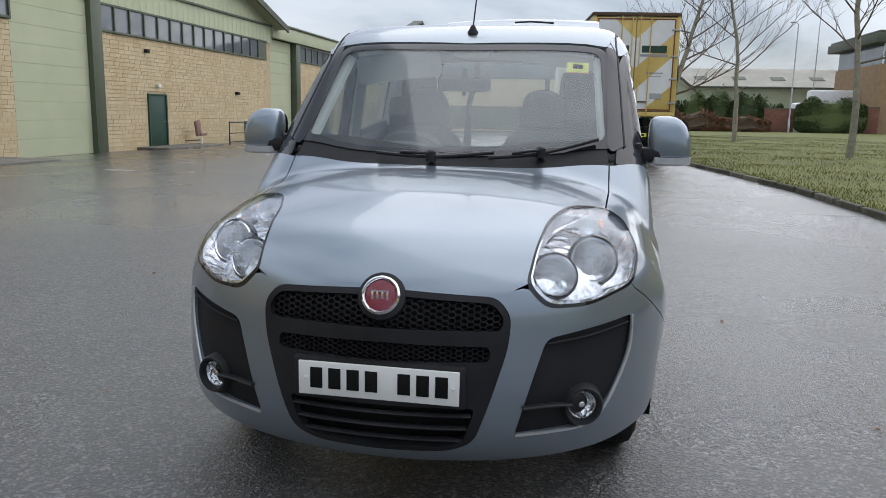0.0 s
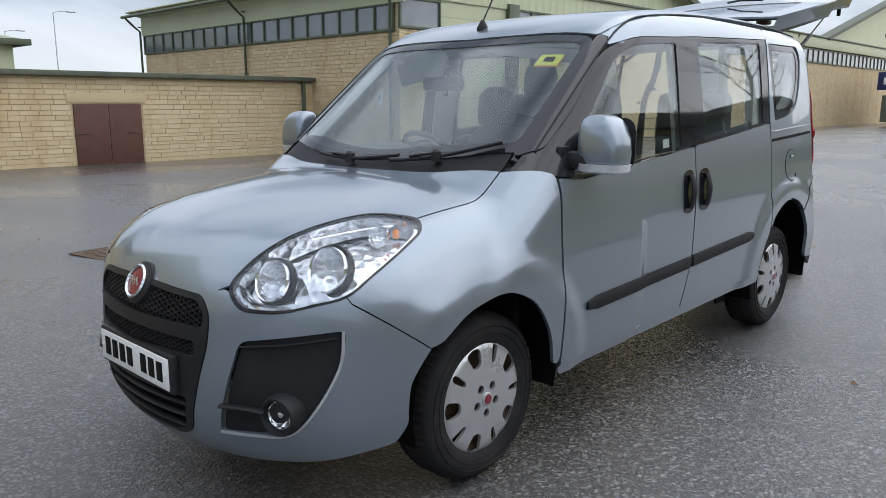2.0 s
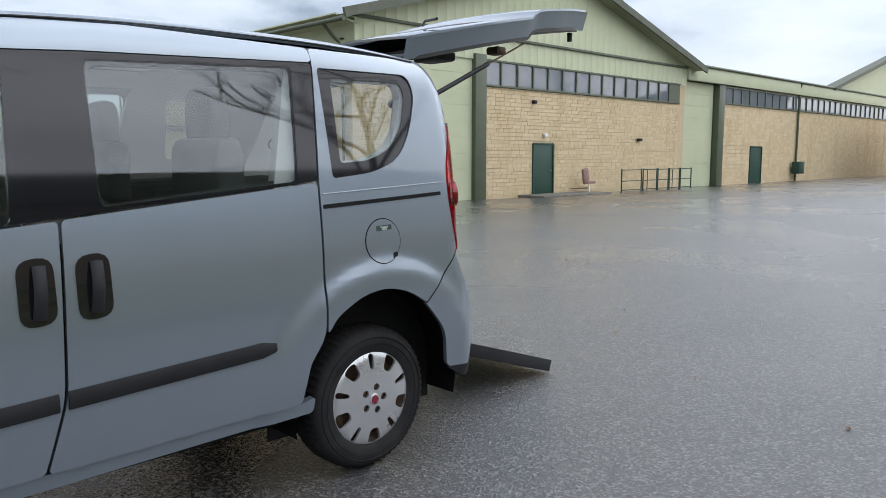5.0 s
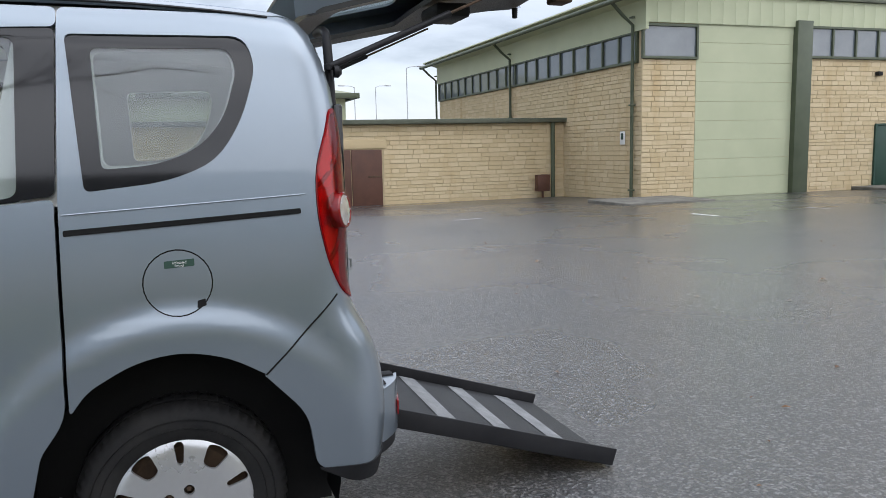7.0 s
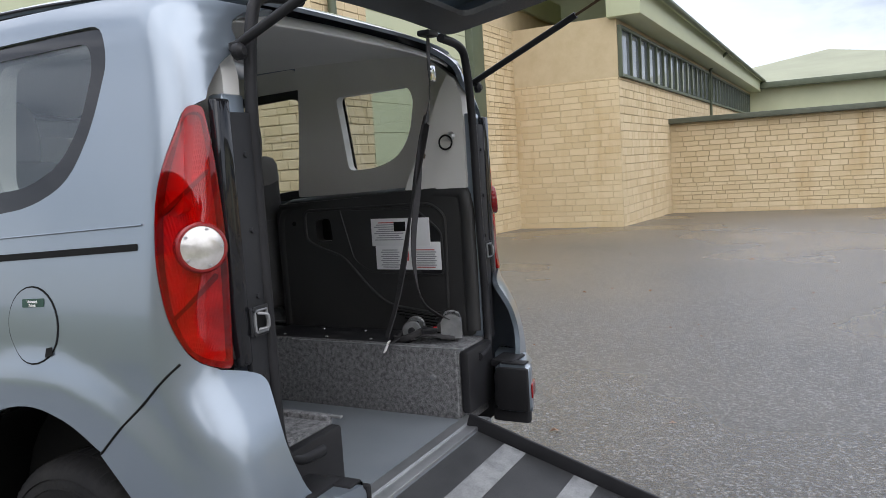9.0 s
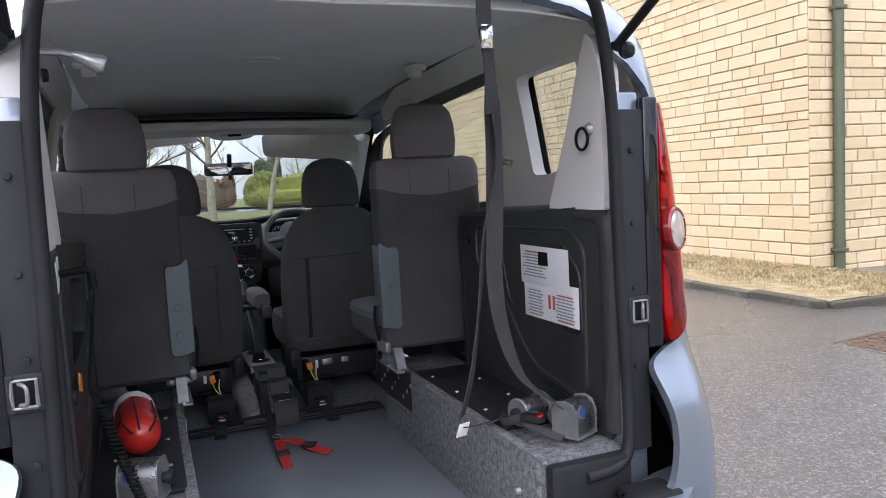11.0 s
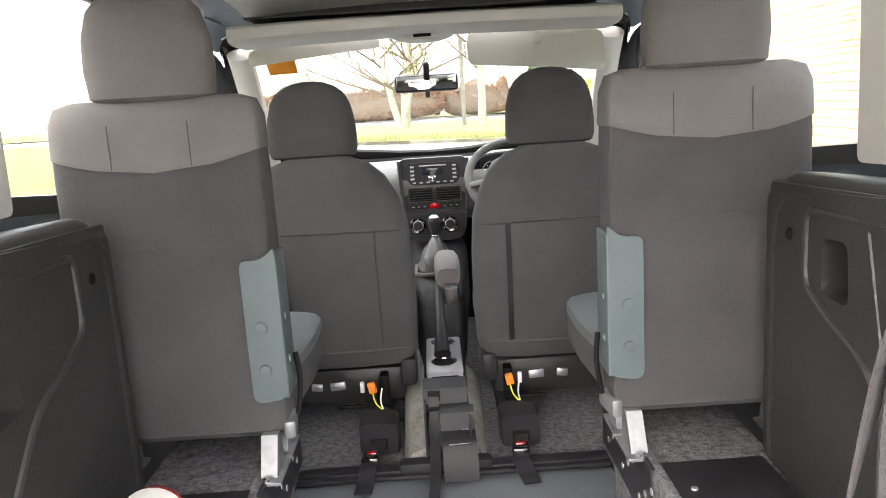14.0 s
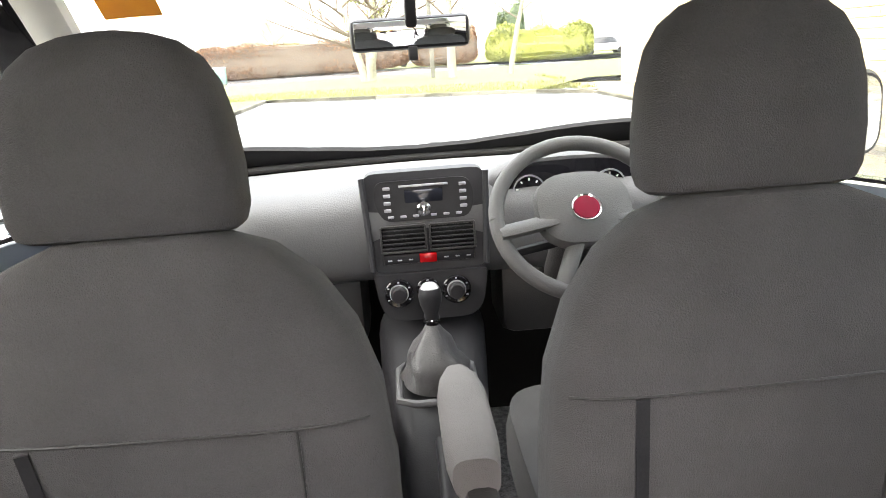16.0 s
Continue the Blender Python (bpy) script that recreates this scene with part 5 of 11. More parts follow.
bumper = panel("front_bumper", mirror_loop(BT), "front", "paint", van, holes=[mirror_loop(GR), PK, [(-x, *r) for x, *r in PK[::-1]]], res=0.03, thick=0.015, label="painted front bumper")
shrink = lambda h, k: [(x * k, (z - 0.5) * k + 0.5, *r) for x, z, *r in h]
GI1 = [(0.0, 0.772), (0.35, 0.757, 0.03), (0.385, 0.71, 0.03), (0.375, 0.672, 0.02), (0.0, 0.672)]
GI2 = [(0.0, 0.628), (0.345, 0.624, 0.02), (0.345, 0.575, 0.02), (0.0, 0.568)]
GI3 = [(0.0, 0.425), (0.305, 0.425, 0.02), (0.27, 0.305, 0.03), (0.21, 0.28, 0.03), (0.0, 0.272)]
surround = panel("grille_surround", mirror_loop([(x * 0.995, z - 0.0, *r) for x, z, *r in GR]), "front", "satin", van, holes=[mirror_loop(GI1), mirror_loop(GI2), mirror_loop(GI3)], inset=-0.004, thick=0.03, res=0.03, label="satin black grille surround")


def honeycomb(loop, pitch, parent, name, inset):
    """A mesh of six-sided rings inside an outline, set back in the skin."""
    bm = bmesh.new()
    lp = rounded(mirror_loop(loop), 0.02)
    x0, z0 = lp.min(0)
    x1, z1 = lp.max(0)
    spots, i, z = [], 0, z0
    while z < z1 + pitch:
        x = x0 + (pitch * 0.75 if i % 2 else 0)
        while x < x1 + pitch:
            spots.append((x, z))
            x += pitch * 1.5
        z += pitch * 0.36
        i += 1
    spots = np.array(spots)
    spots = spots[inside(spots, lp)]
    a, b = pitch * 0.54, pitch * 0.36
    ang = np.radians(np.arange(6) * 60)
    ring = np.stack([np.cos(ang) * a, np.sin(ang) * b * 1.05], 1)
    pts = (spots[:, None] + ring).reshape(-1, 2)
    inner = (spots[:, None] + ring * 0.83).reshape(-1, 2)
    all_ = np.concatenate([pts, inner])
    p, _ = shoot(np.stack([all_[:, 0], np.full(len(all_), -2.0), all_[:, 1]], 1), np.array((0, 1.0, 0)), inset, far=4, n=200)
    n = len(pts)
    vs = [bm.verts.new(tuple(q)) for q in p]
    vb = [bm.verts.new((q[0], q[1] + 0.018, q[2])) for q in p[n:]]
    for k in range(0, n, 6):
        for j in range(6):
            o0, o1, i0, i1 = k + j, k + (j + 1) % 6, n + k + j, n + k + (j + 1) % 6
            bm.faces.new((vs[o0], vs[o1], vs[i1], vs[i0]))
            bm.faces.new((vs[i0], vs[i1], vb[k + (j + 1) % 6], vb[k + j]))
    me = bpy.data.meshes.new(name)
    bm.to_mesh(me)
    bm.free()
    return finish(name, me, "satin", parent, "black honeycomb grille mesh", 20)


honeycomb(GI1, 0.026, surround, "upper_grille", 0.006)
honeycomb(GI2, 0.022, surround, "lower_grille", 0.006)
for z in (0.395, 0.35, 0.305):
    bm = bmesh.new()
    w = 0.30 - (0.425 - z) * 0.30
    line = [on_skin(x, -0.9, z, "front", -0.012)[0] for x in np.linspace(-w, w, 13)]
    tube(bm, line, 0.017, 8, 0.45)
    part("grille_slat", bm, "satin", surround)
# near-black sheet added to stand for the shade behind the grille openings
panel("grille_backing", mirror_loop([(x * 0.98, z, *r) for x, z, *r in GR]), "front", "near_black", surround, inset=0.045, thick=0.004, res=0.08)
# badge, a plain shape
bp, bn = on_skin(0, -0.9, 0.765, "front", 0.0)
bmx = Matrix.Translation(bp) @ bn.to_track_quat("Z", "Y").to_matrix().to_4x4()
badge = part("badge_boss", lathe(bmesh.new(), [(0.0, -0.02), (0.078, -0.02), (0.076, 0.006), (0.062, 0.014), (0, 0.014)], bmx, 40), "satin", van, "black boss of the round badge")
part("badge_ring", lathe(bmesh.new(), [(0.060, 0.012), (0.062, 0.020), (0.056, 0.026), (0.050, 0.020), (0.050, 0.012)], bmx, 40), "chrome", badge, "chrome badge ring")
part("badge_disc", lathe(bmesh.new(), [(0, 0.024), (0.025, 0.0235), (0.048, 0.018), (0.052, 0.012)], bmx, 36), "badge_red", badge, "plain dark red badge disc")
part("badge_mark", boxes(*[((0.007, 0.004, 0.042), (-0.024 + 0.016 * i, bp.y - 0.025, bp.z), 0.001) for i in range(4)], ((0.058, 0.004, 0.005), (0, bp.y - 0.0245, bp.z + 0.023))), "chrome", badge)
# number plate with plain bars
pl = part("number_plate", boxes(((0.52, 0.008, 0.111), (0, -0.916, 0.497), 0.003)), "plate", van, "white number plate with plain dark bars")
for x in (-0.200, -0.140, -0.080, -0.020, 0.085, 0.145, 0.205):
    part("plate_bar", boxes(((0.040, 0.003, 0.068), (x, -0.9215, 0.500), 0.001)), "near_black", pl)
for x in (-0.235, 0.243):
    part("plate_screw", boxes(((0.012, 0.006, 0.012), (x, -0.922, 0.497), 0.003)), "white", pl)
part("plate_holder", boxes(((0.56, 0.03, 0.14), (0, -0.900, 0.497), 0.012)), "satin", van)

# lamp pockets in the bumper
for i, s in enumerate((1, -1)):
    pk = [(s * x, z, *r) for x, z, *r in (PK if s > 0 else PK[::-1])]
    ins = panel("bumper_insert", pk, "front", "black", van, inset=0.016, thick=0.012, res=0.03, label="black textured bumper insert")
    bm = bmesh.new()
    line = [on_skin(s * x, -0.8, z, "front", 0.002)[0] for x, z in ((0.785, 0.69), (0.78, 0.57), (0.722, 0.42), (0.655, 0.347), (0.55, 0.334), (0.43, 0.326))]
    tube(bm, spline(line, 5), 0.006, 6)
    part("insert_trim", bm, "silver", ins, "bright lower edge of the insert")
    ridge = [on_skin(s * x, -0.8, z, "front", -0.002)[0] for x, z in ((0.52, 0.628), (0.65, 0.645), (0.77, 0.668))]
    part("insert_ridge", tube(bmesh.new(), spline(ridge, 5), 0.006, 8, 0.6), "black", ins)
    ridge = [on_skin(s * x, -0.8, z, "front", 0.006)[0] for x, z in ((0.45, 0.425), (0.53, 0.43), (0.60, 0.425))]
    part("insert_blade", tube(bmesh.new(), spline(ridge, 5), 0.014, 8, 0.5), "satin", ins)
    fp, fn = on_skin(s * 0.636, -0.8, 0.415, "front", 0.0)
    fm = Matrix.Translation(fp) @ Vector((fn.x * 0.6, -1, 0)).to_track_quat("Z", "Y").to_matrix().to_4x4()
    fog = part("fog_light", lathe(bmesh.new(), [(0.088, -0.10), (0.082, -0.06), (0.072, -0.02), (0.067, 0.010), (0.061, 0.020), (0.054, 0.018), (0.048, 0.002), (0.046, -0.02)], fm, 32), "satin", van, "round front fog light in a black bezel")
    part("fog_reflector", lathe(bmesh.new(), [(0.046, 0.0), (0.040, -0.012), (0.02, -0.024), (0, -0.028)], fm, 28), "reflector", fog)
    part("fog_bulb", lathe(bmesh.new(), [(0.010, -0.02), (0.010, -0.002), (0, 0.002)], fm, 12), "chrome", fog)
    part("fog_lens", lathe(bmesh.new(), [(0.046, 0.004), (0.03, 0.009), (0, 0.011)], fm, 28), "lens", fog, "clear fog lens").visible_shadow = False

# headlights
lo = flat(LAMP_LOOP, "lamp")
ctr = np.mean([p[:2] for p in lo], 0)
grow = lambda k: [(ctr[0] + (a - ctr[0]) * k, ctr[1] + (b - ctr[1]) * k, *r) for a, b, *r in lo]
for s in (1, -1):
    mr = s < 0
    lens = panel("headlight", lo, "lamp", "lens", van, inset=0.0, thick=0.004, res=0.03, mirrored=mr, label="clear headlight with twin round reflectors")
    lens.visible_shadow = False
    panel("lamp_bezel", grow(1.03), "lamp", "gloss_black", lens, holes=[grow(0.985)], inset=-0.001, thick=0.012, res=0.03, mirrored=mr, label="dark lamp edge")
    panel("lamp_bowl", lo, "lamp", "lamp_shell", lens, inset=0.085, thick=0.004, res=0.03, mirrored=mr, label="bright lamp bowl")
    panel("lamp_wall", grow(0.99), "lamp", "lamp_shell", lens, holes=[grow(0.93)], inset=0.012, thick=0.07, res=0.03, mirrored=mr)
    for (x, y, z, rr), nm in (((0.555, -0.70, 0.85, 0.062), "dipped_reflector"), ((0.672, -0.565, 0.878, 0.068), "main_reflector")):
        c, nn = on_skin(x, y, z, "lamp", -0.06)
        d = Vector((0.2, -1, 0.40)).normalized()
        mm = Matrix.Translation(c) @ d.to_track_quat("Z", "Y").to_matrix().to_4x4()
        if mr:
            mm = Matrix.Diagonal((-1, 1, 1, 1)) @ mm
        rf = part(nm, lathe(bmesh.new(), [(rr * 0.99, 0.006), (rr * 0.95, -0.012), (rr * 0.80, -0.040), (rr * 0.58, -0.062), (rr * 0.30, -0.074), (rr * 0.17, -0.076)], mm, 40), "reflector", lens, "round bright faceted reflector")
        part("reflector_rim", lathe(bmesh.new(), [(rr * 1.16, -0.03), (rr * 1.15, 0.010), (rr * 1.09, 0.019), (rr * 1.02, 0.014), (rr * 0.985, 0.004)], mm, 44), "chrome", rf, "bright ring round the reflector")
        # dark ring puts the shade round the bright rim into colour
        part("ring_groove", lathe(bmesh.new(), [(rr * 1.27, -0.02), (rr * 1.27, 0.004), (rr * 1.15, 0.008)], mm, 40), "satin", rf)
        part("bulb_cap", lathe(bmesh.new(), [(rr * 0.17, -0.076), (rr * 0.19, -0.050), (rr * 0.16, -0.022), (rr * 0.08, -0.014), (0, -0.012)], mm, 16), "chrome", rf)
        part("bulb_socket", lathe(bmesh.new(), [(rr * 0.30, -0.072), (rr * 0.28, -0.066), (rr * 0.18, -0.066)], mm, 18), "satin", rf)
        flutes = bmesh.new()
        for k in range(-3, 4):
            if k:
                tube(flutes, [mm @ Vector((rr * 0.2 * k, rr * q, -0.072 + 0.055 * (0.04 * k * k + q * q))) for q in np.linspace(-0.70, 0.70, 7) if 0.04 * k * k + q * q < 0.75], 0.0016, 5)
        part("reflector_flute", flutes, "chrome", rf)
    c, _ = on_skin(0.665, -0.345, 0.965, "lamp", -0.05)
    im_ = Matrix.Translation(c) @ Vector((0.25, -1, 0.55)).normalized().to_track_quat("Z", "Y").to_matrix().to_4x4()
    if mr:
        im_ = Matrix.Diagonal((-1, 1, 1, 1)) @ im_
    part("indicator_bowl", lathe(bmesh.new(), [(0.040, 0.0), (0.038, 0.010), (0.032, -0.004), (0.016, -0.022), (0, -0.026)], im_, 28), "reflector", lens, "small round indicator bowl")
    for pts_, wd in ((((0.52, -0.52, 0.955), (0.60, -0.40, 0.99), (0.66, -0.28, 1.0)), 0.010), (((0.50, -0.76, 0.765), (0.62, -0.71, 0.755), (0.74, -0.60, 0.785)), 0.012)):
        ln_ = [on_skin(*p, "lamp", -0.035)[0] for p in pts_]
        part("lamp_blade", tube(bmesh.new(), spline([Vector(((-1 if mr else 1) * p.x, p.y, p.z)) for p in ln_], 6), wd, 8, 0.5), "satin" if wd > 0.011 else "lamp_shell", lens)
    c, _ = on_skin(0.70, -0.30, 0.975, "lamp", -0.03)
    part("indicator_bulb", lathe(bmesh.new(), [(0.010, -0.02), (0.012, 0.0), (0.008, 0.010), (0, 0.012)], (Matrix.Diagonal((-1, 1, 1, 1)) if mr else Matrix()) @ Matrix.Translation(c), 12), "orange", lens, "amber indicator bulb")

# side mouldings, handles, fuel flap, slide rail
for s in (1, -1):
    k = 0 if s > 0 else 1
    for host, a, b in ((doors[k], (0.56, 0.57), (1.478, 0.612)), (slides[k], (1.506, 0.615), (2.25, 0.652))):
        bm = bmesh.new()
        ys = np.linspace(a[0], b[0], 14)
        rings = []
        for j, y in enumerate(ys):
            z = a[1] + (b[1] - a[1]) * j / 13
            taper = 0.55 if (j == 0 and host is doors[k]) or (j == 13 and host is slides[k]) else 1
            p, nrm = on_skin(0.9, y, z, "side")
            rings.append([bm.verts.new((s * (p.x + dx), y, z + dz * taper)) for dx, dz in ((-0.004, -0.030), (0.008, -0.029), (0.012, -0.015), (0.011, 0.016), (0.006, 0.029), (-0.004, 0.030))])
        for r0, r1 in zip(rings, rings[1:]):
            for j in range(6):
                bm.faces.new((r0[j], r0[(j + 1) % 6], r1[(j + 1) % 6], r1[j]))
        bm.faces.new(rings[0])
        bm.faces.new(rings[-1])
        part("side_moulding", bm, "black", host, "dark grey plastic side moulding")
    for host, y in ((doors[k], 1.437), (slides[k], 1.605)):
        cup = panel("handle_cup", [(y - 0.052, 0.858, 0.045), (y - 0.055, 1.065, 0.05), (y + 0.05, 1.072, 0.05), (y + 0.055, 0.865, 0.045)], "side", "gloss_black", host, inset=-0.004, thick=0.006, res=0.02, mirrored=s < 0, label="black handle cup")
        bm = bmesh.new()
        pts = [on_skin(0.9, y + 0.002 * j, 0.885 + 0.04 * j, "side", 0.012 + 0.016 * math.sin(math.pi * j / 4))[0] for j in range(5)]
        tube(bm, spline([Vector((s * p.x, p.y, p.z)) for p in pts], 4), 0.020, 10, 0.55)
        part("door_handle", bm, "satin", cup, "black vertical grab handle")
    rail_ = panel("slide_rail", [(2.50, 1.164), (3.155, 1.196), (3.155, 1.212), (2.50, 1.181)], "side", "near_black", quarters[k], inset=-0.003, thick=0.006, res=0.04, r=0.004, mirrored=s < 0, label="black sliding-door rail")
    part("rail_edge", tube(bmesh.new(), [Vector((s * p.x, p.y, p.z)) for p in (on_skin(0.9, y, 1.223 + (y - 2.5) * 0.046, "side", 0.002)[0] for y in np.linspace(2.50, 3.17, 12))], 0.0025, 6), "paint", rail_)
fuel_c = (2.79, 1.015)
circ = lambda r, c, n=28: [(c[0] + r * math.cos(2 * math.pi * i / n), c[1] + r * math.sin(2 * math.pi * i / n), 0) for i in range(n)]
gap = panel("fuel_gap", circ(0.097, fuel_c), "side", "near_black", quarters[0], inset=-0.0015, thick=0.002, res=0.03, label="dark gap round the fuel flap")
flap = panel("fuel_flap", circ(0.093, fuel_c), "side", "paint", quarters[0], inset=-0.003, thick=0.003, res=0.03, label="round painted fuel flap")
panel("fuel_label", [(2.755, 1.058), (2.838, 1.062), (2.838, 1.083), (2.755, 1.079)], "side", "door_green", flap, inset=-0.0045, thick=0.001, res=0.05, r=0.003, label="small dark green fuel label with white words")
for word, dz in (("Unleaded", 0.0745), ("Petrol", 0.0655)):
    lettering("label_word", word, 0.0105, Matrix.Translation(on_skin(0.9, 2.7965, 1.0 + dz - 0.0005, "side", 0.0065)[0]) @ Euler((radians(90), 0, radians(90))).to_matrix().to_4x4(), "white", flap)
panel("fuel_catch", [(2.838, 0.938), (2.865, 0.945), (2.862, 0.965), (2.84, 0.96)], "side", "near_black", flap, inset=-0.0045, thick=0.001, res=0.05, r=0.003)

# tail lights and rear bumper
tails = both("tail_light", flat(TL_LOOP, "tail"), "tail", "red_lens", van, inset=-0.006, thick=0.004, res=0.025, label="tall red tail light")
tl2 = flat(TL_LOOP, "tail")
tlc = np.mean([p[:2] for p in tl2], 0)
tl_in = lambda k: [(tlc[0] + (p[0] - tlc[0]) * k, tlc[1] + (p[1] - tlc[1]) * k, 0.0) for p in tl2]
for ob in tails:
    ob.visible_shadow = False
both("lamp_back", tl_in(0.99), "tail", "tail_back", tails, inset=0.022, thick=0.006, res=0.03, label="ribbed reflector behind the red lens")
both("lamp_rim", tl2, "tail", "ring_red", tails, holes=[tl_in(0.95)], inset=-0.002, thick=0.024, res=0.03, label="deep red lamp rim")
for z0, z1, tilt_ in ((1.27, 1.36, 0.05), (1.03, 1.12, -0.05)):
    both("lamp_divider", flat([(0.84, 3.21, z0, 0.01), (0.84, 3.21, z0 + 0.012, 0.01), (0.775, 3.30, z1 + 0.012, 0.01), (0.775, 3.30, z1, 0.01)], "tail"), "tail", "ring_red", tails, inset=0.008, thick=0.012, res=0.03, label="dark red divider inside the lamp")
for k, s in ((0, 1), (1, -1)):
    c, nn = on_skin(0.803, 3.28, 1.195, "tail", 0.007)
    mm = Matrix.Translation(c) @ nn.to_track_quat("Z", "Y").to_matrix().to_4x4()
    if s < 0:
        mm = Matrix.Diagonal((-1, 1, 1, 1)) @ mm
    part("lamp_ring", lathe(bmesh.new(), [(0.058, -0.03), (0.058, 0.001), (0.054, 0.006), (0.049, 0.006), (0.047, -0.01)], mm, 32), "ring_red", tails[k])
    part("reversing_lens", lathe(bmesh.new(), [(0.049, 0.004), (0.037, 0.007), (0.022, 0.0085), (0, 0.009)], mm, 28), surface("clear_lamp", (0.50, 0.48, 0.45), (0.66, 0.64, 0.62), rough=0.15, metal=0.5, scale=40, coat=1.0), tails[k], "round clear reversing lens")
    for sc in range(5):
        a = 2 * math.pi * sc / 5
        sp = mm @ Vector((0.043 * math.cos(a), 0.043 * math.sin(a), 0.0055))
        part("lens_dot", lathe(bmesh.new(), [(0.004, -0.002), (0.004, 0.002), (0, 0.003)], Matrix.Translation(sp), 8), "grey_ink", tails[k])
RB = [(p[0], p[1], p[2] - 0.005, 0.0) for p in SEAM_TAIL] + [(0.765, 3.34, 0.897, 0.03), (0.715, 3.37, 0.87, 0.03), (0.70, 3.39, 0.70, 0.08), (0.66, 3.41, 0.585, 0.03), (0.60, 3.43, 0.53, 0.02), (0.565, 3.44, 0.40, 0.02), (0.62, 3.40, 0.30, 0.05), (0.82, 3.25, 0.33, 0.1), (0.885, 3.145, 0.40, 0.03), (0.89, 3.11, 0.58, 0.05)]
rbs = both("rear_bumper", flat(RB, "tail"), "tail", "paint", van, inset=0.0, thick=0.02, res=0.03, label="painted corner of the cut-out rear bumper")
both("bumper_valance", flat([(0.885, 3.145, 0.392, 0.01), (0.80, 3.27, 0.372, 0.03), (0.66, 3.39, 0.395, 0.03), (0.58, 3.43, 0.43, 0.01), (0.585, 3.43, 0.33, 0.02), (0.66, 3.38, 0.295, 0.03), (0.84, 3.22, 0.325, 0.03)], "tail"), "tail", "black", rbs, inset=-0.004, thick=0.012, res=0.03, label="black lower bumper edge")
both("bumper_reflector", [(a, b - 0.02, 0.01) for a, b in [p[:2] for p in flat([(0.57, 3.45, 0.47), (0.66, 3.43, 0.475), (0.66, 3.43, 0.44), (0.57, 3.45, 0.43)], "tail")]], "tail", "lamp_red", rbs, inset=-0.004, thick=0.006, res=0.03, label="red bumper reflector")
for k, s in ((0, 1), (1, -1)):
    bm = bmesh.new()
    prism(bm, [(s * x, y, 0.385) for x, y in rounded([(0.85, 3.28), (0.79, 3.385), (0.72, 3.455, 0.06), (0.65, 3.500, 0.06), (0.56, 3.522, 0.02), (0.56, 3.38), (0.72, 3.31)], 0.02)], (0, 0, 0.185))
    bmesh.ops.bevel(bm, geom=[e for e in bm.edges if abs(e.verts[0].co.z - e.verts[1].co.z) < 1e-4], offset=0.03, segments=5, profile=0.5, affect="EDGES")
    lip = part("bumper_end", bm, "paint", rbs[k], "painted jutting end of the rear bumper")
    bm = bmesh.new()
    prism(bm, [(s * x, y, 0.34) for x, y in rounded([(0.84, 3.27), (0.78, 3.375), (0.715, 3.445, 0.06), (0.645, 3.490, 0.06), (0.565, 3.512, 0.02), (0.565, 3.36), (0.72, 3.29)], 0.02)], (0, 0, 0.05))
    part("bumper_end_valance", bm, "black", lip, "black lower edge of the bumper end")
    part("end_cap", boxes(((0.022, 0.13, 0.17), (s * 0.551, 3.452, 0.475), 0.008), ((0.05, 0.10, 0.012), (s * 0.585, 3.45, 0.570), 0.004)), "black", lip, "black cap of the bumper end")
    part("end_reflector", boxes(((0.085, 0.008, 0.055), (s * 0.615, 3.510, 0.465), 0.003, (0, 0, -14 * s))), "ring_red", lip, "red reflector on the bumper end")
    part("bumper_step", boxes(((0.13, 0.10, 0.03), (s * 0.64, 3.40, 0.565), 0.01), ((0.10, 0.08, 0.14), (s * 0.60, 3.41, 0.47), 0.015)), "black", rbs[k], "black step and bumper end")

for s in (1, -1):
    part("bumper_seam", tube(bmesh.new(), [(s * (p[0] + 0.0005), p[1], p[2] - 0.002) for p in SEAM_TAIL], 0.003, 6), "near_black", van)

# wheels
def wheel_at(x, y, s):
    w = thing("wheel", "", "")
    w.location = (x, y, 0.317)
    w.rotation_euler = (0, radians(90 * s), 0)
    w.parent = van
    return w


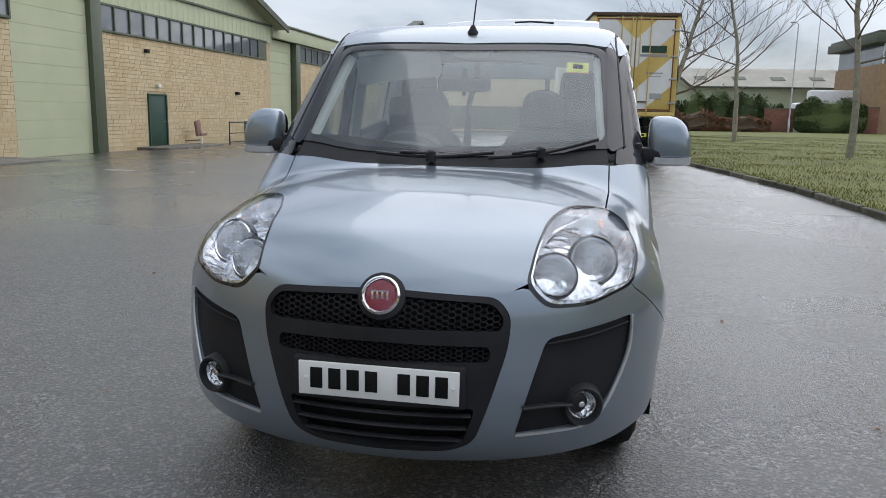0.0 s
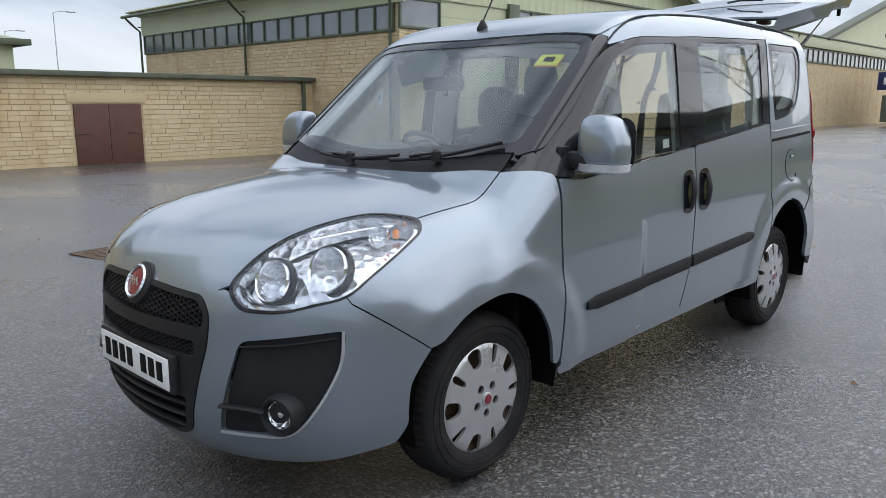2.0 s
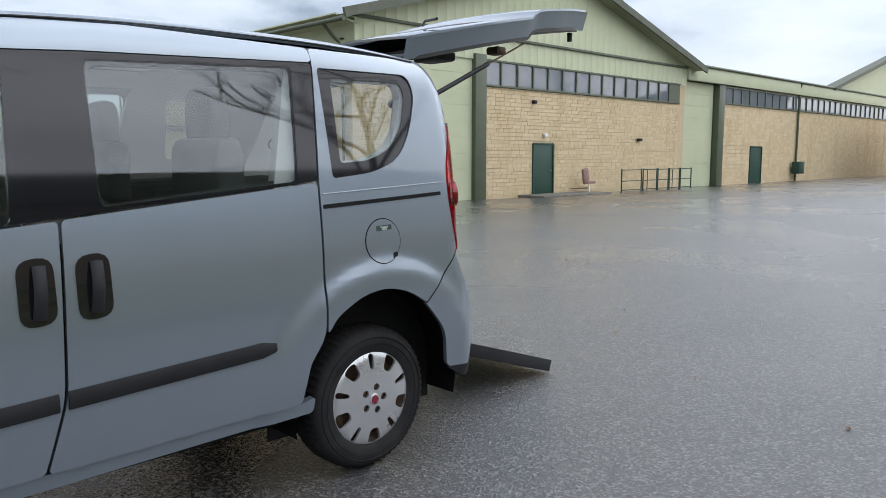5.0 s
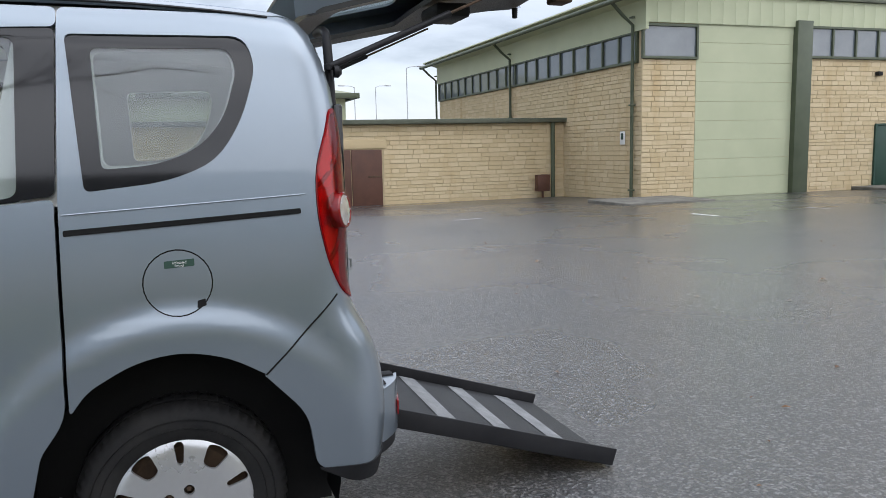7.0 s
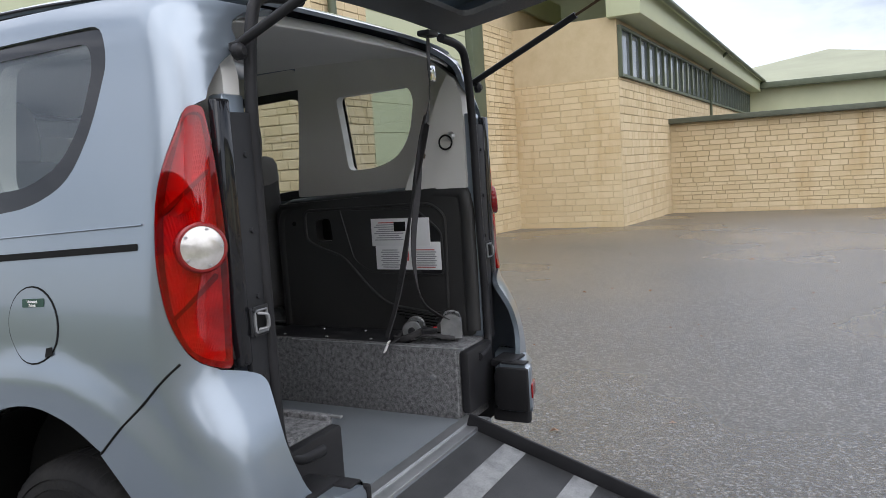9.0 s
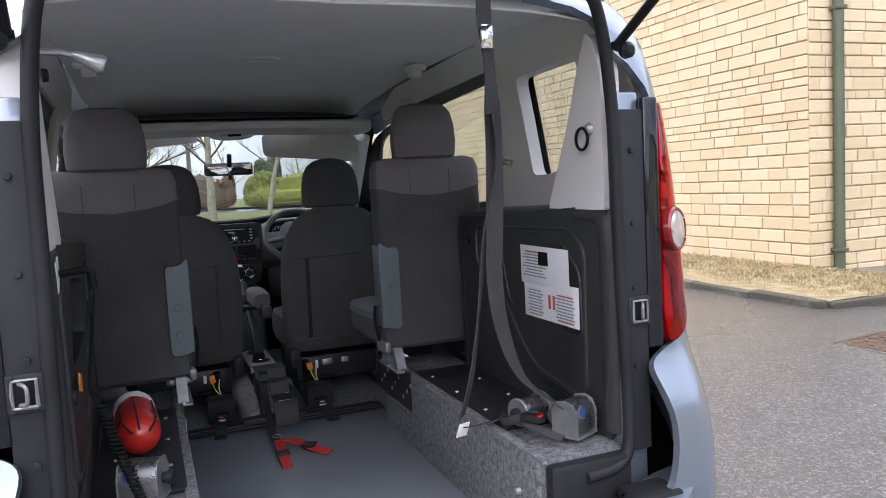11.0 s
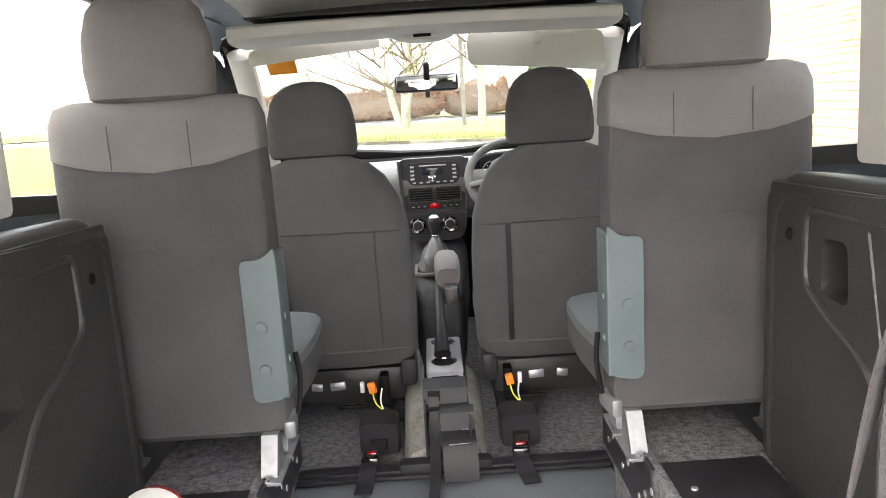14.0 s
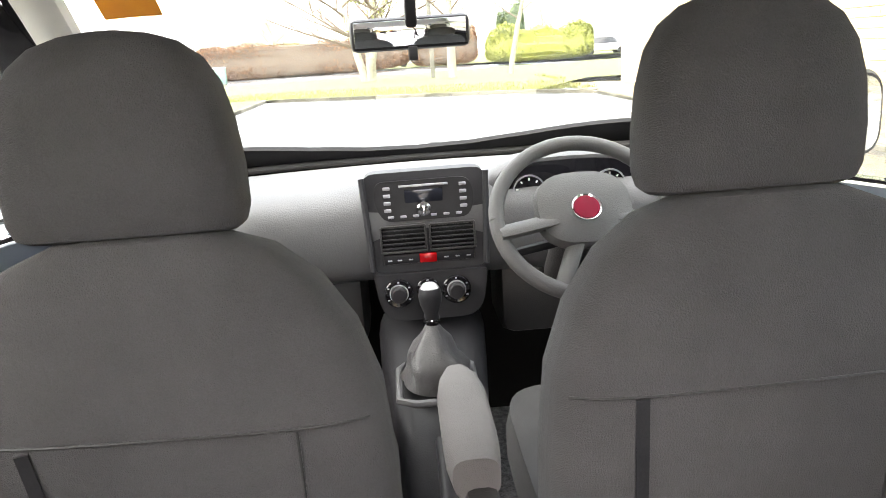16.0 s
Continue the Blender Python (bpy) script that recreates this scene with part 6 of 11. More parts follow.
def make_wheel(w):
    R = 0.317
    prof = [(0.200, -0.08), (0.215, -0.092), (0.250, -0.098), (0.285, -0.094), (0.305, -0.082), (0.315, -0.06), (0.317, 0.0), (0.315, 0.06), (0.305, 0.082), (0.285, 0.094), (0.250, 0.098), (0.215, 0.092), (0.200, 0.08)]
    bm = bmesh.new()
    lathe(bm, prof, None, 120)
    # tread grooves as notches across the shoulders
    for v in bm.verts:
        r = math.hypot(v.co.x, v.co.y)
        if r > 0.30:
            a = round(math.atan2(v.co.y, v.co.x) / (2 * math.pi / 120))
            if a % 2 and abs(v.co.z) > 0.05:
                k = (r - 0.011) / r
                v.co.x *= k
                v.co.y *= k
    for groove in (-0.035, 0.035):
        lathe(bm, [(0.3185, groove - 0.004), (0.3165, groove), (0.3185, groove + 0.004)], None, 48)
    part("tyre", bm, "tyre", w, "black tyre with treaded shoulders")
    for rr in (0.245, 0.272):
        bm = bmesh.new()
        lathe(bm, [(rr - 0.002, 0.0962), (rr, 0.1005), (rr + 0.002, 0.0962)], None, 60)
        part("sidewall_ring", bm, "tyre", w)
    # steel rim behind, wheel trim with ten slots
    part("rim", lathe(bmesh.new(), [(0.0, 0.02), (0.10, 0.025), (0.17, 0.045), (0.19, 0.03), (0.205, 0.06), (0.222, 0.07)], None, 40), "iron", w, "dark steel rim")
    def trim_h(r):
        return 0.088 + 0.018 * max(0.0, 1 - (r / 0.22) ** 2) - 0.02 * max(0.0, (r - 0.195) / 0.03)
    outer = [p[:2] for p in circ(0.226, (0, 0), 60)]
    holes = []
    for i in range(10):
        a = 2 * math.pi * (i + 0.5) / 10
        ca, sa = math.cos(a), math.sin(a)
        wide = 0.036 if i % 2 else 0.015
        pts = [(0.138, -wide * 0.62), (0.196, -wide), (0.204, 0), (0.196, wide), (0.138, wide * 0.62), (0.132, 0)]
        holes.append(rounded([(u * ca - v * sa, u * sa + v * ca) for u, v in pts], 0.012, 3))
    for i in range(5):
        a = 2 * math.pi * i / 5
        holes.append(rounded(circ(0.0165, (0.054 * math.cos(a), 0.054 * math.sin(a)), 10), 0.0))
    v, tri, _ = sheet2d(outer, holes, 0.022)
    n = len(v)
    top = [(a, b, trim_h(math.hypot(a, b))) for a, b in v]
    low = [(a, b, trim_h(math.hypot(a, b)) - 0.012) for a, b in v]
    me = bpy.data.meshes.new("wheel_trim")
    me.from_pydata([tuple(map(float, p)) for p in top + low], [], [tuple(map(int, t)) for t in tri] + [tuple(int(n + i) for i in t[::-1]) for t in tri] + rim_of(tri, n))
    bm = bmesh.new()
    bm.from_mesh(me)
    trim = part("wheel_trim", bm, "silver", w, "silver ten-spoke wheel trim")
    part("trim_edge", lathe(bmesh.new(), [(0.218, 0.076), (0.227, 0.084), (0.232, 0.078), (0.230, 0.06)], None, 48), "silver", trim)
    part("hub_cap", lathe(bmesh.new(), [(0.026, 0.10), (0.026, 0.108), (0.022, 0.111), (0, 0.112)], None, 24), "silver", trim)
    part("hub_disc", lathe(bmesh.new(), [(0.019, 0.1105), (0.018, 0.1135), (0, 0.1140)], None, 20), "badge_red", trim, "plain dark red hub disc")
    for i in range(5):
        a = 2 * math.pi * i / 5
        part("wheel_bolt", lathe(bmesh.new(), [(0.009, 0.07), (0.009, 0.092), (0, 0.094)], Matrix.Translation((0.054 * math.cos(a), 0.054 * math.sin(a), 0)), 6), "iron", trim)


w0 = wheel_at(0.757, 0.0, 1)
make_wheel(w0)
for x, y, s in ((0.757, 2.765, 1), (-0.757, 0.0, -1), (-0.757, 2.765, -1)):
    c = copy_thing(w0, Matrix.Translation((x, y, 0.317)) @ Euler((0, radians(90 * s), radians(0))).to_matrix().to_4x4())
    for ch in c.children:
        ch.rotation_euler = (0, 0, radians(20 if y > 1 else 0))

# wheel-arch liners, underbody and lamps' dark backs
for s in (1, -1):
    for y, r, x_in in ((0.0, 0.40, 0.50), (2.79, 0.452, 0.692)):
        bm = bmesh.new()
        rings = []
        for i in range(21):
            a = math.pi * (i / 20 * 1.16 - 0.08)
            rings.append([bm.verts.new((s * xx, y + r * math.cos(a), 0.36 + r * math.sin(a) * 0.98)) for xx in (0.886, x_in)])
        for p, q in zip(rings, rings[1:]):
            bm.faces.new((p[0], p[1], q[1], q[0]))
        bmesh.ops.solidify(bm, geom=bm.faces[:], thickness=0.008)
        part("arch_liner", bm, "near_black", van, "dark wheel-arch liner")
        part("arch_back", boxes(((0.012, 2 * r, 0.62 if y > 1 else 0.64), (s * (x_in - 0.008), y, 0.50 if y > 1 else 0.60))), "near_black", van)
part("underbody", boxes(((1.50, 3.0, 0.06), (0, 1.45, 0.30), 0.02)), "near_black", van, "dark underbody")
part("engine_bay", boxes(((1.10, 0.75, 0.5), (0, -0.22, 0.58), 0.05)), "near_black", van)
part("tow_hook", boxes(((0.07, 0.10, 0.12), (0.56, 3.30, 0.29), 0.01)), "iron", van)

# wipers, aerial, mirrors
for pts, piv in (([(-0.30, 0.16, 1.155), (-0.05, 0.13, 1.15), (0.22, 0.17, 1.16)], (0.0, 0.10, 1.135)), ([(0.20, 0.14, 1.15), (0.42, 0.19, 1.165), (0.66, 0.32, 1.20)], (0.42, 0.14, 1.14))):
    base = Vector(piv)
    line = [on_skin(p[0], p[1], 1.1, "top", 0.022)[0] for p in pts]
    wp = part("wiper", tube(bmesh.new(), spline(line, 6), 0.010, 8, 0.8), "satin", van, "black windscreen wiper")
    part("wiper_arm", tube(bmesh.new(), [line[1] + Vector((0, -0.012, 0.014)), line[1].lerp(line[0], 0.25) + Vector((0, -0.010, 0.014)), line[1].lerp(line[0], 0.55) + Vector((0, 0, 0.010))], 0.011, 8, 0.6), "satin", wp)
    part("wiper_hub", lathe(bmesh.new(), [(0.022, -0.02), (0.022, 0.02), (0.012, 0.03), (0, 0.03)], Matrix.Translation(line[1] + Vector((0, 0, 0.0))), 14), "satin", wp)
ap, _ = on_skin(0.0, 0.955, 1.7, "top")
aer = part("aerial_base", lathe(bmesh.new(), [(0.03, -0.01), (0.028, 0.006), (0.016, 0.028), (0.009, 0.04), (0, 0.04)], Matrix.Translation(ap), 18), "satin", van, "black aerial foot")
part("aerial_mast", tube(bmesh.new(), [ap + Vector((0, 0, 0.03)), ap + Vector((0, 0.16, 0.28)), ap + Vector((0, 0.22, 0.40))], 0.004, 6), "satin", aer)
for s in (1, -1):
    bm = bmesh.new()
    rings = []
    for h, a, b, dx, dy in ((1.150, 0.078, 0.050, 0.004, 0), (1.158, 0.092, 0.066, 0.004, 0), (1.19, 0.095, 0.074, 0.003, 0), (1.25, 0.092, 0.076, -0.002, 0.004), (1.295, 0.082, 0.070, -0.010, 0.008), (1.322, 0.068, 0.058, -0.018, 0.012), (1.336, 0.048, 0.040, -0.024, 0.014), (1.341, 0.022, 0.018, -0.026, 0.014)):
        rings.append(((s * (0.985 + dx), 0.535 + dy, h), (1, 0.0, 0), (0, 1, 0), a, b, 3.8))
    loft(bm, rings, 32)
    mir = part("door_mirror", bm, "paint", van, "painted door mirror housing")
    bm = bmesh.new()
    loft(bm, [((s * 0.985, 0.525, 1.118), (1, 0, 0), (0, 1, 0), 0.075, 0.05, 3.5), ((s * 0.988, 0.53, 1.126), (1, 0, 0), (0, 1, 0), 0.096, 0.066, 3.8), ((s * 0.988, 0.532, 1.156), (1, 0, 0), (0, 1, 0), 0.101, 0.073, 3.8)], 32)
    part("indicator_strip", bm, surface("clear_strip", (0.62, 0.63, 0.64), (0.74, 0.75, 0.76), rough=0.15, metal=0.4, scale=30, coat=1), mir, "clear indicator strip")
    part("mirror_arm", boxes(((0.14, 0.07, 0.07), (s * 0.885, 0.50, 1.165), 0.02), ((0.03, 0.12, 0.10), (s * 0.845, 0.49, 1.17), 0.012)), "satin", mir, "black mirror arm")
    bm = bmesh.new()
    loft(bm, [((s * 0.985, 0.602, 1.225), (1, 0, 0), (0, 0, 1), 0.096, 0.105, 4), ((s * 0.985, 0.622, 1.225), (1, 0, 0), (0, 0, 1), 0.088, 0.096, 4)], 28)
    part("mirror_bezel", bm, "satin", mir)
    bm = bmesh.new()
    loft(bm, [((s * 0.985, 0.6205, 1.225), (1, 0, 0), (0, 0, 1), 0.082, 0.090, 4), ((s * 0.985, 0.6245, 1.225), (1, 0, 0), (0, 0, 1), 0.082, 0.090, 4)], 28)
    part("mirror_pane", bm, "mirror", mir, "mirror glass")
# stickers in the screen and the front window
panel("screen_sticker", [(0.50, 0.78), (0.605, 0.80), (0.605, 0.74), (0.50, 0.72)], "top", "sticker", screen, inset=0.010, thick=0.001, res=0.04, r=0.003, label="yellow roadside-cover sticker with plain dark bar")
# daylight coming through the sticker is put into this strong orange
panel("sticker_back", [(0.499, 0.781), (0.606, 0.801), (0.606, 0.739), (0.499, 0.719)], "top", "sticker_back", screen, inset=0.0135, thick=0.001, res=0.04, r=0.003, label="orange back of the sticker, light through it put into its colour")
panel("sticker_bar", [(0.53, 0.770), (0.578, 0.778), (0.578, 0.752), (0.53, 0.744)], "top", "near_black", screen, inset=0.0075, thick=0.0008, res=0.04, r=0.002)
panel("window_label", [(1.225, 1.178), (1.285, 1.183), (1.288, 1.223), (1.228, 1.218)], "side", "paper", surrounds[0], inset=0.014, thick=0.001, res=0.05, r=0.003, label="small pale green window label")


# ---- tailgate, struts, ramp ----
def tailgate_part():
    hx, hy, hz = 0.0, 3.20, 1.945
    rise = 0.138
    T = Matrix.Translation((hx, hy, hz)) @ Euler((rise, 0, 0)).to_matrix().to_4x4()
    # local: y along the door away from the hinge, z out of its outer face
    L = 1.40
    wid = lambda t: 0.60 + 0.09 * math.sin(min(1, t / 0.45) * math.pi / 2) - 0.03 * max(0, t - 0.8) / 0.2
    out = lambda x, t: 0.015 + 0.075 * math.sin(min(1.0, t * 1.25) * math.pi / 2) - 0.03 * (x / 0.7) ** 2 - 0.10 * max(0, t - 0.86) ** 1.3 / 0.14 ** 0.3 + (0.035 if t > 0.60 else 0.0) * min(1, max(0, (t - 0.60) / 0.04))
    ts = np.linspace(0, 1, 36)

    def sheet(zoff, t0, t1, shrink_, hole=None, name="x", mat="paint", label="", parent=None, thick=0.012):
        loop = [(-1, t0), (1, t0), (1, t1), (-1, t1)]
        v, tri, _ = sheet2d(rounded([(a * 0.6, b * L, 0.05) for a, b in loop], 0.05), [rounded(hole, 0.05)] if hole else [], 0.04)
        pts = []
        for a, b in v:
            t = b / L
            x = a / 0.6 * (wid(t) - shrink_)
            z = out(x, t) + zoff
            pts.append((x, b, z))
        n = len(v)
        me = bpy.data.meshes.new(name)
        me.from_pydata([tuple(T @ Vector(p)) for p in pts] + [tuple(T @ Vector((p[0], p[1], p[2] - thick))) for p in pts], [], [tuple(map(int, t)) for t in tri] + [tuple(int(n + i) for i in t[::-1]) for t in tri] + rim_of(tri, n))
        bm = bmesh.new()
        bm.from_mesh(me)
        return part(name, bm, mat, parent, label)
    WIN = [(-0.48, 0.16), (0.48, 0.16), (0.46, 0.66), (-0.46, 0.66)]
    gate = sheet(0.0, 0.0, 1.0, 0.0, WIN, "tailgate", "paint", "painted tailgate, raised open", van)
    sheet(-0.10, 0.03, 0.97, 0.045, [(-0.47, 0.17), (0.47, 0.17), (0.45, 0.65), (-0.45, 0.65)], "tailgate_lining", "trim_black", "black inner lining of the tailgate", gate, 0.02)
    g = sheet(-0.004, 0.10, 0.49, 0.10, None, "tailgate_window", "dark_glass", "tinted tailgate window", gate, 0.004)
    g.visible_shadow = False
    # the closed edge between skin and lining
    for s in (1, -1):
        bm = bmesh.new()
        ring = []
        for t in ts:
            x = s * (wid(t) - 0.004)
            z = out(x, t)
            ring.append((bm.verts.new(T @ Vector((x, t * L, z - 0.006))), bm.verts.new(T @ Vector((s * (wid(t) - 0.05), t * L, z - 0.11)))))
        for a, b in zip(ring, ring[1:]):
            bm.faces.new((a[0], b[0], b[1], a[1]) if s > 0 else (a[1], b[1], b[0], a[0]))
        part("tailgate_edge", bm, "paint", gate, "painted tailgate edge")
    bm = bmesh.new()
    xs = np.linspace(-0.62, 0.62, 20)
    row = [(bm.verts.new(T @ Vector((x, L - 0.005, out(x, 1.0) - 0.004))), bm.verts.new(T @ Vector((x * 0.95, L - 0.04, out(x, 1.0) - 0.11)))) for x in xs]
    for a, b in zip(row, row[1:]):
        bm.faces.new((a[0], b[0], b[1], a[1]))
    part("tailgate_lip", bm, "satin", gate)
    part("tailgate_latch", boxes(((0.10, 0.09, 0.05), tuple(T @ Vector((0, 1.30, -0.08))), 0.012)), "iron", gate)
    for s in (1, -1):
        part("buffer", lathe(bmesh.new(), [(0.016, 0.0), (0.014, -0.05), (0, -0.052)], Matrix.Translation(T @ Vector((s * 0.56, 1.34, -0.03))), 10), "black", gate)
        a, b = Vector((s * 0.655, 3.30, 1.655)), T @ Vector((s * 0.60, 0.86, -0.075))
        st = part("gas_strut", tube(bmesh.new(), [a, a + (b - a) * 0.58], 0.012, 10), "satin", gate, "black gas strut")
        part("strut_rod", tube(bmesh.new(), [a + (b - a) * 0.58, b], 0.005, 8), "iron", st)
        part("strut_ball", lathe(bmesh.new(), [(0, -0.015), (0.015, -0.008), (0.015, 0.008), (0, 0.015)], Matrix.Translation(a), 10), "satin", st)
    # rear wiper hanging from the door
    p0 = T @ Vector((0.05, 0.78, 0.02))
    part("rear_wiper", tube(bmesh.new(), [T @ Vector((-0.05, 0.72, 0.10)), T @ Vector((0.10, 0.60, 0.11)), T @ Vector((0.30, 0.50, 0.10))], 0.008, 8), "satin", gate)
    part("inner_wiper_box", boxes(((0.22, 0.16, 0.06), tuple(T @ Vector((0, 0.74, -0.09))), 0.02)), "black", gate)
    return gate


tailgate_part()

RX0, RX1 = -0.315, 0.475


def ramp_part():
    p, q = Vector((0, 3.36, 0.392)), Vector((0, 4.50, 0.022))
    d = (q - p).normalized()
    up = Vector((0, -d.z, d.y))
    ang = math.degrees(math.atan2(d.z, d.y))
    L = (q - p).length
    mid = (p + q) / 2
    xm, w = (RX0 + RX1) / 2, RX1 - RX0
    r = part("ramp", boxes(((w, L, 0.022), (xm, mid.y, mid.z), 0.004, (ang, 0, 0))), "ramp_black", van, "lowered dark ramp with pale grip strips")
    for s, x in ((1, RX1), (-1, RX0)):
        c = mid + up * 0.022
        part("ramp_flange", boxes(((0.014, L, 0.075), (x, c.y, c.z), 0.004, (ang, 0, 0))), "satin", r, "black upturned ramp edge")
    for i in range(4):
        c = p + d * (0.20 + 0.265 * i) + up * 0.0135
        part("grip_strip", boxes(((w - 0.03, 0.085, 0.004), (xm, c.y, c.z), 0.001, (ang, 0, 0))), "grip", r, "pale worn grip strip")
    c = p + d * 0.10 - up * 0.02
    part("ramp_catch", boxes(((0.02, 0.05, 0.10), (RX1 + 0.02, c.y, c.z), 0.004)), "steel", r)
    part("ramp_hinge", tube(bmesh.new(), [(RX0, 3.36, 0.398), (RX1, 3.36, 0.398)], 0.012, 8), "steel", r)
    return r


ramp_part()

# ---- the load space ----
FZ = 0.395
cab = van
part("vinyl_floor", boxes(((0.86, 1.62, 0.02), (0.0, 2.60, FZ - 0.01), 0.002)), "floor_vinyl", van, "blue-grey vinyl floor")
part("front_carpet", boxes(((1.50, 1.95, 0.02), (0, 0.85, 0.375), 0.0)), "carpet", van, "charcoal carpet under the front seats")
part("floor_step", boxes(((0.86, 0.05, 0.035), (0, 1.79, FZ + 0.005), 0.006), ((0.86, 0.02, 0.012), (0, 1.83, FZ + 0.012), 0.003)), "satin", van, "black aluminium edge strip")
for s in (1, -1):
    bx = part("side_box", boxes(((0.25, 1.26, 0.30), (s * 0.525, 2.67, 0.505), 0.004), ((0.03, 1.25, 0.30), (s * 0.40, 2.67, 0.52), 0.008)), "carpet", van, "charcoal carpeted wheel box")
    part("box_edge", boxes(((0.012, 0.80, 0.006), (s * 0.392, 2.93, 0.664), 0.001)), "steel", bx, "worn metal edge strip")
    part("box_lid", boxes(((0.21, 0.72, 0.012), (s * 0.51, 2.70, 0.664), 0.003)), "satin", bx, "black plate on the box")
    for i in range(5):
        part("lid_screw", lathe(bmesh.new(), [(0.007, 0), (0.006, 0.003), (0, 0.004)], Matrix.Translation((s * (0.44 + 0.13 * (i % 2)), 2.45 + 0.11 * i, 0.670)), 8), "steel", bx)
    part("seat_foot_plate", boxes(((0.012, 0.42, 0.14), (s * 0.387, 2.16, 0.60), 0.003, (0, 0, 0))), "satin", bx, "black drilled steel plate")
    for i in range(9):
        part("plate_hole", lathe(bmesh.new(), [(0.008, 0), (0.008, 0.002), (0, 0.002)], Matrix.Translation((s * 0.3805, 2.02 + 0.045 * i, 0.57 + 0.03 * (i % 3))) @ Euler((0, radians(-90 * s), 0)).to_matrix().to_4x4(), 8), "steel", bx)
    # lower side trim with pocket and vent slats
    bulge = [(2.30, 0.66), (2.30, 1.20, 0.03), (2.60, 1.225, 0.05), (3.20, 1.265, 0.03), (3.27, 1.26, 0.02), (3.27, 0.66)]
    tr = slab("side_trim", rounded(bulge, 0.02), lambda u, v, w, s=s: (s * (0.632 + w - 0.012 * math.sin((u - 2.3) * 3)), u, v), 0.05, "trim_black", van, label="moulded black side trim panel", holes=[rounded([(2.68, 1.00), (2.70, 1.15), (2.95, 1.17), (3.04, 0.985)] if s > 0 else [(2.52, 1.05), (2.52, 1.145), (2.60, 1.15), (2.61, 1.05)], 0.02)])
    slab("trim_pocket", rounded([(2.45, 0.94), (2.45, 1.17), (3.08, 1.19), (3.08, 0.94)], 0.02), lambda u, v, w, s=s: (s * (0.70 + w), u, v), 0.01, "near_black", tr)
    part("trim_roll", tube(bmesh.new(), spline([(s * 0.664, 2.325, 0.67), (s * 0.664, 2.322, 0.95), (s * 0.664, 2.325, 1.12), (s * 0.664, 2.36, 1.190), (s * 0.664, 2.45, 1.205), (s * 0.664, 2.85, 1.222), (s * 0.660, 3.20, 1.238), (s * 0.655, 3.252, 1.20), (s * 0.655, 3.258, 1.05), (s * 0.655, 3.258, 0.68)], 6), 0.038, 14), "trim_black", tr, "rounded edge of the side trim")
    ledge = part("trim_ledge", boxes(((0.17, 0.95, 0.03), (s * 0.71, 2.79, 1.225), 0.012, (2.4, 0, 0))), "trim_black", tr)
    part("ledge_tray", lathe(bmesh.new(), [(1.0, 0.0), (0.93, 0.004), (0.86, 0.002), (0, 0.0015)], Matrix.Translation((s * 0.70, 2.70, 1.2385)) @ Euler((radians(2.4), 0, 0)).to_matrix().to_4x4() @ Matrix.Diagonal((0.042, 0.13, 1, 1)), 28), "satin", ledge)
    trim_x = lambda u, out=0.0, s=s: s * (0.632 - 0.012 * math.sin((u - 2.3) * 3) - out)
    fold = rounded([(2.465, 1.185), (2.465, 1.055, 0.03), (2.55, 1.015, 0.04), (2.655, 0.985, 0.04), (2.80, 0.835, 0.05), (2.88, 0.775, 0.05), (3.10, 0.745, 0.03), (3.155, 0.755, 0.03), (3.165, 1.15, 0.03), (3.10, 1.20, 0.04)], 0.03)
    fold_line = [(trim_x(u), u, v) for u, v in fold]
    part("trim_bead", tube(bmesh.new(), fold_line + [fold_line[0]], 0.007, 8), "trim_black", tr, "moulded fold of the trim")
    if s < 0:
        card = rounded([(2.655, 1.185, 0.01), (3.03, 1.180, 0.03), (3.145, 1.085, 0.03), (3.150, 0.905, 0.03), (2.80, 0.915, 0.03), (2.715, 0.965, 0.03)], 0.02)
        slab("trim_recess", card, lambda u, v, w, s=s: (s * (0.6225 + w), u, v), 0.006, "satin", tr, label="black recess behind the sheets")
        edge_line = [(s * 0.622, u, v) for u, v in card]
        part("recess_edge", tube(bmesh.new(), edge_line + [edge_line[0]], 0.0045, 6), "trim_black", tr)
    for i in range(7):
        u0 = 2.895 + 0.026 * i
        z0 = 0.748 - 0.014 * i
        part("vent_slot", boxes(((0.010, 3.20 - u0, 0.006), (trim_x(3.1, 0.0), (u0 + 3.20) / 2, z0 - 0.012), 0.002, (-6, 0, 0))), "near_black", tr)
        part("vent_slat", boxes(((0.016, 3.205 - u0, 0.006), (trim_x(3.1, 0.003), (u0 + 3.205) / 2, z0 - 0.005), 0.002, (-6, 0, 0))), "trim_black", tr)
    part("trim_clip", lathe(bmesh.new(), [(0.011, 0), (0.010, 0.003), (0.004, 0.004), (0, 0.003)], Matrix.Translation((trim_x(2.40), 2.40, 1.13)) @ Euler((0, radians(-90 * s), 0)).to_matrix().to_4x4(), 14), "near_black", tr)
    # pale upper trims with the window openings
    both_ = (s < 0)
    skin_x = lambda u, v, w, s=s, deep=0.075: (s * (float(curve(np.array(v), SIDE_Z, SIDE_X)) - 0.02 * max(0.0, (u - 2.7) / 0.7) ** 2 - deep + w - 0.05 * max(0.0, (v - 1.66) / 0.14) ** 2), u, v)
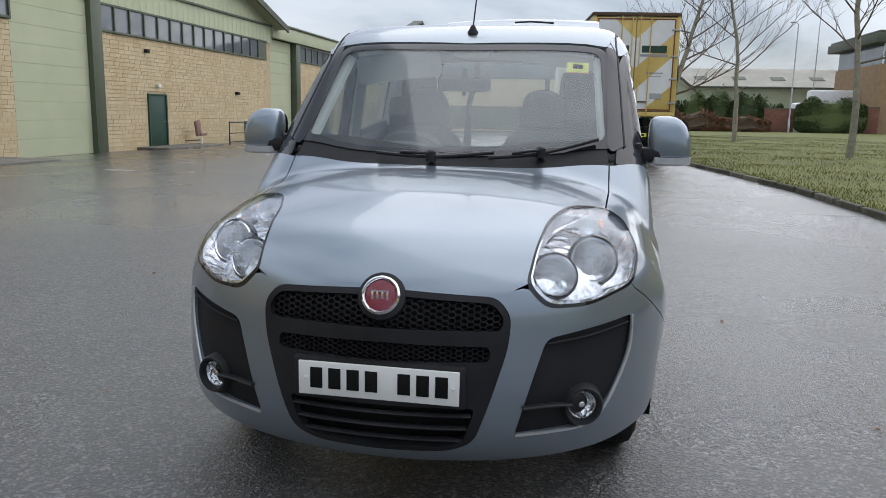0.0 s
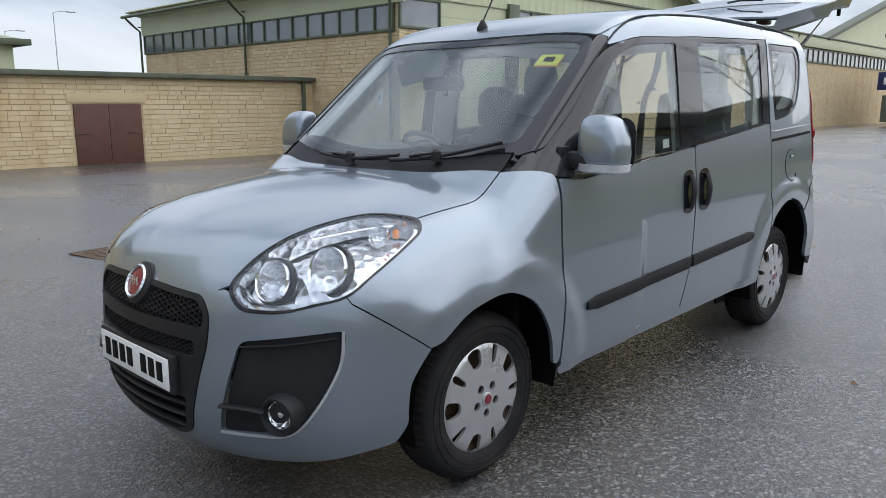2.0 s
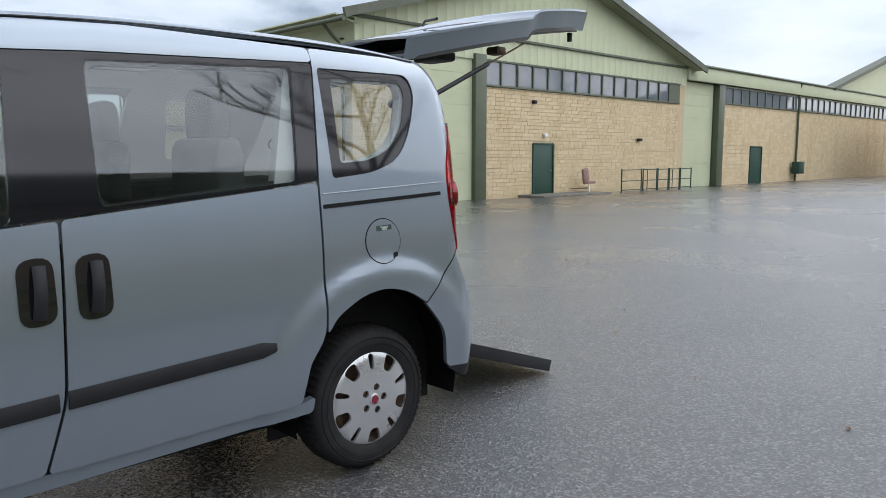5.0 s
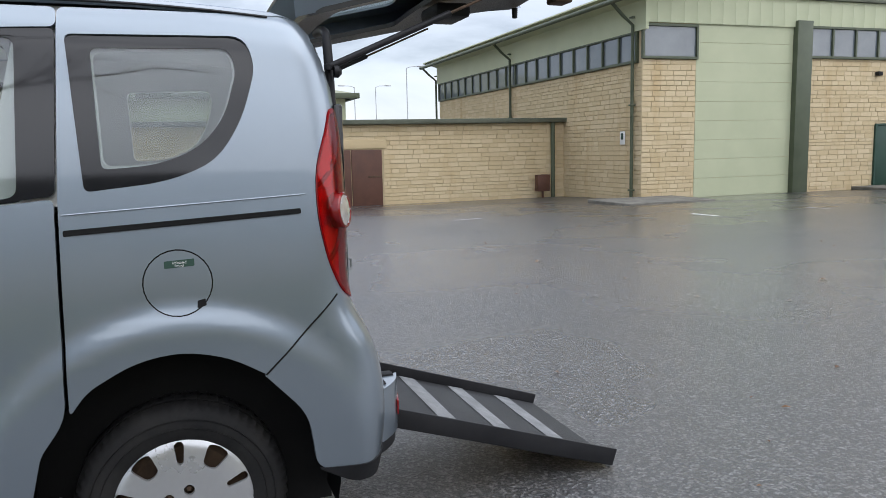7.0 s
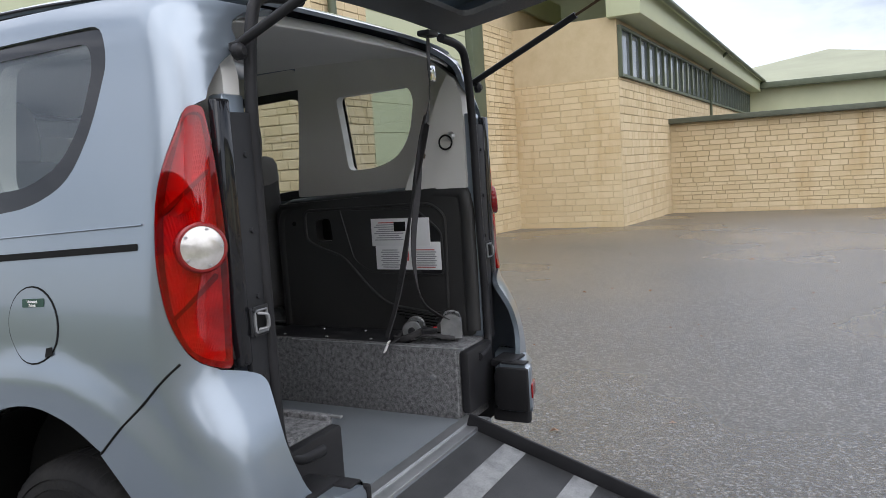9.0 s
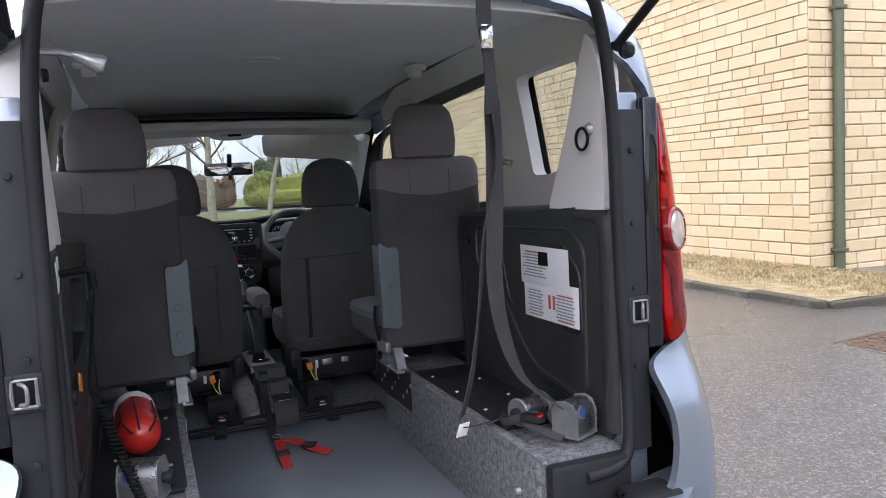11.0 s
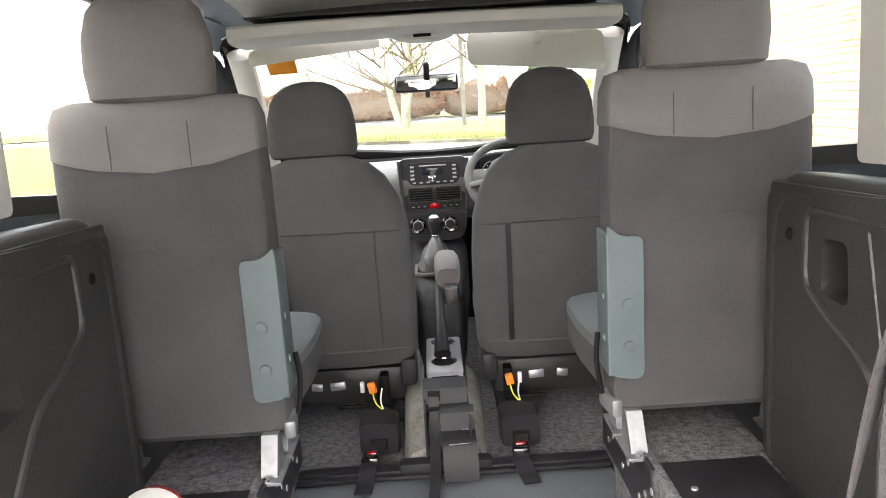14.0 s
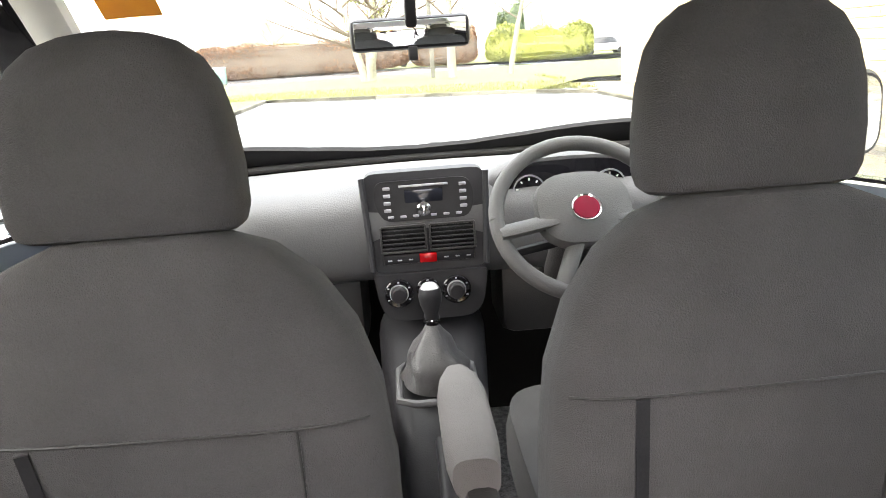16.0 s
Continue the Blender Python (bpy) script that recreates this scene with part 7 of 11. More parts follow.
    slab("pillar_trim", rounded([(2.30, 1.24), (3.26, 1.27), (3.262, 1.50), (3.19, 1.70), (3.08, 1.80), (2.45, 1.815), (2.40, 1.70)], 0.02), skin_x, 0.044, "grey_trim", van, holes=[rounded([(2.60, 1.675), (2.975, 1.685, 0.05), (2.99, 1.63, 0.06), (2.95, 1.49, 0.08), (2.88, 1.40, 0.1), (2.76, 1.355, 0.08), (2.61, 1.35)], 0.03)], label="pale grey rear pillar trim")
    slab("rear_pillar_cover", rounded([(3.272, 1.255), (3.272, 1.60, 0.02), (3.245, 1.68), (3.215, 1.70), (3.17, 1.63, 0.1), (3.09, 1.45, 0.1), (3.015, 1.32, 0.05), (2.985, 1.255)], 0.008), lambda u, v, w, s=s: (s * (0.622 + 0.02 * (3.27 - u) + w - 0.03 * max(0.0, v - 1.60)), u, v), 0.055, "grey_trim", van, label="pale grey rear pillar cover")
    slab("upper_trim", rounded([(1.10, 1.675), (1.42, 1.70), (2.44, 1.73), (2.44, 1.81), (1.5, 1.79), (1.15, 1.735)], 0.02), skin_x, 0.015, "grey_trim", van, label="pale grey rail trim over the doors")
    panel("centre_pillar_trim", [(1.43, 1.10), (1.60, 1.10), (1.61, 1.74), (1.44, 1.73)], "side", "grey_trim", van, inset=0.055, thick=0.02, res=0.06, mirrored=both_, label="pale grey centre pillar trim")
    panel("lower_pillar_trim", [(1.40, 0.40), (1.64, 0.40), (1.60, 1.12), (1.43, 1.12)], "side", "trim_black", van, inset=0.065, thick=0.02, res=0.08, mirrored=both_, label="black lower pillar trim")
    panel("door_lining", [(0.40, 0.42), (1.41, 0.42), (1.41, 1.12), (0.45, 1.05)], "side", "dark_grey", van, inset=0.07, thick=0.02, res=0.08, mirrored=both_, label="dark door lining")
    panel("sliding_door_lining", [(1.62, 0.42), (2.35, 0.42), (2.36, 1.20), (1.62, 1.14)], "side", "trim_black", van, inset=0.07, thick=0.02, res=0.08, mirrored=both_, label="black sliding door lining")
    panel("door_frame_trim", [(1.60, 1.17), (2.46, 1.255), (2.47, 1.75), (1.60, 1.72)], "side", "trim_black", van, holes=[[(1.66, 1.215, 0.05), (1.655, 1.665, 0.05), (2.39, 1.70, 0.05), (2.37, 1.285, 0.05)]], inset=0.035, thick=0.02, res=0.06, mirrored=both_, label="black window frame inside")
    line = [on_skin(0.715 - 0.045 * k, 0.36 + 0.56 * k, 1.4, "top", -0.055)[0] for k in np.linspace(0, 1, 7)]
    part("screen_pillar_trim", tube(bmesh.new(), [Vector((s * p.x, p.y, p.z)) for p in line], 0.046, 10, 0.6), "grey_trim", van, "pale grey screen pillar trim")
    # rear opening: painted frame, rubber seal, lamp fillet, latch keeper
    part("rear_frame", boxes(((0.075, 0.05, 1.05), (s * 0.675, 3.275, 1.02), 0.01)), "paint", van, "painted frame of the rear opening")
    part("frame_cover", boxes(((0.072, 0.02, 0.86), (s * 0.677, 3.307, 1.07), 0.006)), "dark_grey", van, "dark cover strip with screws")
    for z in (0.86, 1.06, 1.22, 1.40):
        part("cover_screw", lathe(bmesh.new(), [(0.008, 0), (0.007, 0.005), (0, 0.006)], Matrix.Translation((s * 0.673, 3.318, z)) @ Euler((radians(-90), 0, 0)).to_matrix().to_4x4(), 8), "dark_grey", van)
    seal = [(s * 0.40, 3.31, 1.80), (s * 0.55, 3.31, 1.785), (s * 0.60, 3.31, 1.72), (s * 0.628, 3.31, 1.5), (s * 0.634, 3.31, 1.2), (s * 0.640, 3.315, 0.9), (s * 0.640, 3.32, 0.68), (s * 0.60, 3.33, 0.62), (s * 0.50, 3.34, 0.61)]
    part("rubber_seal", tube(bmesh.new(), spline(seal, 6), 0.016, 10), "satin", van, "black rubber seal of the rear opening")
    part("lamp_fillet", boxes(((0.046, 0.03, 0.63), (s * 0.733, 3.306, 1.215), 0.008)), "gloss_black", van, "black plastic strip beside the lamp")
    kp = part("latch_keeper", boxes(((0.064, 0.008, 0.074), (s * 0.680, 3.322, 1.0), 0.004)), "dark_grey", van, "dark latch keeper with a dull metal loop")
    part("keeper_rim", tube(bmesh.new(), [(s * (0.680 + dx), 3.328, 1.0 + dz) for dx, dz in ((-0.020, -0.026), (0.020, -0.026), (0.022, 0.0), (0.020, 0.026), (-0.020, 0.026), (-0.020, -0.026))], 0.004, 6), "zinc", kp)
    part("keeper_slot", boxes(((0.034, 0.006, 0.046), (s * 0.680, 3.3255, 1.0), 0.004)), "near_black", kp)
    part("keeper_bar", tube(bmesh.new(), spline([(s * 0.690, 3.325, 0.980), (s * 0.676, 3.344, 0.984), (s * 0.674, 3.346, 1.0), (s * 0.676, 3.344, 1.016), (s * 0.690, 3.325, 1.020)], 4), 0.004, 8), "zinc", kp)
    for z in (0.970, 1.030):
        part("keeper_bolt", lathe(bmesh.new(), [(0.007, 0), (0.007, 0.004), (0.005, 0.005), (0, 0.005)], Matrix.Translation((s * 0.702, 3.326, z)) @ Euler((radians(-90), 0, 0)).to_matrix().to_4x4(), 6), "dark_grey", kp)
    part("box_end", boxes(((0.23, 0.04, 0.24), (s * 0.52, 3.32, 0.53), 0.012)), "satin", van, "black end of the wheel box")
    part("strut_mount", lathe(bmesh.new(), [(0.02, 0), (0.02, 0.015), (0.01, 0.025), (0, 0.026)], Matrix.Translation((s * 0.668, 3.315, 1.64)) @ Euler((radians(-90), 0, 0)).to_matrix().to_4x4(), 12), "satin", van)
    gh = part("grab_handle", boxes(((0.07, 0.10, 0.03), (s * 0.60, 2.0, 1.80), 0.012), ((0.05, 0.05, 0.035), (s * 0.585, 2.04, 1.775), 0.012)), "grey_trim", van, "folded grey grab handle")
part("sill_plate", boxes(((0.84, 0.10, 0.012), (0, 3.36, FZ + 0.003), 0.003)), "steel", van, "worn metal sill plate")

# headliner, overhead shelf, header, dome lamp
HLN = [(0.0, 0.92), (0.40, 0.93, 0.1), (0.60, 0.98, 0.06), (0.655, 1.3, 0.2), (0.665, 2.4, 0.2), (0.645, 3.22, 0.03), (0.0, 3.24)]
panel("headliner", HLN + [(-x, *r) for x, *r in HLN[-2:0:-1]], "top", "liner", van, inset=0.032, thick=0.006, res=0.08, label="pale cloth headliner")
hd = part("header_beam", loft(bmesh.new(), [((x, 1.06 + 0.05 * (x / 0.6) ** 2, 1.66 - 0.015 * (x / 0.6) ** 2), (0, 1, 0), (0, 0, 1), 0.17, 0.032, 3.5) for x in np.linspace(-0.62, 0.62, 15)], 20), "grey_trim", van, "pale grey overhead shelf front")
part("roof_console", loft(bmesh.new(), [((0.01, 0.87 + 0.06 * i, 1.648), (1, 0, 0), (0, 0, 1), 0.115 - 0.02 * abs(i - 1), 0.035, 3) for i in range(4)], 24), "grey_trim", hd, "grey overhead lamp console")
# black sheets give the slot between beam and headliner its shade
part("shelf_recess", boxes(((1.14, 0.014, 0.075), (0, 1.03, 1.712), 0.0), ((1.14, 0.20, 0.006), (0, 1.14, 1.694), 0.0)), "trim_black", hd, "overhead shelf recess, its shade put in as black sheets")
part("console_slot", boxes(((0.018, 0.01, 0.012), (0.012, 1.105, 1.655), 0.002), ((0.06, 0.01, 0.014), (0.012, 1.09, 1.625), 0.002)), "near_black", hd)
for x0, x1 in ((-0.15, -0.63), (0.17, 0.63)):
    drop = 0.115 if x0 < 0 else 0.03
    vs_ = slab("sun_visor", rounded([(x0, 0.0), (x1, 0.0), (x1, -drop - 0.03), (x0, -drop)], 0.03), lambda u, v, w: (u, 0.83 + 0.10 * (u / 0.6) ** 2 + w - v * 0.35, 1.640 + v - 0.02 * (u / 0.6) ** 2), 0.018, "vinyl" if False else "grey_trim", hd, label="grey sun visor" + (", folded down with labels" if x0 < 0 else ""))
    if x0 < 0:
        part("visor_label", boxes(((0.07, 0.004, 0.045), (-0.43, 0.905, 1.605), 0.001, (10, 0, 0)), ), "paper", vs_)
        part("visor_label", boxes(((0.10, 0.004, 0.03), (-0.54, 0.92, 1.602), 0.001, (10, 0, 0)), ), "paper", vs_)
im = part("interior_mirror", boxes(((0.255, 0.03, 0.068), (0.008, 0.665, 1.474), 0.014, (-4, 0, 2))), "satin", van, "black interior mirror")
part("mirror_stalk", boxes(((0.025, 0.025, 0.075), (0.005, 0.692, 1.520), 0.008, (-25, 0, 0))), "satin", im)
part("dip_lever", boxes(((0.02, 0.02, 0.03), (0.005, 0.682, 1.432), 0.004)), "satin", im)
part("mirror_face", boxes(((0.236, 0.004, 0.052), (0.008, 0.682, 1.474), 0.001, (-4, 0, 2))), "mirror", im, "mirror glass")
dl = part("dome_lamp", lathe(bmesh.new(), [(0.075, 0.0), (0.072, -0.012), (0.05, -0.02), (0, -0.022)], Matrix.Translation((0.008, 2.02, 1.842)) @ Matrix.Diagonal((1, 0.55, 1, 1)), 28), "grey_trim", van, "oval ceiling lamp")
part("dome_lens", lathe(bmesh.new(), [(0.06, -0.012), (0.045, -0.024), (0, -0.026)], Matrix.Translation((0.008, 2.02, 1.842)) @ Matrix.Diagonal((1, 0.4, 1, 1)), 24), "white", dl)

# ---- seats ----
def front_seat(x0):
    st = part("front_seat", loft(bmesh.new(), [((x0, 1.13 + 0.0 * i, 0.60 + 0.045 * i), (1, 0, 0), (0, 1, 0), 0.245 - 0.01 * abs(i - 1.5), 0.27, 5) for i in range(4)], 32), "cloth", van, "black cloth front seat")
    back = []
    for z, hw, hd_, y in ((0.60, 0.15, 0.03, 1.44), (0.615, 0.225, 0.06, 1.45), (0.66, 0.252, 0.075, 1.46), (0.80, 0.258, 0.078, 1.475), (0.95, 0.256, 0.075, 1.487), (1.06, 0.248, 0.070, 1.495), (1.14, 0.225, 0.064, 1.502), (1.20, 0.190, 0.056, 1.507), (1.24, 0.145, 0.046, 1.510), (1.262, 0.09, 0.030, 1.512), (1.267, 0.03, 0.010, 1.512)):
        back.append(((x0, y, z), (1, 0, 0), (0, 1, 0), hw, hd_, 3.6))
    bk = part("backrest", loft(bmesh.new(), back, 40), "cloth", st, "rounded black cloth backrest")
    head = []
    for z, hw, hd_ in ((1.262, 0.116, 0.030), (1.268, 0.124, 0.044), (1.285, 0.129, 0.052), (1.33, 0.129, 0.056), (1.38, 0.124, 0.056), (1.42, 0.114, 0.052), (1.447, 0.098, 0.046), (1.466, 0.074, 0.036), (1.476, 0.044, 0.022), (1.480, 0.015, 0.008)):
        head.append(((x0 + (0.012 if x0 > 0 else 0.008), 1.49 - 0.05 * max(0, z - 1.38), z), (1, 0, 0), (0, 1, 0), hw, hd_, 3.4))
    part("headrest", loft(bmesh.new(), head, 36), "cloth", st, "black cloth headrest")
    for dx in (-0.05, 0.05):
        part("headrest_post", tube(bmesh.new(), [(x0 + 0.02 + dx, 1.495, 1.24), (x0 + 0.02 + dx, 1.49, 1.29)], 0.007, 8), "chrome", st)
    s = 1 if x0 > 0 else -1
    # seams, zip and lower flap on the back
    ys = lambda z: 1.555 + 0.012 * (z - 0.8)
    def line_on(pts, r, mat, nm):
        part(nm, tube(bmesh.new(), pts, r, 6), mat, bk)
    def back_y(x, z):
        i = max(k for k in range(len(back)) if back[k][0][2] <= z)
        j = min(i + 1, len(back) - 1)
        t = (z - back[i][0][2]) / max(1e-6, back[j][0][2] - back[i][0][2])
        hw, hd_, y = (back[i][k] + (back[j][k] - back[i][k]) * t if k != 0 else 0 for k in (3, 4, 0))
        y = back[i][0][1] + (back[j][0][1] - back[i][0][1]) * t
        return y + hd_ * max(0.0, 1 - abs((x - x0) / hw) ** 3.6) ** (1 / 3.6) + 0.0005
    line_on([(x0 + dx, back_y(x0 + dx, 1.045 + 0.02 * dx * s), 1.045 + 0.02 * dx * s) for dx in np.linspace(-0.23, 0.23, 16)], 0.002, "trim_black", "seam")
    line_on([(x0 - 0.15, back_y(x0 - 0.15, z), z) for z in np.linspace(0.68, 1.04, 10)], 0.002, "trim_black", "seam")
    zx = lambda z: x0 + 0.15 - (0.05 * (1.04 - z) / 0.36 if x0 > 0 else 0.0)
    part("zip", ribbon(bmesh.new(), [(zx(z), back_y(zx(z), z) + 0.001, z) for z in np.linspace(0.68, 1.04, 10)], 0.016, 0.003, (1, 0, 0), 2), "satin", bk, "black zip strip")
    line_on([(x0 + dx, back_y(x0 + dx, 0.672), 0.672) for dx in np.linspace(-0.22, 0.22, 12)], 0.004, "cloth", "hem")
    part("seat_base", boxes(((0.40, 0.42, 0.12), (x0, 1.16, 0.50), 0.02)), "trim_black", st)
    for dx in (-0.18, 0.18):
        part("seat_rail", boxes(((0.035, 0.50, 0.04), (x0 + dx, 1.20, 0.42), 0.006)), "satin", st)
        part("recliner_cover", boxes(((0.05, 0.14, 0.09), (x0 + dx * 1.22, 1.44, 0.585), 0.015)), "satin", st)
    return st


front_seat(0.338)
fr_seat = front_seat(-0.352)
part("arm_rest", loft(bmesh.new(), [((-0.022, 1.02 + 0.06 * i, 0.845), (1, 0, 0), (0, 0, 1), 0.043 * k, 0.040 * k, 3.2) for i, k in enumerate((0.5, 0.85, 1, 1, 1, 0.97, 0.8))], 24), "cloth_grey", fr_seat, "grey padded armrest")
part("arm_bracket", boxes(((0.05, 0.16, 0.06), (-0.028, 1.36, 0.80), 0.015)), "trim_black", fr_seat)


def rear_seat(s):
    x0 = s * 0.548
    bk = []
    for z, hw, hd_ in ((0.735, 0.19, 0.05), (0.75, 0.203, 0.064), (0.9, 0.205, 0.068), (1.1, 0.206, 0.067), (1.3, 0.206, 0.064), (1.40, 0.203, 0.058), (1.432, 0.192, 0.045), (1.442, 0.16, 0.03)):
        bk.append(((x0, 2.182, z), (1, 0, 0), (0, 1, 0), hw, hd_, 7))
    st = part("folding_seat", loft(bmesh.new(), bk, 40), "cloth", van, "black cloth rear folding seat with grey band")
    bb = [((x0, 2.182, z), (1, 0, 0), (0, 1, 0), hw + 0.0025, hd_ + 0.0025, 7) for z, hw, hd_ in ((1.322, 0.2055, 0.0636), (1.34, 0.2052, 0.0626), (1.37, 0.204, 0.0605), (1.40, 0.203, 0.058), (1.432, 0.192, 0.045), (1.4425, 0.16, 0.03))]
    cap = loft(bmesh.new(), bb, 56)
    for v in cap.verts:
        if v.co.z < 1.33:
            v.co.z -= 0.034 * (1 - min(1, abs(v.co.x - x0) / 0.2) ** 2) - 0.012
    part("seat_band", cap, "cloth_grey", st, "grey cloth band over the top of the back")
    for dx in (-0.075, 0.08):
        part("band_seam", tube(bmesh.new(), [(x0 + dx, 2.182 + 0.0665 - 0.03 * (z - 1.3), z) for z in (1.31, 1.36, 1.395)], 0.0012, 5), "cloth", st)
    part("back_seam", tube(bmesh.new(), [(x0 + dx, 2.182 + 0.0665, 1.145 + 0.006 * math.cos(9 * dx)) for dx in np.linspace(-0.17, 0.17, 12)], 0.0012, 5), "trim_black", st)
    hs = []
    for z, hw, hd_ in ((1.436, 0.105, 0.03), (1.446, 0.12, 0.045), (1.50, 0.124, 0.05), (1.56, 0.120, 0.05), (1.61, 0.105, 0.046), (1.632, 0.085, 0.036), (1.642, 0.045, 0.015)):
        hs.append(((x0, 2.19, z), (1, 0, 0), (0, 1, 0), hw, hd_, 4))
    part("headrest", loft(bmesh.new(), hs, 36), "cloth_grey", st, "grey cloth headrest")
    # cushion in front
    part("cushion", loft(bmesh.new(), [((x0 - s * 0.01, y, 0.80), (1, 0, 0), (0, 0, 1), hw, 0.065, 6) for y, hw in ((2.12, 0.19), (2.10, 0.205), (1.95, 0.215), (1.80, 0.213), (1.765, 0.20), (1.75, 0.17))], 32), "cloth", st, "black seat cushion")
    part("cushion_top", loft(bmesh.new(), [((x0 - s * 0.01, y, 0.845), (1, 0, 0), (0, 0, 1), hw, 0.026, 5) for y, hw in ((2.12, 0.17), (2.10, 0.205), (1.95, 0.217), (1.80, 0.214), (1.763, 0.20), (1.75, 0.17))], 32), "vinyl", st, "grey cushion top")
    # grey-green bracket with bosses
    br = slab("hinge_bracket", rounded([(0.331, 0.825, 0.02), (0.402, 0.815, 0.025), (0.402, 1.118, 0.02), (0.36, 1.115, 0.02), (0.331, 1.14, 0.01)], 0.02), lambda u, v, w: (s * u, 2.262 - w, v), 0.012, "teal", st, label="grey-green steel hinge bracket")
    part("bracket_side", boxes(((0.012, 0.09, 0.30), (s * 0.334, 2.215, 0.975), 0.004)), "teal", br)
    for z in (0.888, 0.978):
        part("bracket_boss", lathe(bmesh.new(), [(0.013, 0), (0.012, 0.004), (0.006, 0.005), (0, 0.003)], Matrix.Translation((s * 0.371, 2.263, z)) @ Euler((radians(-90), 0, 0)).to_matrix().to_4x4(), 14), "teal", br)
        part("bracket_rivet", lathe(bmesh.new(), [(0.009, 0), (0.008, 0.003), (0, 0.004)], Matrix.Translation((s * 0.328, 2.225, z + 0.012)) @ Euler((0, radians(-90 * s), 0)).to_matrix().to_4x4(), 10), "teal", br)
    part("hinge_block", boxes(((0.026, 0.085, 0.040), (s * 0.345, 2.20, 0.745), 0.008, (0, 0, 8))), "zinc", st, "steel hinge block")
    for dx, y in ((0.38, 2.13), (0.38, 2.25), (0.70, 2.2)):
        bm = bmesh.new()
        prism(bm, [(s * dx - 0.017, y - 0.035, 0.664), (s * dx - 0.017, y + 0.050, 0.664), (s * dx - 0.017, y + 0.046, 0.675), (s * dx - 0.017, y + 0.006, 0.745), (s * dx - 0.017, y - 0.020, 0.745)], (0.034, 0, 0))
        part("seat_leg", bm, "zinc", st, "galvanised seat leg")
    for dx, y in ((0.38, 2.13), (0.38, 2.25), (0.70, 2.2)):
        part("leg_foot", boxes(((0.058, 0.11, 0.008), (s * dx, y + 0.015, 0.666), 0.002)), "zinc", st)
        part("leg_bolt", lathe(bmesh.new(), [(0.010, 0), (0.010, 0.007), (0, 0.009)], Matrix.Translation((s * dx, y + 0.058, 0.670)), 6), "chrome", st)
    part("seat_pan", boxes(((0.38, 0.30, 0.03), (x0, 2.0, 0.735), 0.008)), "satin", st)
    part("release_cord", tube(bmesh.new(), spline([(s * 0.322, 2.19, 0.90), (s * 0.316, 2.20, 0.84), (s * 0.325, 2.21, 0.77)], 5), 0.006, 6), "near_black", st)
    return st


rear_seat(1)
rear_seat(-1)

# ---- dash, wheel, console ----
dsh = part("dashboard", loft(bmesh.new(), [((x, 0.43 + 0.06 * (x / 0.7) ** 2, 1.03 - 0.01 * (x / 0.7) ** 2), (0, 1, 0), (0, 0, 1), 0.25, 0.125, 3.2) for x in np.linspace(-0.76, 0.76, 17)], 28), "dash", van, "dark grey moulded dashboard")
stack = slab("centre_console_face", rounded([(0.142, 1.178, 0.03), (-0.136, 1.178, 0.03), (-0.128, 1.06, 0.03), (-0.122, 0.958, 0.02), (0.128, 0.958, 0.02), (0.134, 1.06, 0.03)], 0.02), lambda u, v, w: (u, 0.675 - w - (v - 1.07) * 0.18, v), 0.05, "dark_grey", dsh, label="dark centre stack")
sy = lambda z: 0.677 - (z - 1.07) * 0.18
face = slab("radio_face", rounded([(0.112, 1.160, 0.04), (-0.095, 1.160, 0.04), (-0.108, 1.12, 0.03), (-0.095, 1.072, 0.04), (0.10, 1.072, 0.04), (0.118, 1.12, 0.03)], 0.03), lambda u, v, w: (u, sy(v) + 0.006 - w, v), 0.006, "radio_black", stack, label="gloss black radio with plain buttons")
part("radio_knob", lathe(bmesh.new(), [(0.017, 0), (0.016, 0.014), (0.010, 0.018), (0, 0.018)], Matrix.Translation((0.008, sy(1.098) + 0.006, 1.098)) @ Euler((radians(-90), 0, 0)).to_matrix().to_4x4(), 20), "chrome", face)
part("disc_slot", boxes(((0.11, 0.004, 0.005), (0.005, sy(1.148) + 0.008, 1.148), 0.001)), "steel", face)
part("display", boxes(((0.085, 0.003, 0.03), (0.006, sy(1.125) + 0.0075, 1.125), 0.002)), surface("display_black", (0.012, 0.014, 0.02), (0.016, 0.018, 0.024), rough=0.1), face)
for i in range(4):
    for sx in (-0.082, 0.088):
        part("radio_button", boxes(((0.016, 0.004, 0.008), (sx, sy(1.145 - 0.016 * i) + 0.008, 1.145 - 0.016 * i), 0.002)), "grey_ink", face)
for i in range(6):
    x = -0.07 + 0.028 * i + (0.0 if i < 3 else 0.012)
    part("radio_button", boxes(((0.014, 0.004, 0.006), (x, sy(1.082) + 0.008, 1.082), 0.002)), "grey_ink", face)
for sx in (-0.052, 0.058):
    vent = part("air_vent", boxes(((0.098, 0.03, 0.054), (sx, sy(1.033) - 0.008, 1.033), 0.006)), "near_black", stack, "dark air vent")
    fr = bmesh.new()
    for dz in (-0.028, 0.028):
        box(fr, (0.102, 0.008, 0.004), (sx, sy(1.033 + dz) + 0.008, 1.033 + dz), 0.001)
    for dx in (-0.05, 0.05):
        box(fr, (0.004, 0.008, 0.058), (sx + dx, sy(1.033) + 0.008, 1.033), 0.001)
    part("vent_frame", fr, "trim_black", vent)
    for i in range(5):
        part("vent_slat", boxes(((0.094, 0.012, 0.003), (sx, sy(1.013 + 0.010 * i) + 0.006, 1.013 + 0.010 * i), 0.001)), "dark_grey", vent)
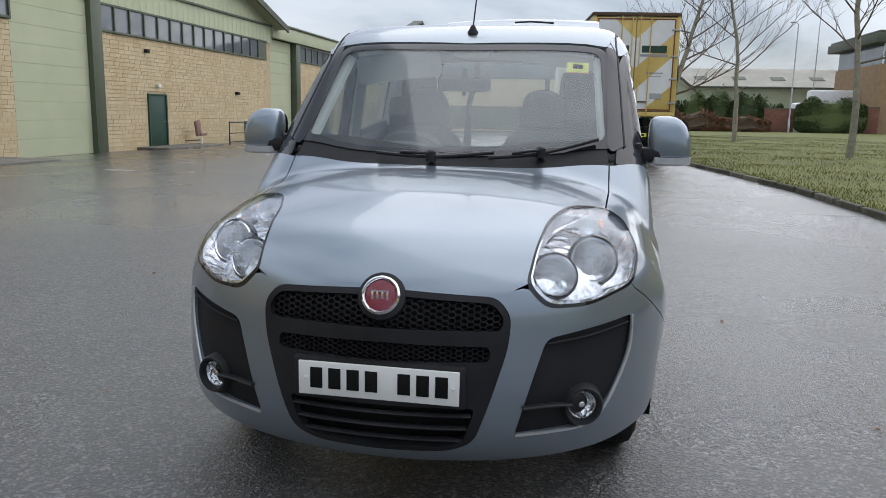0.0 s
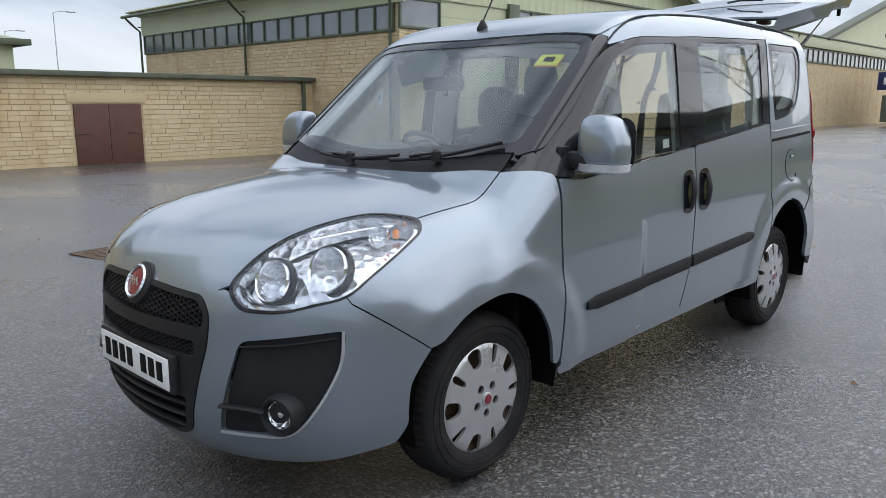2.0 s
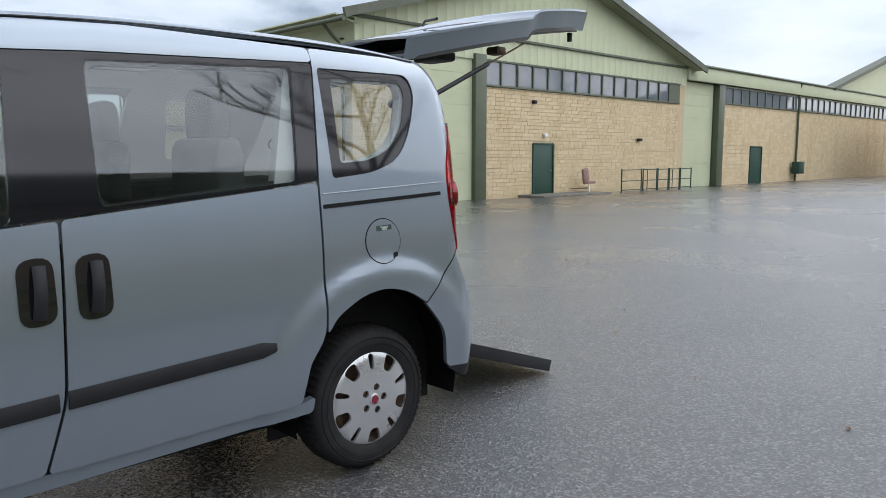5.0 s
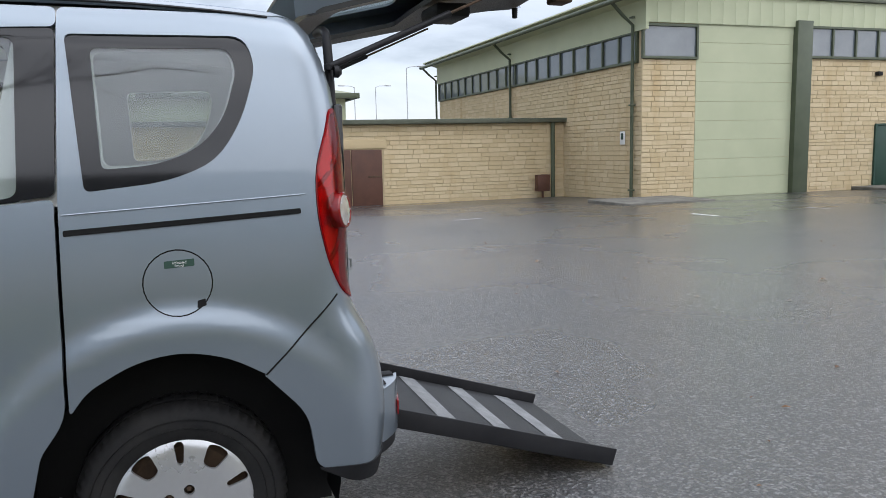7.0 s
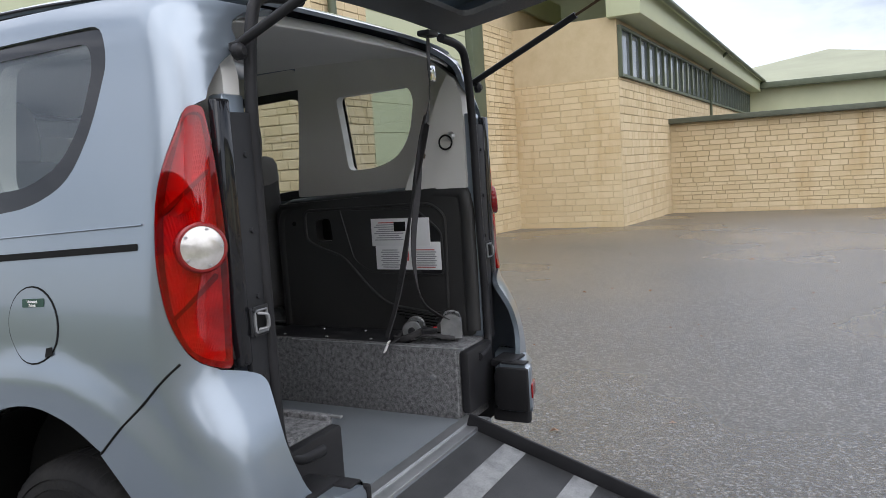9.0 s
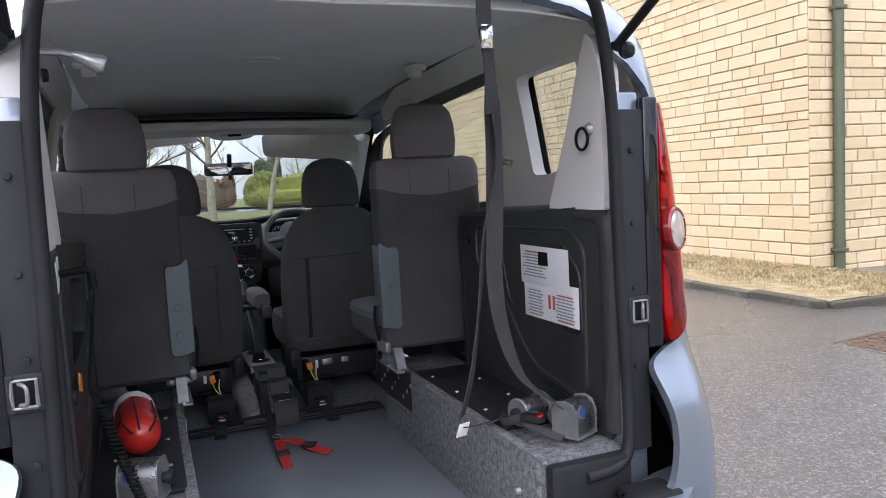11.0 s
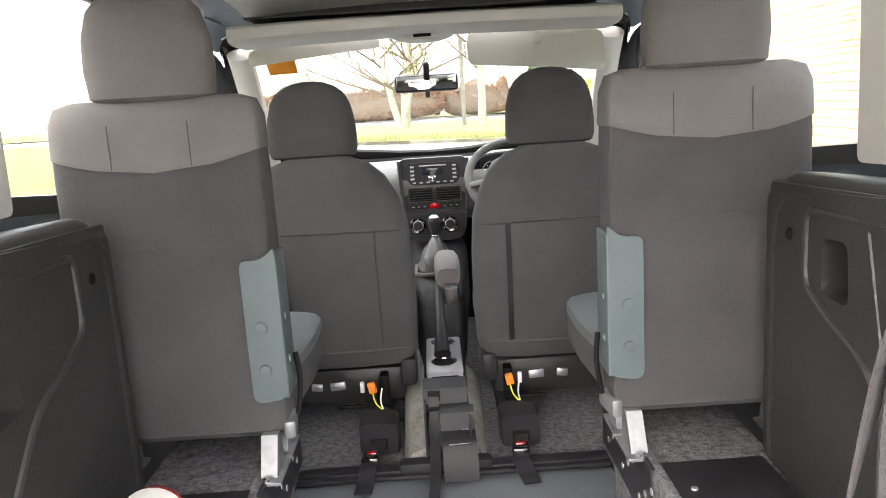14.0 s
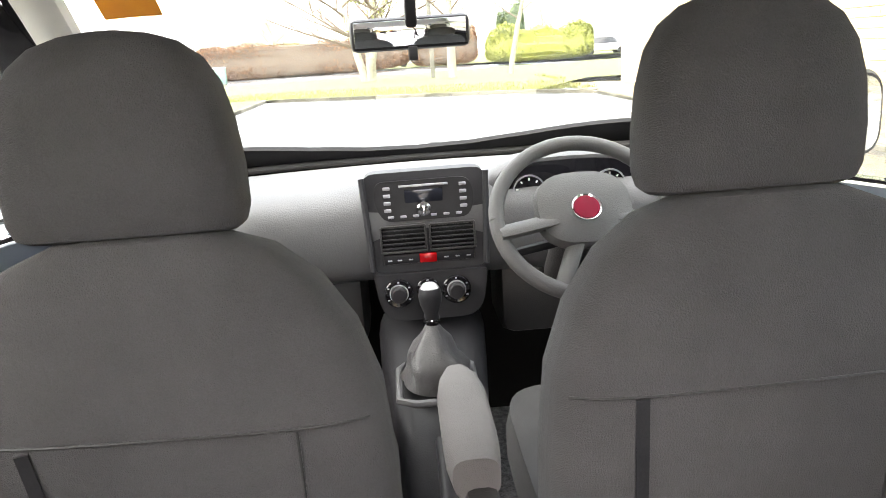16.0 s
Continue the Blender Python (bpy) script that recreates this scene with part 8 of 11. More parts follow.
for sx, w in ((1, 0.142), (-1, 0.136)):
    rim = [(sx * (w - 0.012 * k), sy(1.170 - 0.205 * k) + 0.004, 1.170 - 0.205 * k) for k in np.linspace(0, 1, 6)]
    part("stack_rim", tube(bmesh.new(), rim, 0.007, 8), "dark_grey", stack, "grey edge of the centre stack")
strip = part("switch_strip", boxes(((0.205, 0.012, 0.024), (0.004, sy(0.988) - 0.002, 0.988), 0.004)), "satin", stack)
part("hazard_switch", boxes(((0.040, 0.010, 0.022), (0.006, sy(0.988) + 0.004, 0.988), 0.003)), "lamp_red", strip, "red hazard switch")
for x in (-0.085, -0.06, -0.035, 0.045, 0.07, 0.092):
    part("switch_mark", boxes(((0.010, 0.003, 0.003), (x, sy(0.986) + 0.005, 0.986), 0.001)), "grey_ink", strip)
clim = slab("climate_panel", rounded([(0.132, 0.956, 0.01), (-0.126, 0.956, 0.01), (-0.110, 0.845, 0.05), (0.116, 0.845, 0.05)], 0.02), lambda u, v, w: (u, 0.705 - w, v), 0.06, "dark_grey", dsh, label="climate control panel with three rotary knobs")
for x, r in ((0.078, 0.033), (0.012, 0.026), (-0.052, 0.033)):
    m_ = Matrix.Translation((x, 0.706, 0.912 if r > 0.03 else 0.918)) @ Euler((radians(-90), 0, 0)).to_matrix().to_4x4()
    k = part("dial_ring", lathe(bmesh.new(), [(r, 0), (r, 0.004), (r * 0.92, 0.006), (r * 0.62, 0.004)], m_, 28), "gloss_black", clim)
    part("dial_knob", lathe(bmesh.new(), [(r * 0.60, 0.0), (r * 0.56, 0.020), (r * 0.45, 0.024), (0, 0.024)], m_, 24), "satin", k)
    part("knob_rim", lathe(bmesh.new(), [(r * 0.66, 0.004), (r * 0.64, 0.008), (r * 0.58, 0.008)], m_, 24), "silver", k)
    for i in range(5):
        a = radians(-30 + 60 * i)
        part("dial_mark", boxes(((0.005, 0.003, 0.003), (x + r * 0.82 * math.cos(a), 0.7125, m_.translation.z + r * 0.82 * math.sin(a)), 0.001)), "grey_ink", k)
lower = part("tunnel_console", loft(bmesh.new(), [((0.008, y, z), (1, 0, 0), (0, 0, 1), hw, hh, 5) for y, z, hw, hh in ((0.60, 0.68, 0.13, 0.17), (0.70, 0.66, 0.12, 0.16), (0.80, 0.60, 0.105, 0.165), (0.95, 0.57, 0.095, 0.165), (1.02, 0.54, 0.085, 0.13), (1.12, 0.49, 0.075, 0.075), (1.40, 0.48, 0.07, 0.075), (1.55, 0.46, 0.065, 0.07))], 24), "dark_grey", van, "dark centre console")
gaiter = part("gear_gaiter", lathe(bmesh.new(), [(0.072, 0.0), (0.073, 0.012), (0.068, 0.028), (0.061, 0.045), (0.052, 0.062), (0.043, 0.08), (0.033, 0.097), (0.023, 0.112), (0.016, 0.122), (0.014, 0.125)], Matrix.Translation((0.012, 0.86, 0.765)) @ Matrix.Diagonal((0.95, 1.15, 1, 1)), 48), surface("black_leather", (0.055, 0.055, 0.056), (0.085, 0.085, 0.086), rough=0.42, scale=18, bump=0.4, bump_scale=260), lower, "creased black leather gear gaiter")
for v in gaiter.data.vertices:
    a = math.atan2(v.co.y - 0.86, v.co.x - 0.012)
    k = 1 + 0.22 * math.sin(3 * a + 60 * v.co.z) * math.cos(2 * a - 25 * v.co.z) * (1 if 0.77 < v.co.z < 0.87 else 0)
    v.co.x, v.co.y = 0.012 + (v.co.x - 0.012) * k, 0.86 + (v.co.y - 0.86) * k
part("gear_frame", tube(bmesh.new(), [(0.012 + 0.078 * c, 0.86 + d, 0.766) for c, d in ((-1, 0.09), (-1.02, -0.06), (-0.8, -0.09), (0.8, -0.09), (1.02, -0.06), (1, 0.09), (0.6, 0.11), (-0.6, 0.11), (-1, 0.09))], 0.008, 8), "dash", lower, "grey gaiter frame")
knob = part("gear_knob", lathe(bmesh.new(), [(0.012, 0.0), (0.016, 0.012), (0.015, 0.02), (0.022, 0.04), (0.025, 0.058), (0.022, 0.074), (0.012, 0.083), (0, 0.085)], Matrix.Translation((0.012, 0.835, 0.885)), 22), "satin", lower, "black gear knob with silver cap")
part("knob_cap", lathe(bmesh.new(), [(0.020, 0.076), (0.012, 0.085), (0, 0.0875)], Matrix.Translation((0.012, 0.835, 0.885)), 18), "silver", knob)
part("knob_collar", lathe(bmesh.new(), [(0.017, 0.0), (0.019, 0.006), (0.017, 0.012)], Matrix.Translation((0.012, 0.835, 0.882)), 18), "chrome", knob)
cup = part("cup_tray", boxes(((0.12, 0.34, 0.02), (0.008, 1.30, 0.562), 0.008)), "silver_plastic", lower, "silver plastic cup-holder tray")
for i in range(4):
    part("tray_slat", boxes(((0.085, 0.006, 0.005), (0.008, 1.474, 0.520 + 0.010 * i), 0.001)), "near_black", cup)
part("tray_end", boxes(((0.115, 0.012, 0.075), (0.008, 1.466, 0.532), 0.006)), "silver_plastic", cup)
for y in (1.20, 1.40):
    part("cup_ring", lathe(bmesh.new(), [(0.038, 0.0), (0.042, 0.004), (0.034, 0.003), (0.032, -0.004)], Matrix.Translation((0.008, y, 0.573)), 24), "chrome", cup)
    part("cup_well", lathe(bmesh.new(), [(0.034, 0.0022), (0, 0.0022)], Matrix.Translation((0.008, y, 0.572)), 20), "near_black", cup)
part("handbrake", tube(bmesh.new(), spline([(0.012, 1.36, 0.60), (0.012, 1.28, 0.66), (0.012, 1.10, 0.755)], 5), 0.017, 10), "satin", lower, "black handbrake lever")
part("handbrake_gaiter", loft(bmesh.new(), [((0.012, 1.36 - 0.03 * i, 0.585 + 0.03 * i), (1, 0, 0), (0, 0.7, 0.7), 0.028 - 0.004 * i, 0.032 - 0.005 * i, 2.5) for i in range(4)], 16), "satin", lower)
# steering wheel and instruments
swc, R = Vector((-0.300, 0.90, 1.104)), 0.173
swm = Matrix.Translation(swc) @ Euler((radians(-47), 0, 0)).to_matrix().to_4x4()
ring = [swm @ Vector((R * math.cos(a), R * math.sin(a), 0)) for a in np.linspace(0, 2 * math.pi, 49)]
sw = part("steering_wheel", tube(bmesh.new(), ring, 0.0155, 12), "wheel_grey", van, "dark grey steering wheel with plain red hub disc")
hub = bmesh.new()
loft(hub, [(swm @ Vector((0, -0.01, h)), (swm.to_3x3() @ Vector((1, 0, 0))), (swm.to_3x3() @ Vector((0, 1, 0))), a * 1.15, a, 2.8) for h, a in ((-0.03, 0.07), (0.0, 0.085), (0.018, 0.08), (0.028, 0.05))], 28)
part("wheel_hub", hub, "wheel_grey", sw)
for a, w in ((0.16, 0.030), (math.pi - 0.16, 0.030), (math.pi / 2 - 0.42, 0.018), (math.pi / 2 + 0.42, 0.018)):
    part("wheel_spoke", tube(bmesh.new(), [swm @ Vector((0.06 * math.cos(a), 0.06 * math.sin(a), 0.004)), swm @ Vector((0.12 * math.cos(a), 0.12 * math.sin(a), 0.002)), swm @ Vector((R * math.cos(a), R * math.sin(a), 0.0))], w, 10, 0.45), "wheel_grey", sw)
part("hub_badge", lathe(bmesh.new(), [(0.026, 0.026), (0.025, 0.032), (0, 0.033)], swm, 24), "badge_red", sw, "plain red hub disc")
part("badge_rim", lathe(bmesh.new(), [(0.030, 0.025), (0.029, 0.033), (0.026, 0.031)], swm, 24), "chrome", sw)
part("steering_column", tube(bmesh.new(), [swm @ Vector((0, 0, -0.02)), swm @ Vector((0, 0.0, -0.25))], 0.05, 14), "trim_black", sw)
part("column_stalk", tube(bmesh.new(), [swm @ Vector((-0.05, 0.01, -0.05)), swm @ Vector((0.16, 0.05, -0.05))], 0.010, 8), "satin", sw)
clu = part("instrument_hood", loft(bmesh.new(), [((-0.325, y, 1.11), (1, 0, 0), (0, 0, 1), hw, hh, 3) for y, hw, hh in ((0.40, 0.16, 0.05), (0.52, 0.175, 0.075), (0.63, 0.18, 0.082), (0.645, 0.17, 0.075))], 28), "dash", dsh, "hooded instrument cluster")
part("cluster_face", loft(bmesh.new(), [((-0.325, y, 1.108), (1, 0, 0), (0, 0, 1), 0.165, 0.07, 3) for y in (0.643, 0.652)], 28), "gloss_black", clu)
for x, r in ((-0.235, 0.038), (-0.30, 0.026), (-0.355, 0.026), (-0.42, 0.038)):
    m_ = Matrix.Translation((x, 0.653, 1.112)) @ Euler((radians(-90), 0, 0)).to_matrix().to_4x4()
    part("gauge_ring", lathe(bmesh.new(), [(r, 0), (r, 0.003), (r * 0.9, 0.003)], m_, 24), "silver", clu)
    for i in range(7):
        a = radians(210 - 40 * i)
        part("gauge_tick", boxes(((0.003, 0.002, 0.006), (x + r * 0.72 * math.cos(a), 0.6555, 1.112 + r * 0.72 * math.sin(a)), 0, (0, math.degrees(-a) + 90, 0))), "white", clu)
part("dash_lip", tube(bmesh.new(), spline([(-0.70, 0.36, 1.155), (-0.4, 0.25, 1.15), (0, 0.21, 1.15), (0.4, 0.25, 1.15), (0.70, 0.36, 1.155)], 8), 0.010, 8), "trim_black", dsh)
part("glovebox_seam", tube(bmesh.new(), [(0.18, 0.672, 1.02), (0.45, 0.68, 1.02), (0.66, 0.70, 1.015)], 0.003, 6), "near_black", dsh)
part("knee_panel", boxes(((0.52, 0.20, 0.25), (0.42, 0.50, 0.86), 0.04)), "trim_black", dsh)
part("knee_panel", boxes(((0.52, 0.20, 0.22), (-0.42, 0.50, 0.85), 0.04)), "trim_black", dsh)
part("bulkhead", boxes(((1.60, 0.03, 0.80), (0, 0.25, 0.68), 0.0)), "near_black", van)

# ---- fittings on the floor ----
wb = part("winch_bracket", ribbon(bmesh.new(), [(0.012, 1.62, 0.602), (0.012, 1.70, 0.600), (0.012, 1.712, 0.560), (0.012, 1.745, 0.556)], 0.125, 0.006, (1, 0, 0), 1), "satin", van, "black folded steel winch bracket")
part("bracket_step", ribbon(bmesh.new(), [(-0.018, 1.735, 0.561), (-0.018, 1.775, 0.558), (-0.018, 1.790, 0.512), (-0.018, 1.835, 0.508), (-0.020, 1.850, 0.495), (-0.020, 1.868, 0.402)], 0.094, 0.006, (1, 0, 0), 1), "satin", wb, "black stepped front plate, scratched")
part("bracket_cheek", boxes(((0.006, 0.20, 0.17), (0.070, 1.70, 0.49), 0.002)), "satin", wb)
part("bracket_cheek", boxes(((0.006, 0.24, 0.15), (-0.052, 1.72, 0.48), 0.002)), "satin", wb)
part("bracket_slot", boxes(((0.034, 0.012, 0.030), (0.044, 1.711, 0.585), 0.003)), "near_black", wb)
part("scratch", boxes(((0.060, 0.002, 0.004), (-0.02, 1.8475, 0.500), 0.001, (-35, 0, 4)), ((0.022, 0.002, 0.003), (-0.04, 1.792, 0.516), 0.001, (-35, 0, 0))), "steel", wb)
part("bracket_strap", ribbon(bmesh.new(), [(0.045, 1.715, 0.585), (0.047, 1.76, 0.50), (0.05, 1.86, 0.425), (0.055, 1.96, 0.41), (0.055, 2.05, 0.407)], 0.028, 0.005), "satin", wb, "black webbing strap")
tn = part("transmission_tunnel", loft(bmesh.new(), [((0.02, y, 0.385), (1, 0, 0), (0, 0, 1), w, h, 3.2) for y, w, h in ((1.30, 0.13, 0.15), (1.50, 0.125, 0.13), (1.68, 0.12, 0.10), (1.76, 0.11, 0.07))], 24), "tunnel", van, "worn grey steel transmission tunnel")
part("tunnel_lip", boxes(((0.26, 0.05, 0.05), (0.02, 1.795, 0.412), 0.012)), "satin", tn)
for s, x in ((1, 0.215), (-1, -0.205)):
    hs = part("belt_housing", loft(bmesh.new(), [((x, 1.53 + 0.03 * i, 0.436), (1, 0, 0), (0, 0, 1), 0.060 * k, 0.052 * k, 7) for i, k in enumerate((0.85, 1, 1, 1, 0.93))], 28), "satin", van, "black belt reel housing")
    part("housing_slot", boxes(((0.052, 0.012, 0.030), (x, 1.650, 0.422), 0.004)), "near_black", hs)
    part("belt_stalk", ribbon(bmesh.new(), [(x, 1.64, 0.425), (x + 0.006, 1.69, 0.415), (x + 0.012, 1.73, 0.428)], 0.042, 0.010), "satin", hs)
    part("belt_buckle", boxes(((0.048, 0.075, 0.020), (x + 0.014, 1.755, 0.432), 0.006, (8, 0, -4))), "gloss_black", hs, "black belt buckle")
    part("belt_tongue", ribbon(bmesh.new(), [(x + 0.016, 1.79, 0.434), (x + 0.020, 1.82, 0.430), (x + 0.026 - 0.02 * (s < 0), 1.86, 0.405), (x + 0.030 - 0.03 * (s < 0), 1.90, 0.402)], 0.046, 0.004), "satin", hs, "black belt end over the step")
    part("belt_button", boxes(((0.028, 0.024, 0.010), (x + 0.013, 1.742, 0.440), 0.003, (8, 0, -4))), "lamp_red", hs, "red belt release button")
    part("seat_mechanism", boxes(((0.028, 0.05, 0.10), (x - s * 0.01, 1.40, 0.50), 0.006), ((0.045, 0.03, 0.035), (x - s * 0.005, 1.42, 0.465), 0.006)), "near_black", van, "black seat slide mechanism")
for x, y, k in ((0.235, 1.52, 1), (-0.19, 1.52, 0)):
    part("wire_plug", boxes(((0.024, 0.02, 0.034), (x, y, 0.548), 0.004, (0, 12, 0))), "orange", van, "orange wiring plug")
    part("wire_tail", tube(bmesh.new(), spline([(x, y, 0.535), (x - 0.008, y + 0.015, 0.505), (x - 0.028, y + 0.01, 0.478)], 5), 0.0025, 5), "sticker", van)
    part("wire_tail", tube(bmesh.new(), spline([(x - 0.03, y, 0.545), (x - 0.024, y + 0.012, 0.51), (x - 0.030, y + 0.012, 0.480)], 5), 0.0025, 5), "liner", van)
    part("wire_plug", boxes(((0.013, 0.016, 0.034), (x + (0.03 if k else -0.032), y, 0.552), 0.003)), "paper", van, "white wiring plug")
    part("metal_tab", boxes(((0.048, 0.005, 0.026), (x + (0.105 if k else -0.085), y - 0.01, 0.556), 0.004, (0, 4, 0))), "steel", van, "bare metal tab under the seat")
    part("metal_tab", boxes(((0.034, 0.005, 0.024), (x + (0.17 if k else -0.165), y - 0.01, 0.556), 0.004, (0, -6, 0))), "steel", van, "bare metal tab under the seat")
    part("floor_bar", boxes(((0.10, 0.012, 0.012), (x - 0.06 * (1 - 2 * k), y + 0.005, 0.492), 0.003)), "near_black", van)
# ---- side details: papers, port, lead, lamp, ring ----
pap = part("instruction_card", boxes(((0.002, 0.28, 0.115), (-0.618, 2.955, 1.085), 0.0005, (0, 0, 0)), ((0.002, 0.31, 0.115), (-0.619, 2.985, 0.985), 0.0005, (0, 0, 0))), "paper", van, "white instruction sheets with plain printed lines")
for i in range(9):
    part("print_line", boxes(((0.001, 0.10 + 0.02 * (i % 3), 0.004), (-0.6165, 2.90 - 0.0, 1.125 - 0.009 * i), 0)), "red_ink" if i == 0 else "grey_ink", pap)
    part("print_line", boxes(((0.001, 0.085 + 0.015 * (i % 2), 0.004), (-0.6165, 3.07, 1.01 - 0.009 * i), 0)), "red_ink" if i in (0, 8) else "grey_ink", pap)
    part("print_line", boxes(((0.001, 0.075 + 0.015 * (i % 2), 0.004), (-0.6165, 2.90, 1.01 - 0.009 * i), 0)), "grey_ink", pap)
part("card_hole", boxes(((0.003, 0.055, 0.04), (-0.6165, 2.955, 1.108), 0.001)), "near_black", pap)
for dy in (2.985, 3.01):
    part("print_figure", boxes(((0.001, 0.012, 0.04), (-0.6160, dy, 0.985), 0)), "red_ink", pap)
rg = part("belt_ring", lathe(bmesh.new(), [(0.018, 0), (0.018, 0.01), (0.010, 0.02), (0, 0.02)], Matrix.Translation((-0.632, 3.215, 1.46)) @ Euler((0, radians(90), 0)).to_matrix().to_4x4(), 16), "steel", van, "steel stud with a black loop")
part("ring_loop", tube(bmesh.new(), [Vector((-0.612, 3.195 + 0.028 * math.cos(a), 1.437 + 0.028 * math.sin(a))) for a in np.linspace(0, 2 * math.pi, 17)], 0.004, 6), "near_black", rg)
rl = part("reading_lamp", lathe(bmesh.new(), [(0.032, 0), (0.032, 0.015), (0.024, 0.026), (0, 0.028)], Matrix.Translation((0.64, 3.19, 1.62)) @ Euler((0, radians(-90), 0)).to_matrix().to_4x4(), 20), "silver", van, "brushed steel reading lamp")
part("lamp_arm", tube(bmesh.new(), [(0.615, 3.19, 1.645), (0.575, 3.185, 1.645), (0.55, 3.18, 1.64)], 0.007, 8), "silver", rl)
part("lamp_head", lathe(bmesh.new(), [(0.008, 0), (0.013, 0.02), (0.021, 0.055), (0.018, 0.062), (0, 0.05)], Matrix.Translation((0.555, 3.18, 1.642)) @ Euler((0, radians(-112), 0)).to_matrix().to_4x4(), 16), "silver", rl)
part("lamp_switch", lathe(bmesh.new(), [(0.014, 0), (0.012, 0.01), (0, 0.012)], Matrix.Translation((0.612, 3.195, 1.598)) @ Euler((0, radians(-90), 0)).to_matrix().to_4x4(), 12), "satin", rl)
prt = part("power_port", boxes(((0.003, 0.06, 0.075), (0.625, 3.155, 1.20), 0.002)), "paper", van, "white label with a power socket and coiled lead")
part("lead_plug", tube(bmesh.new(), [(0.622, 3.15, 1.20), (0.575, 3.15, 1.205), (0.562, 3.15, 1.20), (0.560, 3.148, 1.165)], 0.008, 8), "near_black", prt)
part("lead_cable", tube(bmesh.new(), spline([(0.560, 3.148, 1.165), (0.575, 3.12, 1.05), (0.59, 3.10, 0.95), (0.575, 3.08, 0.90)], 6), 0.0035, 6), "near_black", prt)
coil = []
for i in range(180):
    t = i / 179
    c = Vector((0.575, 3.08, 0.90)).lerp(Vector((0.50, 3.12, 0.67)), t) + Vector((0, 0.02 * math.sin(t * 3), 0))
    coil.append(c + Vector((math.cos(i * 0.9), math.sin(i * 0.9), 0)) * 0.011)
part("lead_coil", tube(bmesh.new(), coil, 0.0032, 5), "near_black", prt)
part("orange_tag", boxes(((0.004, 0.055, 0.04), (0.612, 3.04, 0.945), 0.002, (15, 0, 0))), "orange", van, "orange tag beside a round switch")
part("round_switch", lathe(bmesh.new(), [(0.018, 0), (0.016, 0.008), (0, 0.01)], Matrix.Translation((0.625, 3.09, 0.925)) @ Euler((0, radians(-90), 0)).to_matrix().to_4x4(), 16), "satin", van)
part("floor_eye", lathe(bmesh.new(), [(0.012, 0), (0.010, 0.012), (0, 0.014)], Matrix.Translation((-0.385, 3.20, 0.55)) @ Euler((0, radians(90), 0)).to_matrix().to_4x4(), 12), "steel", van, "steel tie-down eye")

# ---- loose things in the load space ----
fe = thing("fire_extinguisher", "red fire extinguisher lying on the carpeted box", "fire extinguisher", at=(0, 0, 0))
fm = Matrix.Translation((0.505, 2.80, 0.722)) @ Euler((radians(88), 0, radians(4))).to_matrix().to_4x4()
bot = part("bottle", lathe(bmesh.new(), [(0, -0.005), (0.025, 0.0), (0.045, 0.015), (0.053, 0.035), (0.055, 0.06), (0.055, 0.26), (0.05, 0.29), (0.03, 0.315), (0.018, 0.33), (0, 0.33)], fm, 28), "red_bottle", fe, "glossy red bottle")
part("bottle_label", lathe(bmesh.new(), [(0.0555, 0.10), (0.0562, 0.10), (0.0562, 0.20), (0.0555, 0.20)], fm, 28), "red_paint", bot)
part("bottle_band", lathe(bmesh.new(), [(0.0555, 0.225), (0.0565, 0.225), (0.0565, 0.27), (0.0555, 0.27)], fm, 28), "liner", bot, "cream printed band")
cage = bmesh.new()
for a in (-0.7, 0.0, 0.9):
    tube(cage, [fm @ Vector((0.060 * math.cos(a + 1.5), 0.060 * math.sin(a + 1.5), h)) for h in (0.20, 0.10, 0.03)] + [fm @ Vector((0.03 * math.cos(a + 1.5), 0.03 * math.sin(a + 1.5), -0.01))], 0.0025, 6)
part("holder_wire", cage, "satin", fe, "black wire holder")
part("holder_base", boxes(((0.05, 0.22, 0.012), (0.505, 2.52, 0.666), 0.003)), "satin", fe)

pc = thing("black_pouch", "black cloth pouch stuffed in the side trim pocket", "pouch")
part("cloth", loft(bmesh.new(), [((0.668, 2.74 + 0.05 * i, 1.03 + 0.012 * (i % 2)), (1, 0, 0), (0, 0, 1), 0.020 + 0.006 * (i % 3), 0.035 + 0.012 * ((i * 2) % 3), 2.4) for i in range(6)], 16), "satin", pc)
rs = thing("red_strap", "red webbing tie-down strap lying on the vinyl floor", "strap")
part("strap_end", ribbon(bmesh.new(), [(0.050, 2.06, 0.408), (0.055, 2.15, 0.412), (0.062, 2.24, 0.41), (0.062, 2.33, 0.402)], 0.034, 0.006), "red_strap", rs, "red webbing")
part("strap_end", ribbon(bmesh.new(), [(0.045, 2.06, 0.410), (0.0, 2.14, 0.424), (-0.055, 2.21, 0.41), (-0.10, 2.26, 0.402)], 0.034, 0.006), "red_strap", rs, "red webbing")
for p in ((0.06, 2.22, 0.415), (-0.04, 2.19, 0.42)):
    part("strap_buckle", boxes(((0.048, 0.045, 0.010), p, 0.003, (0, 0, 0 if p[0] > 0 else -35))), "satin", rs, "dark strap buckle")
part("strap_ring", lathe(bmesh.new(), [(0.016, -0.003), (0.02, 0), (0.016, 0.003), (0.012, 0), (0.016, -0.003)], Matrix.Translation((0.05, 2.04, 0.42)), 16), "steel", rs)

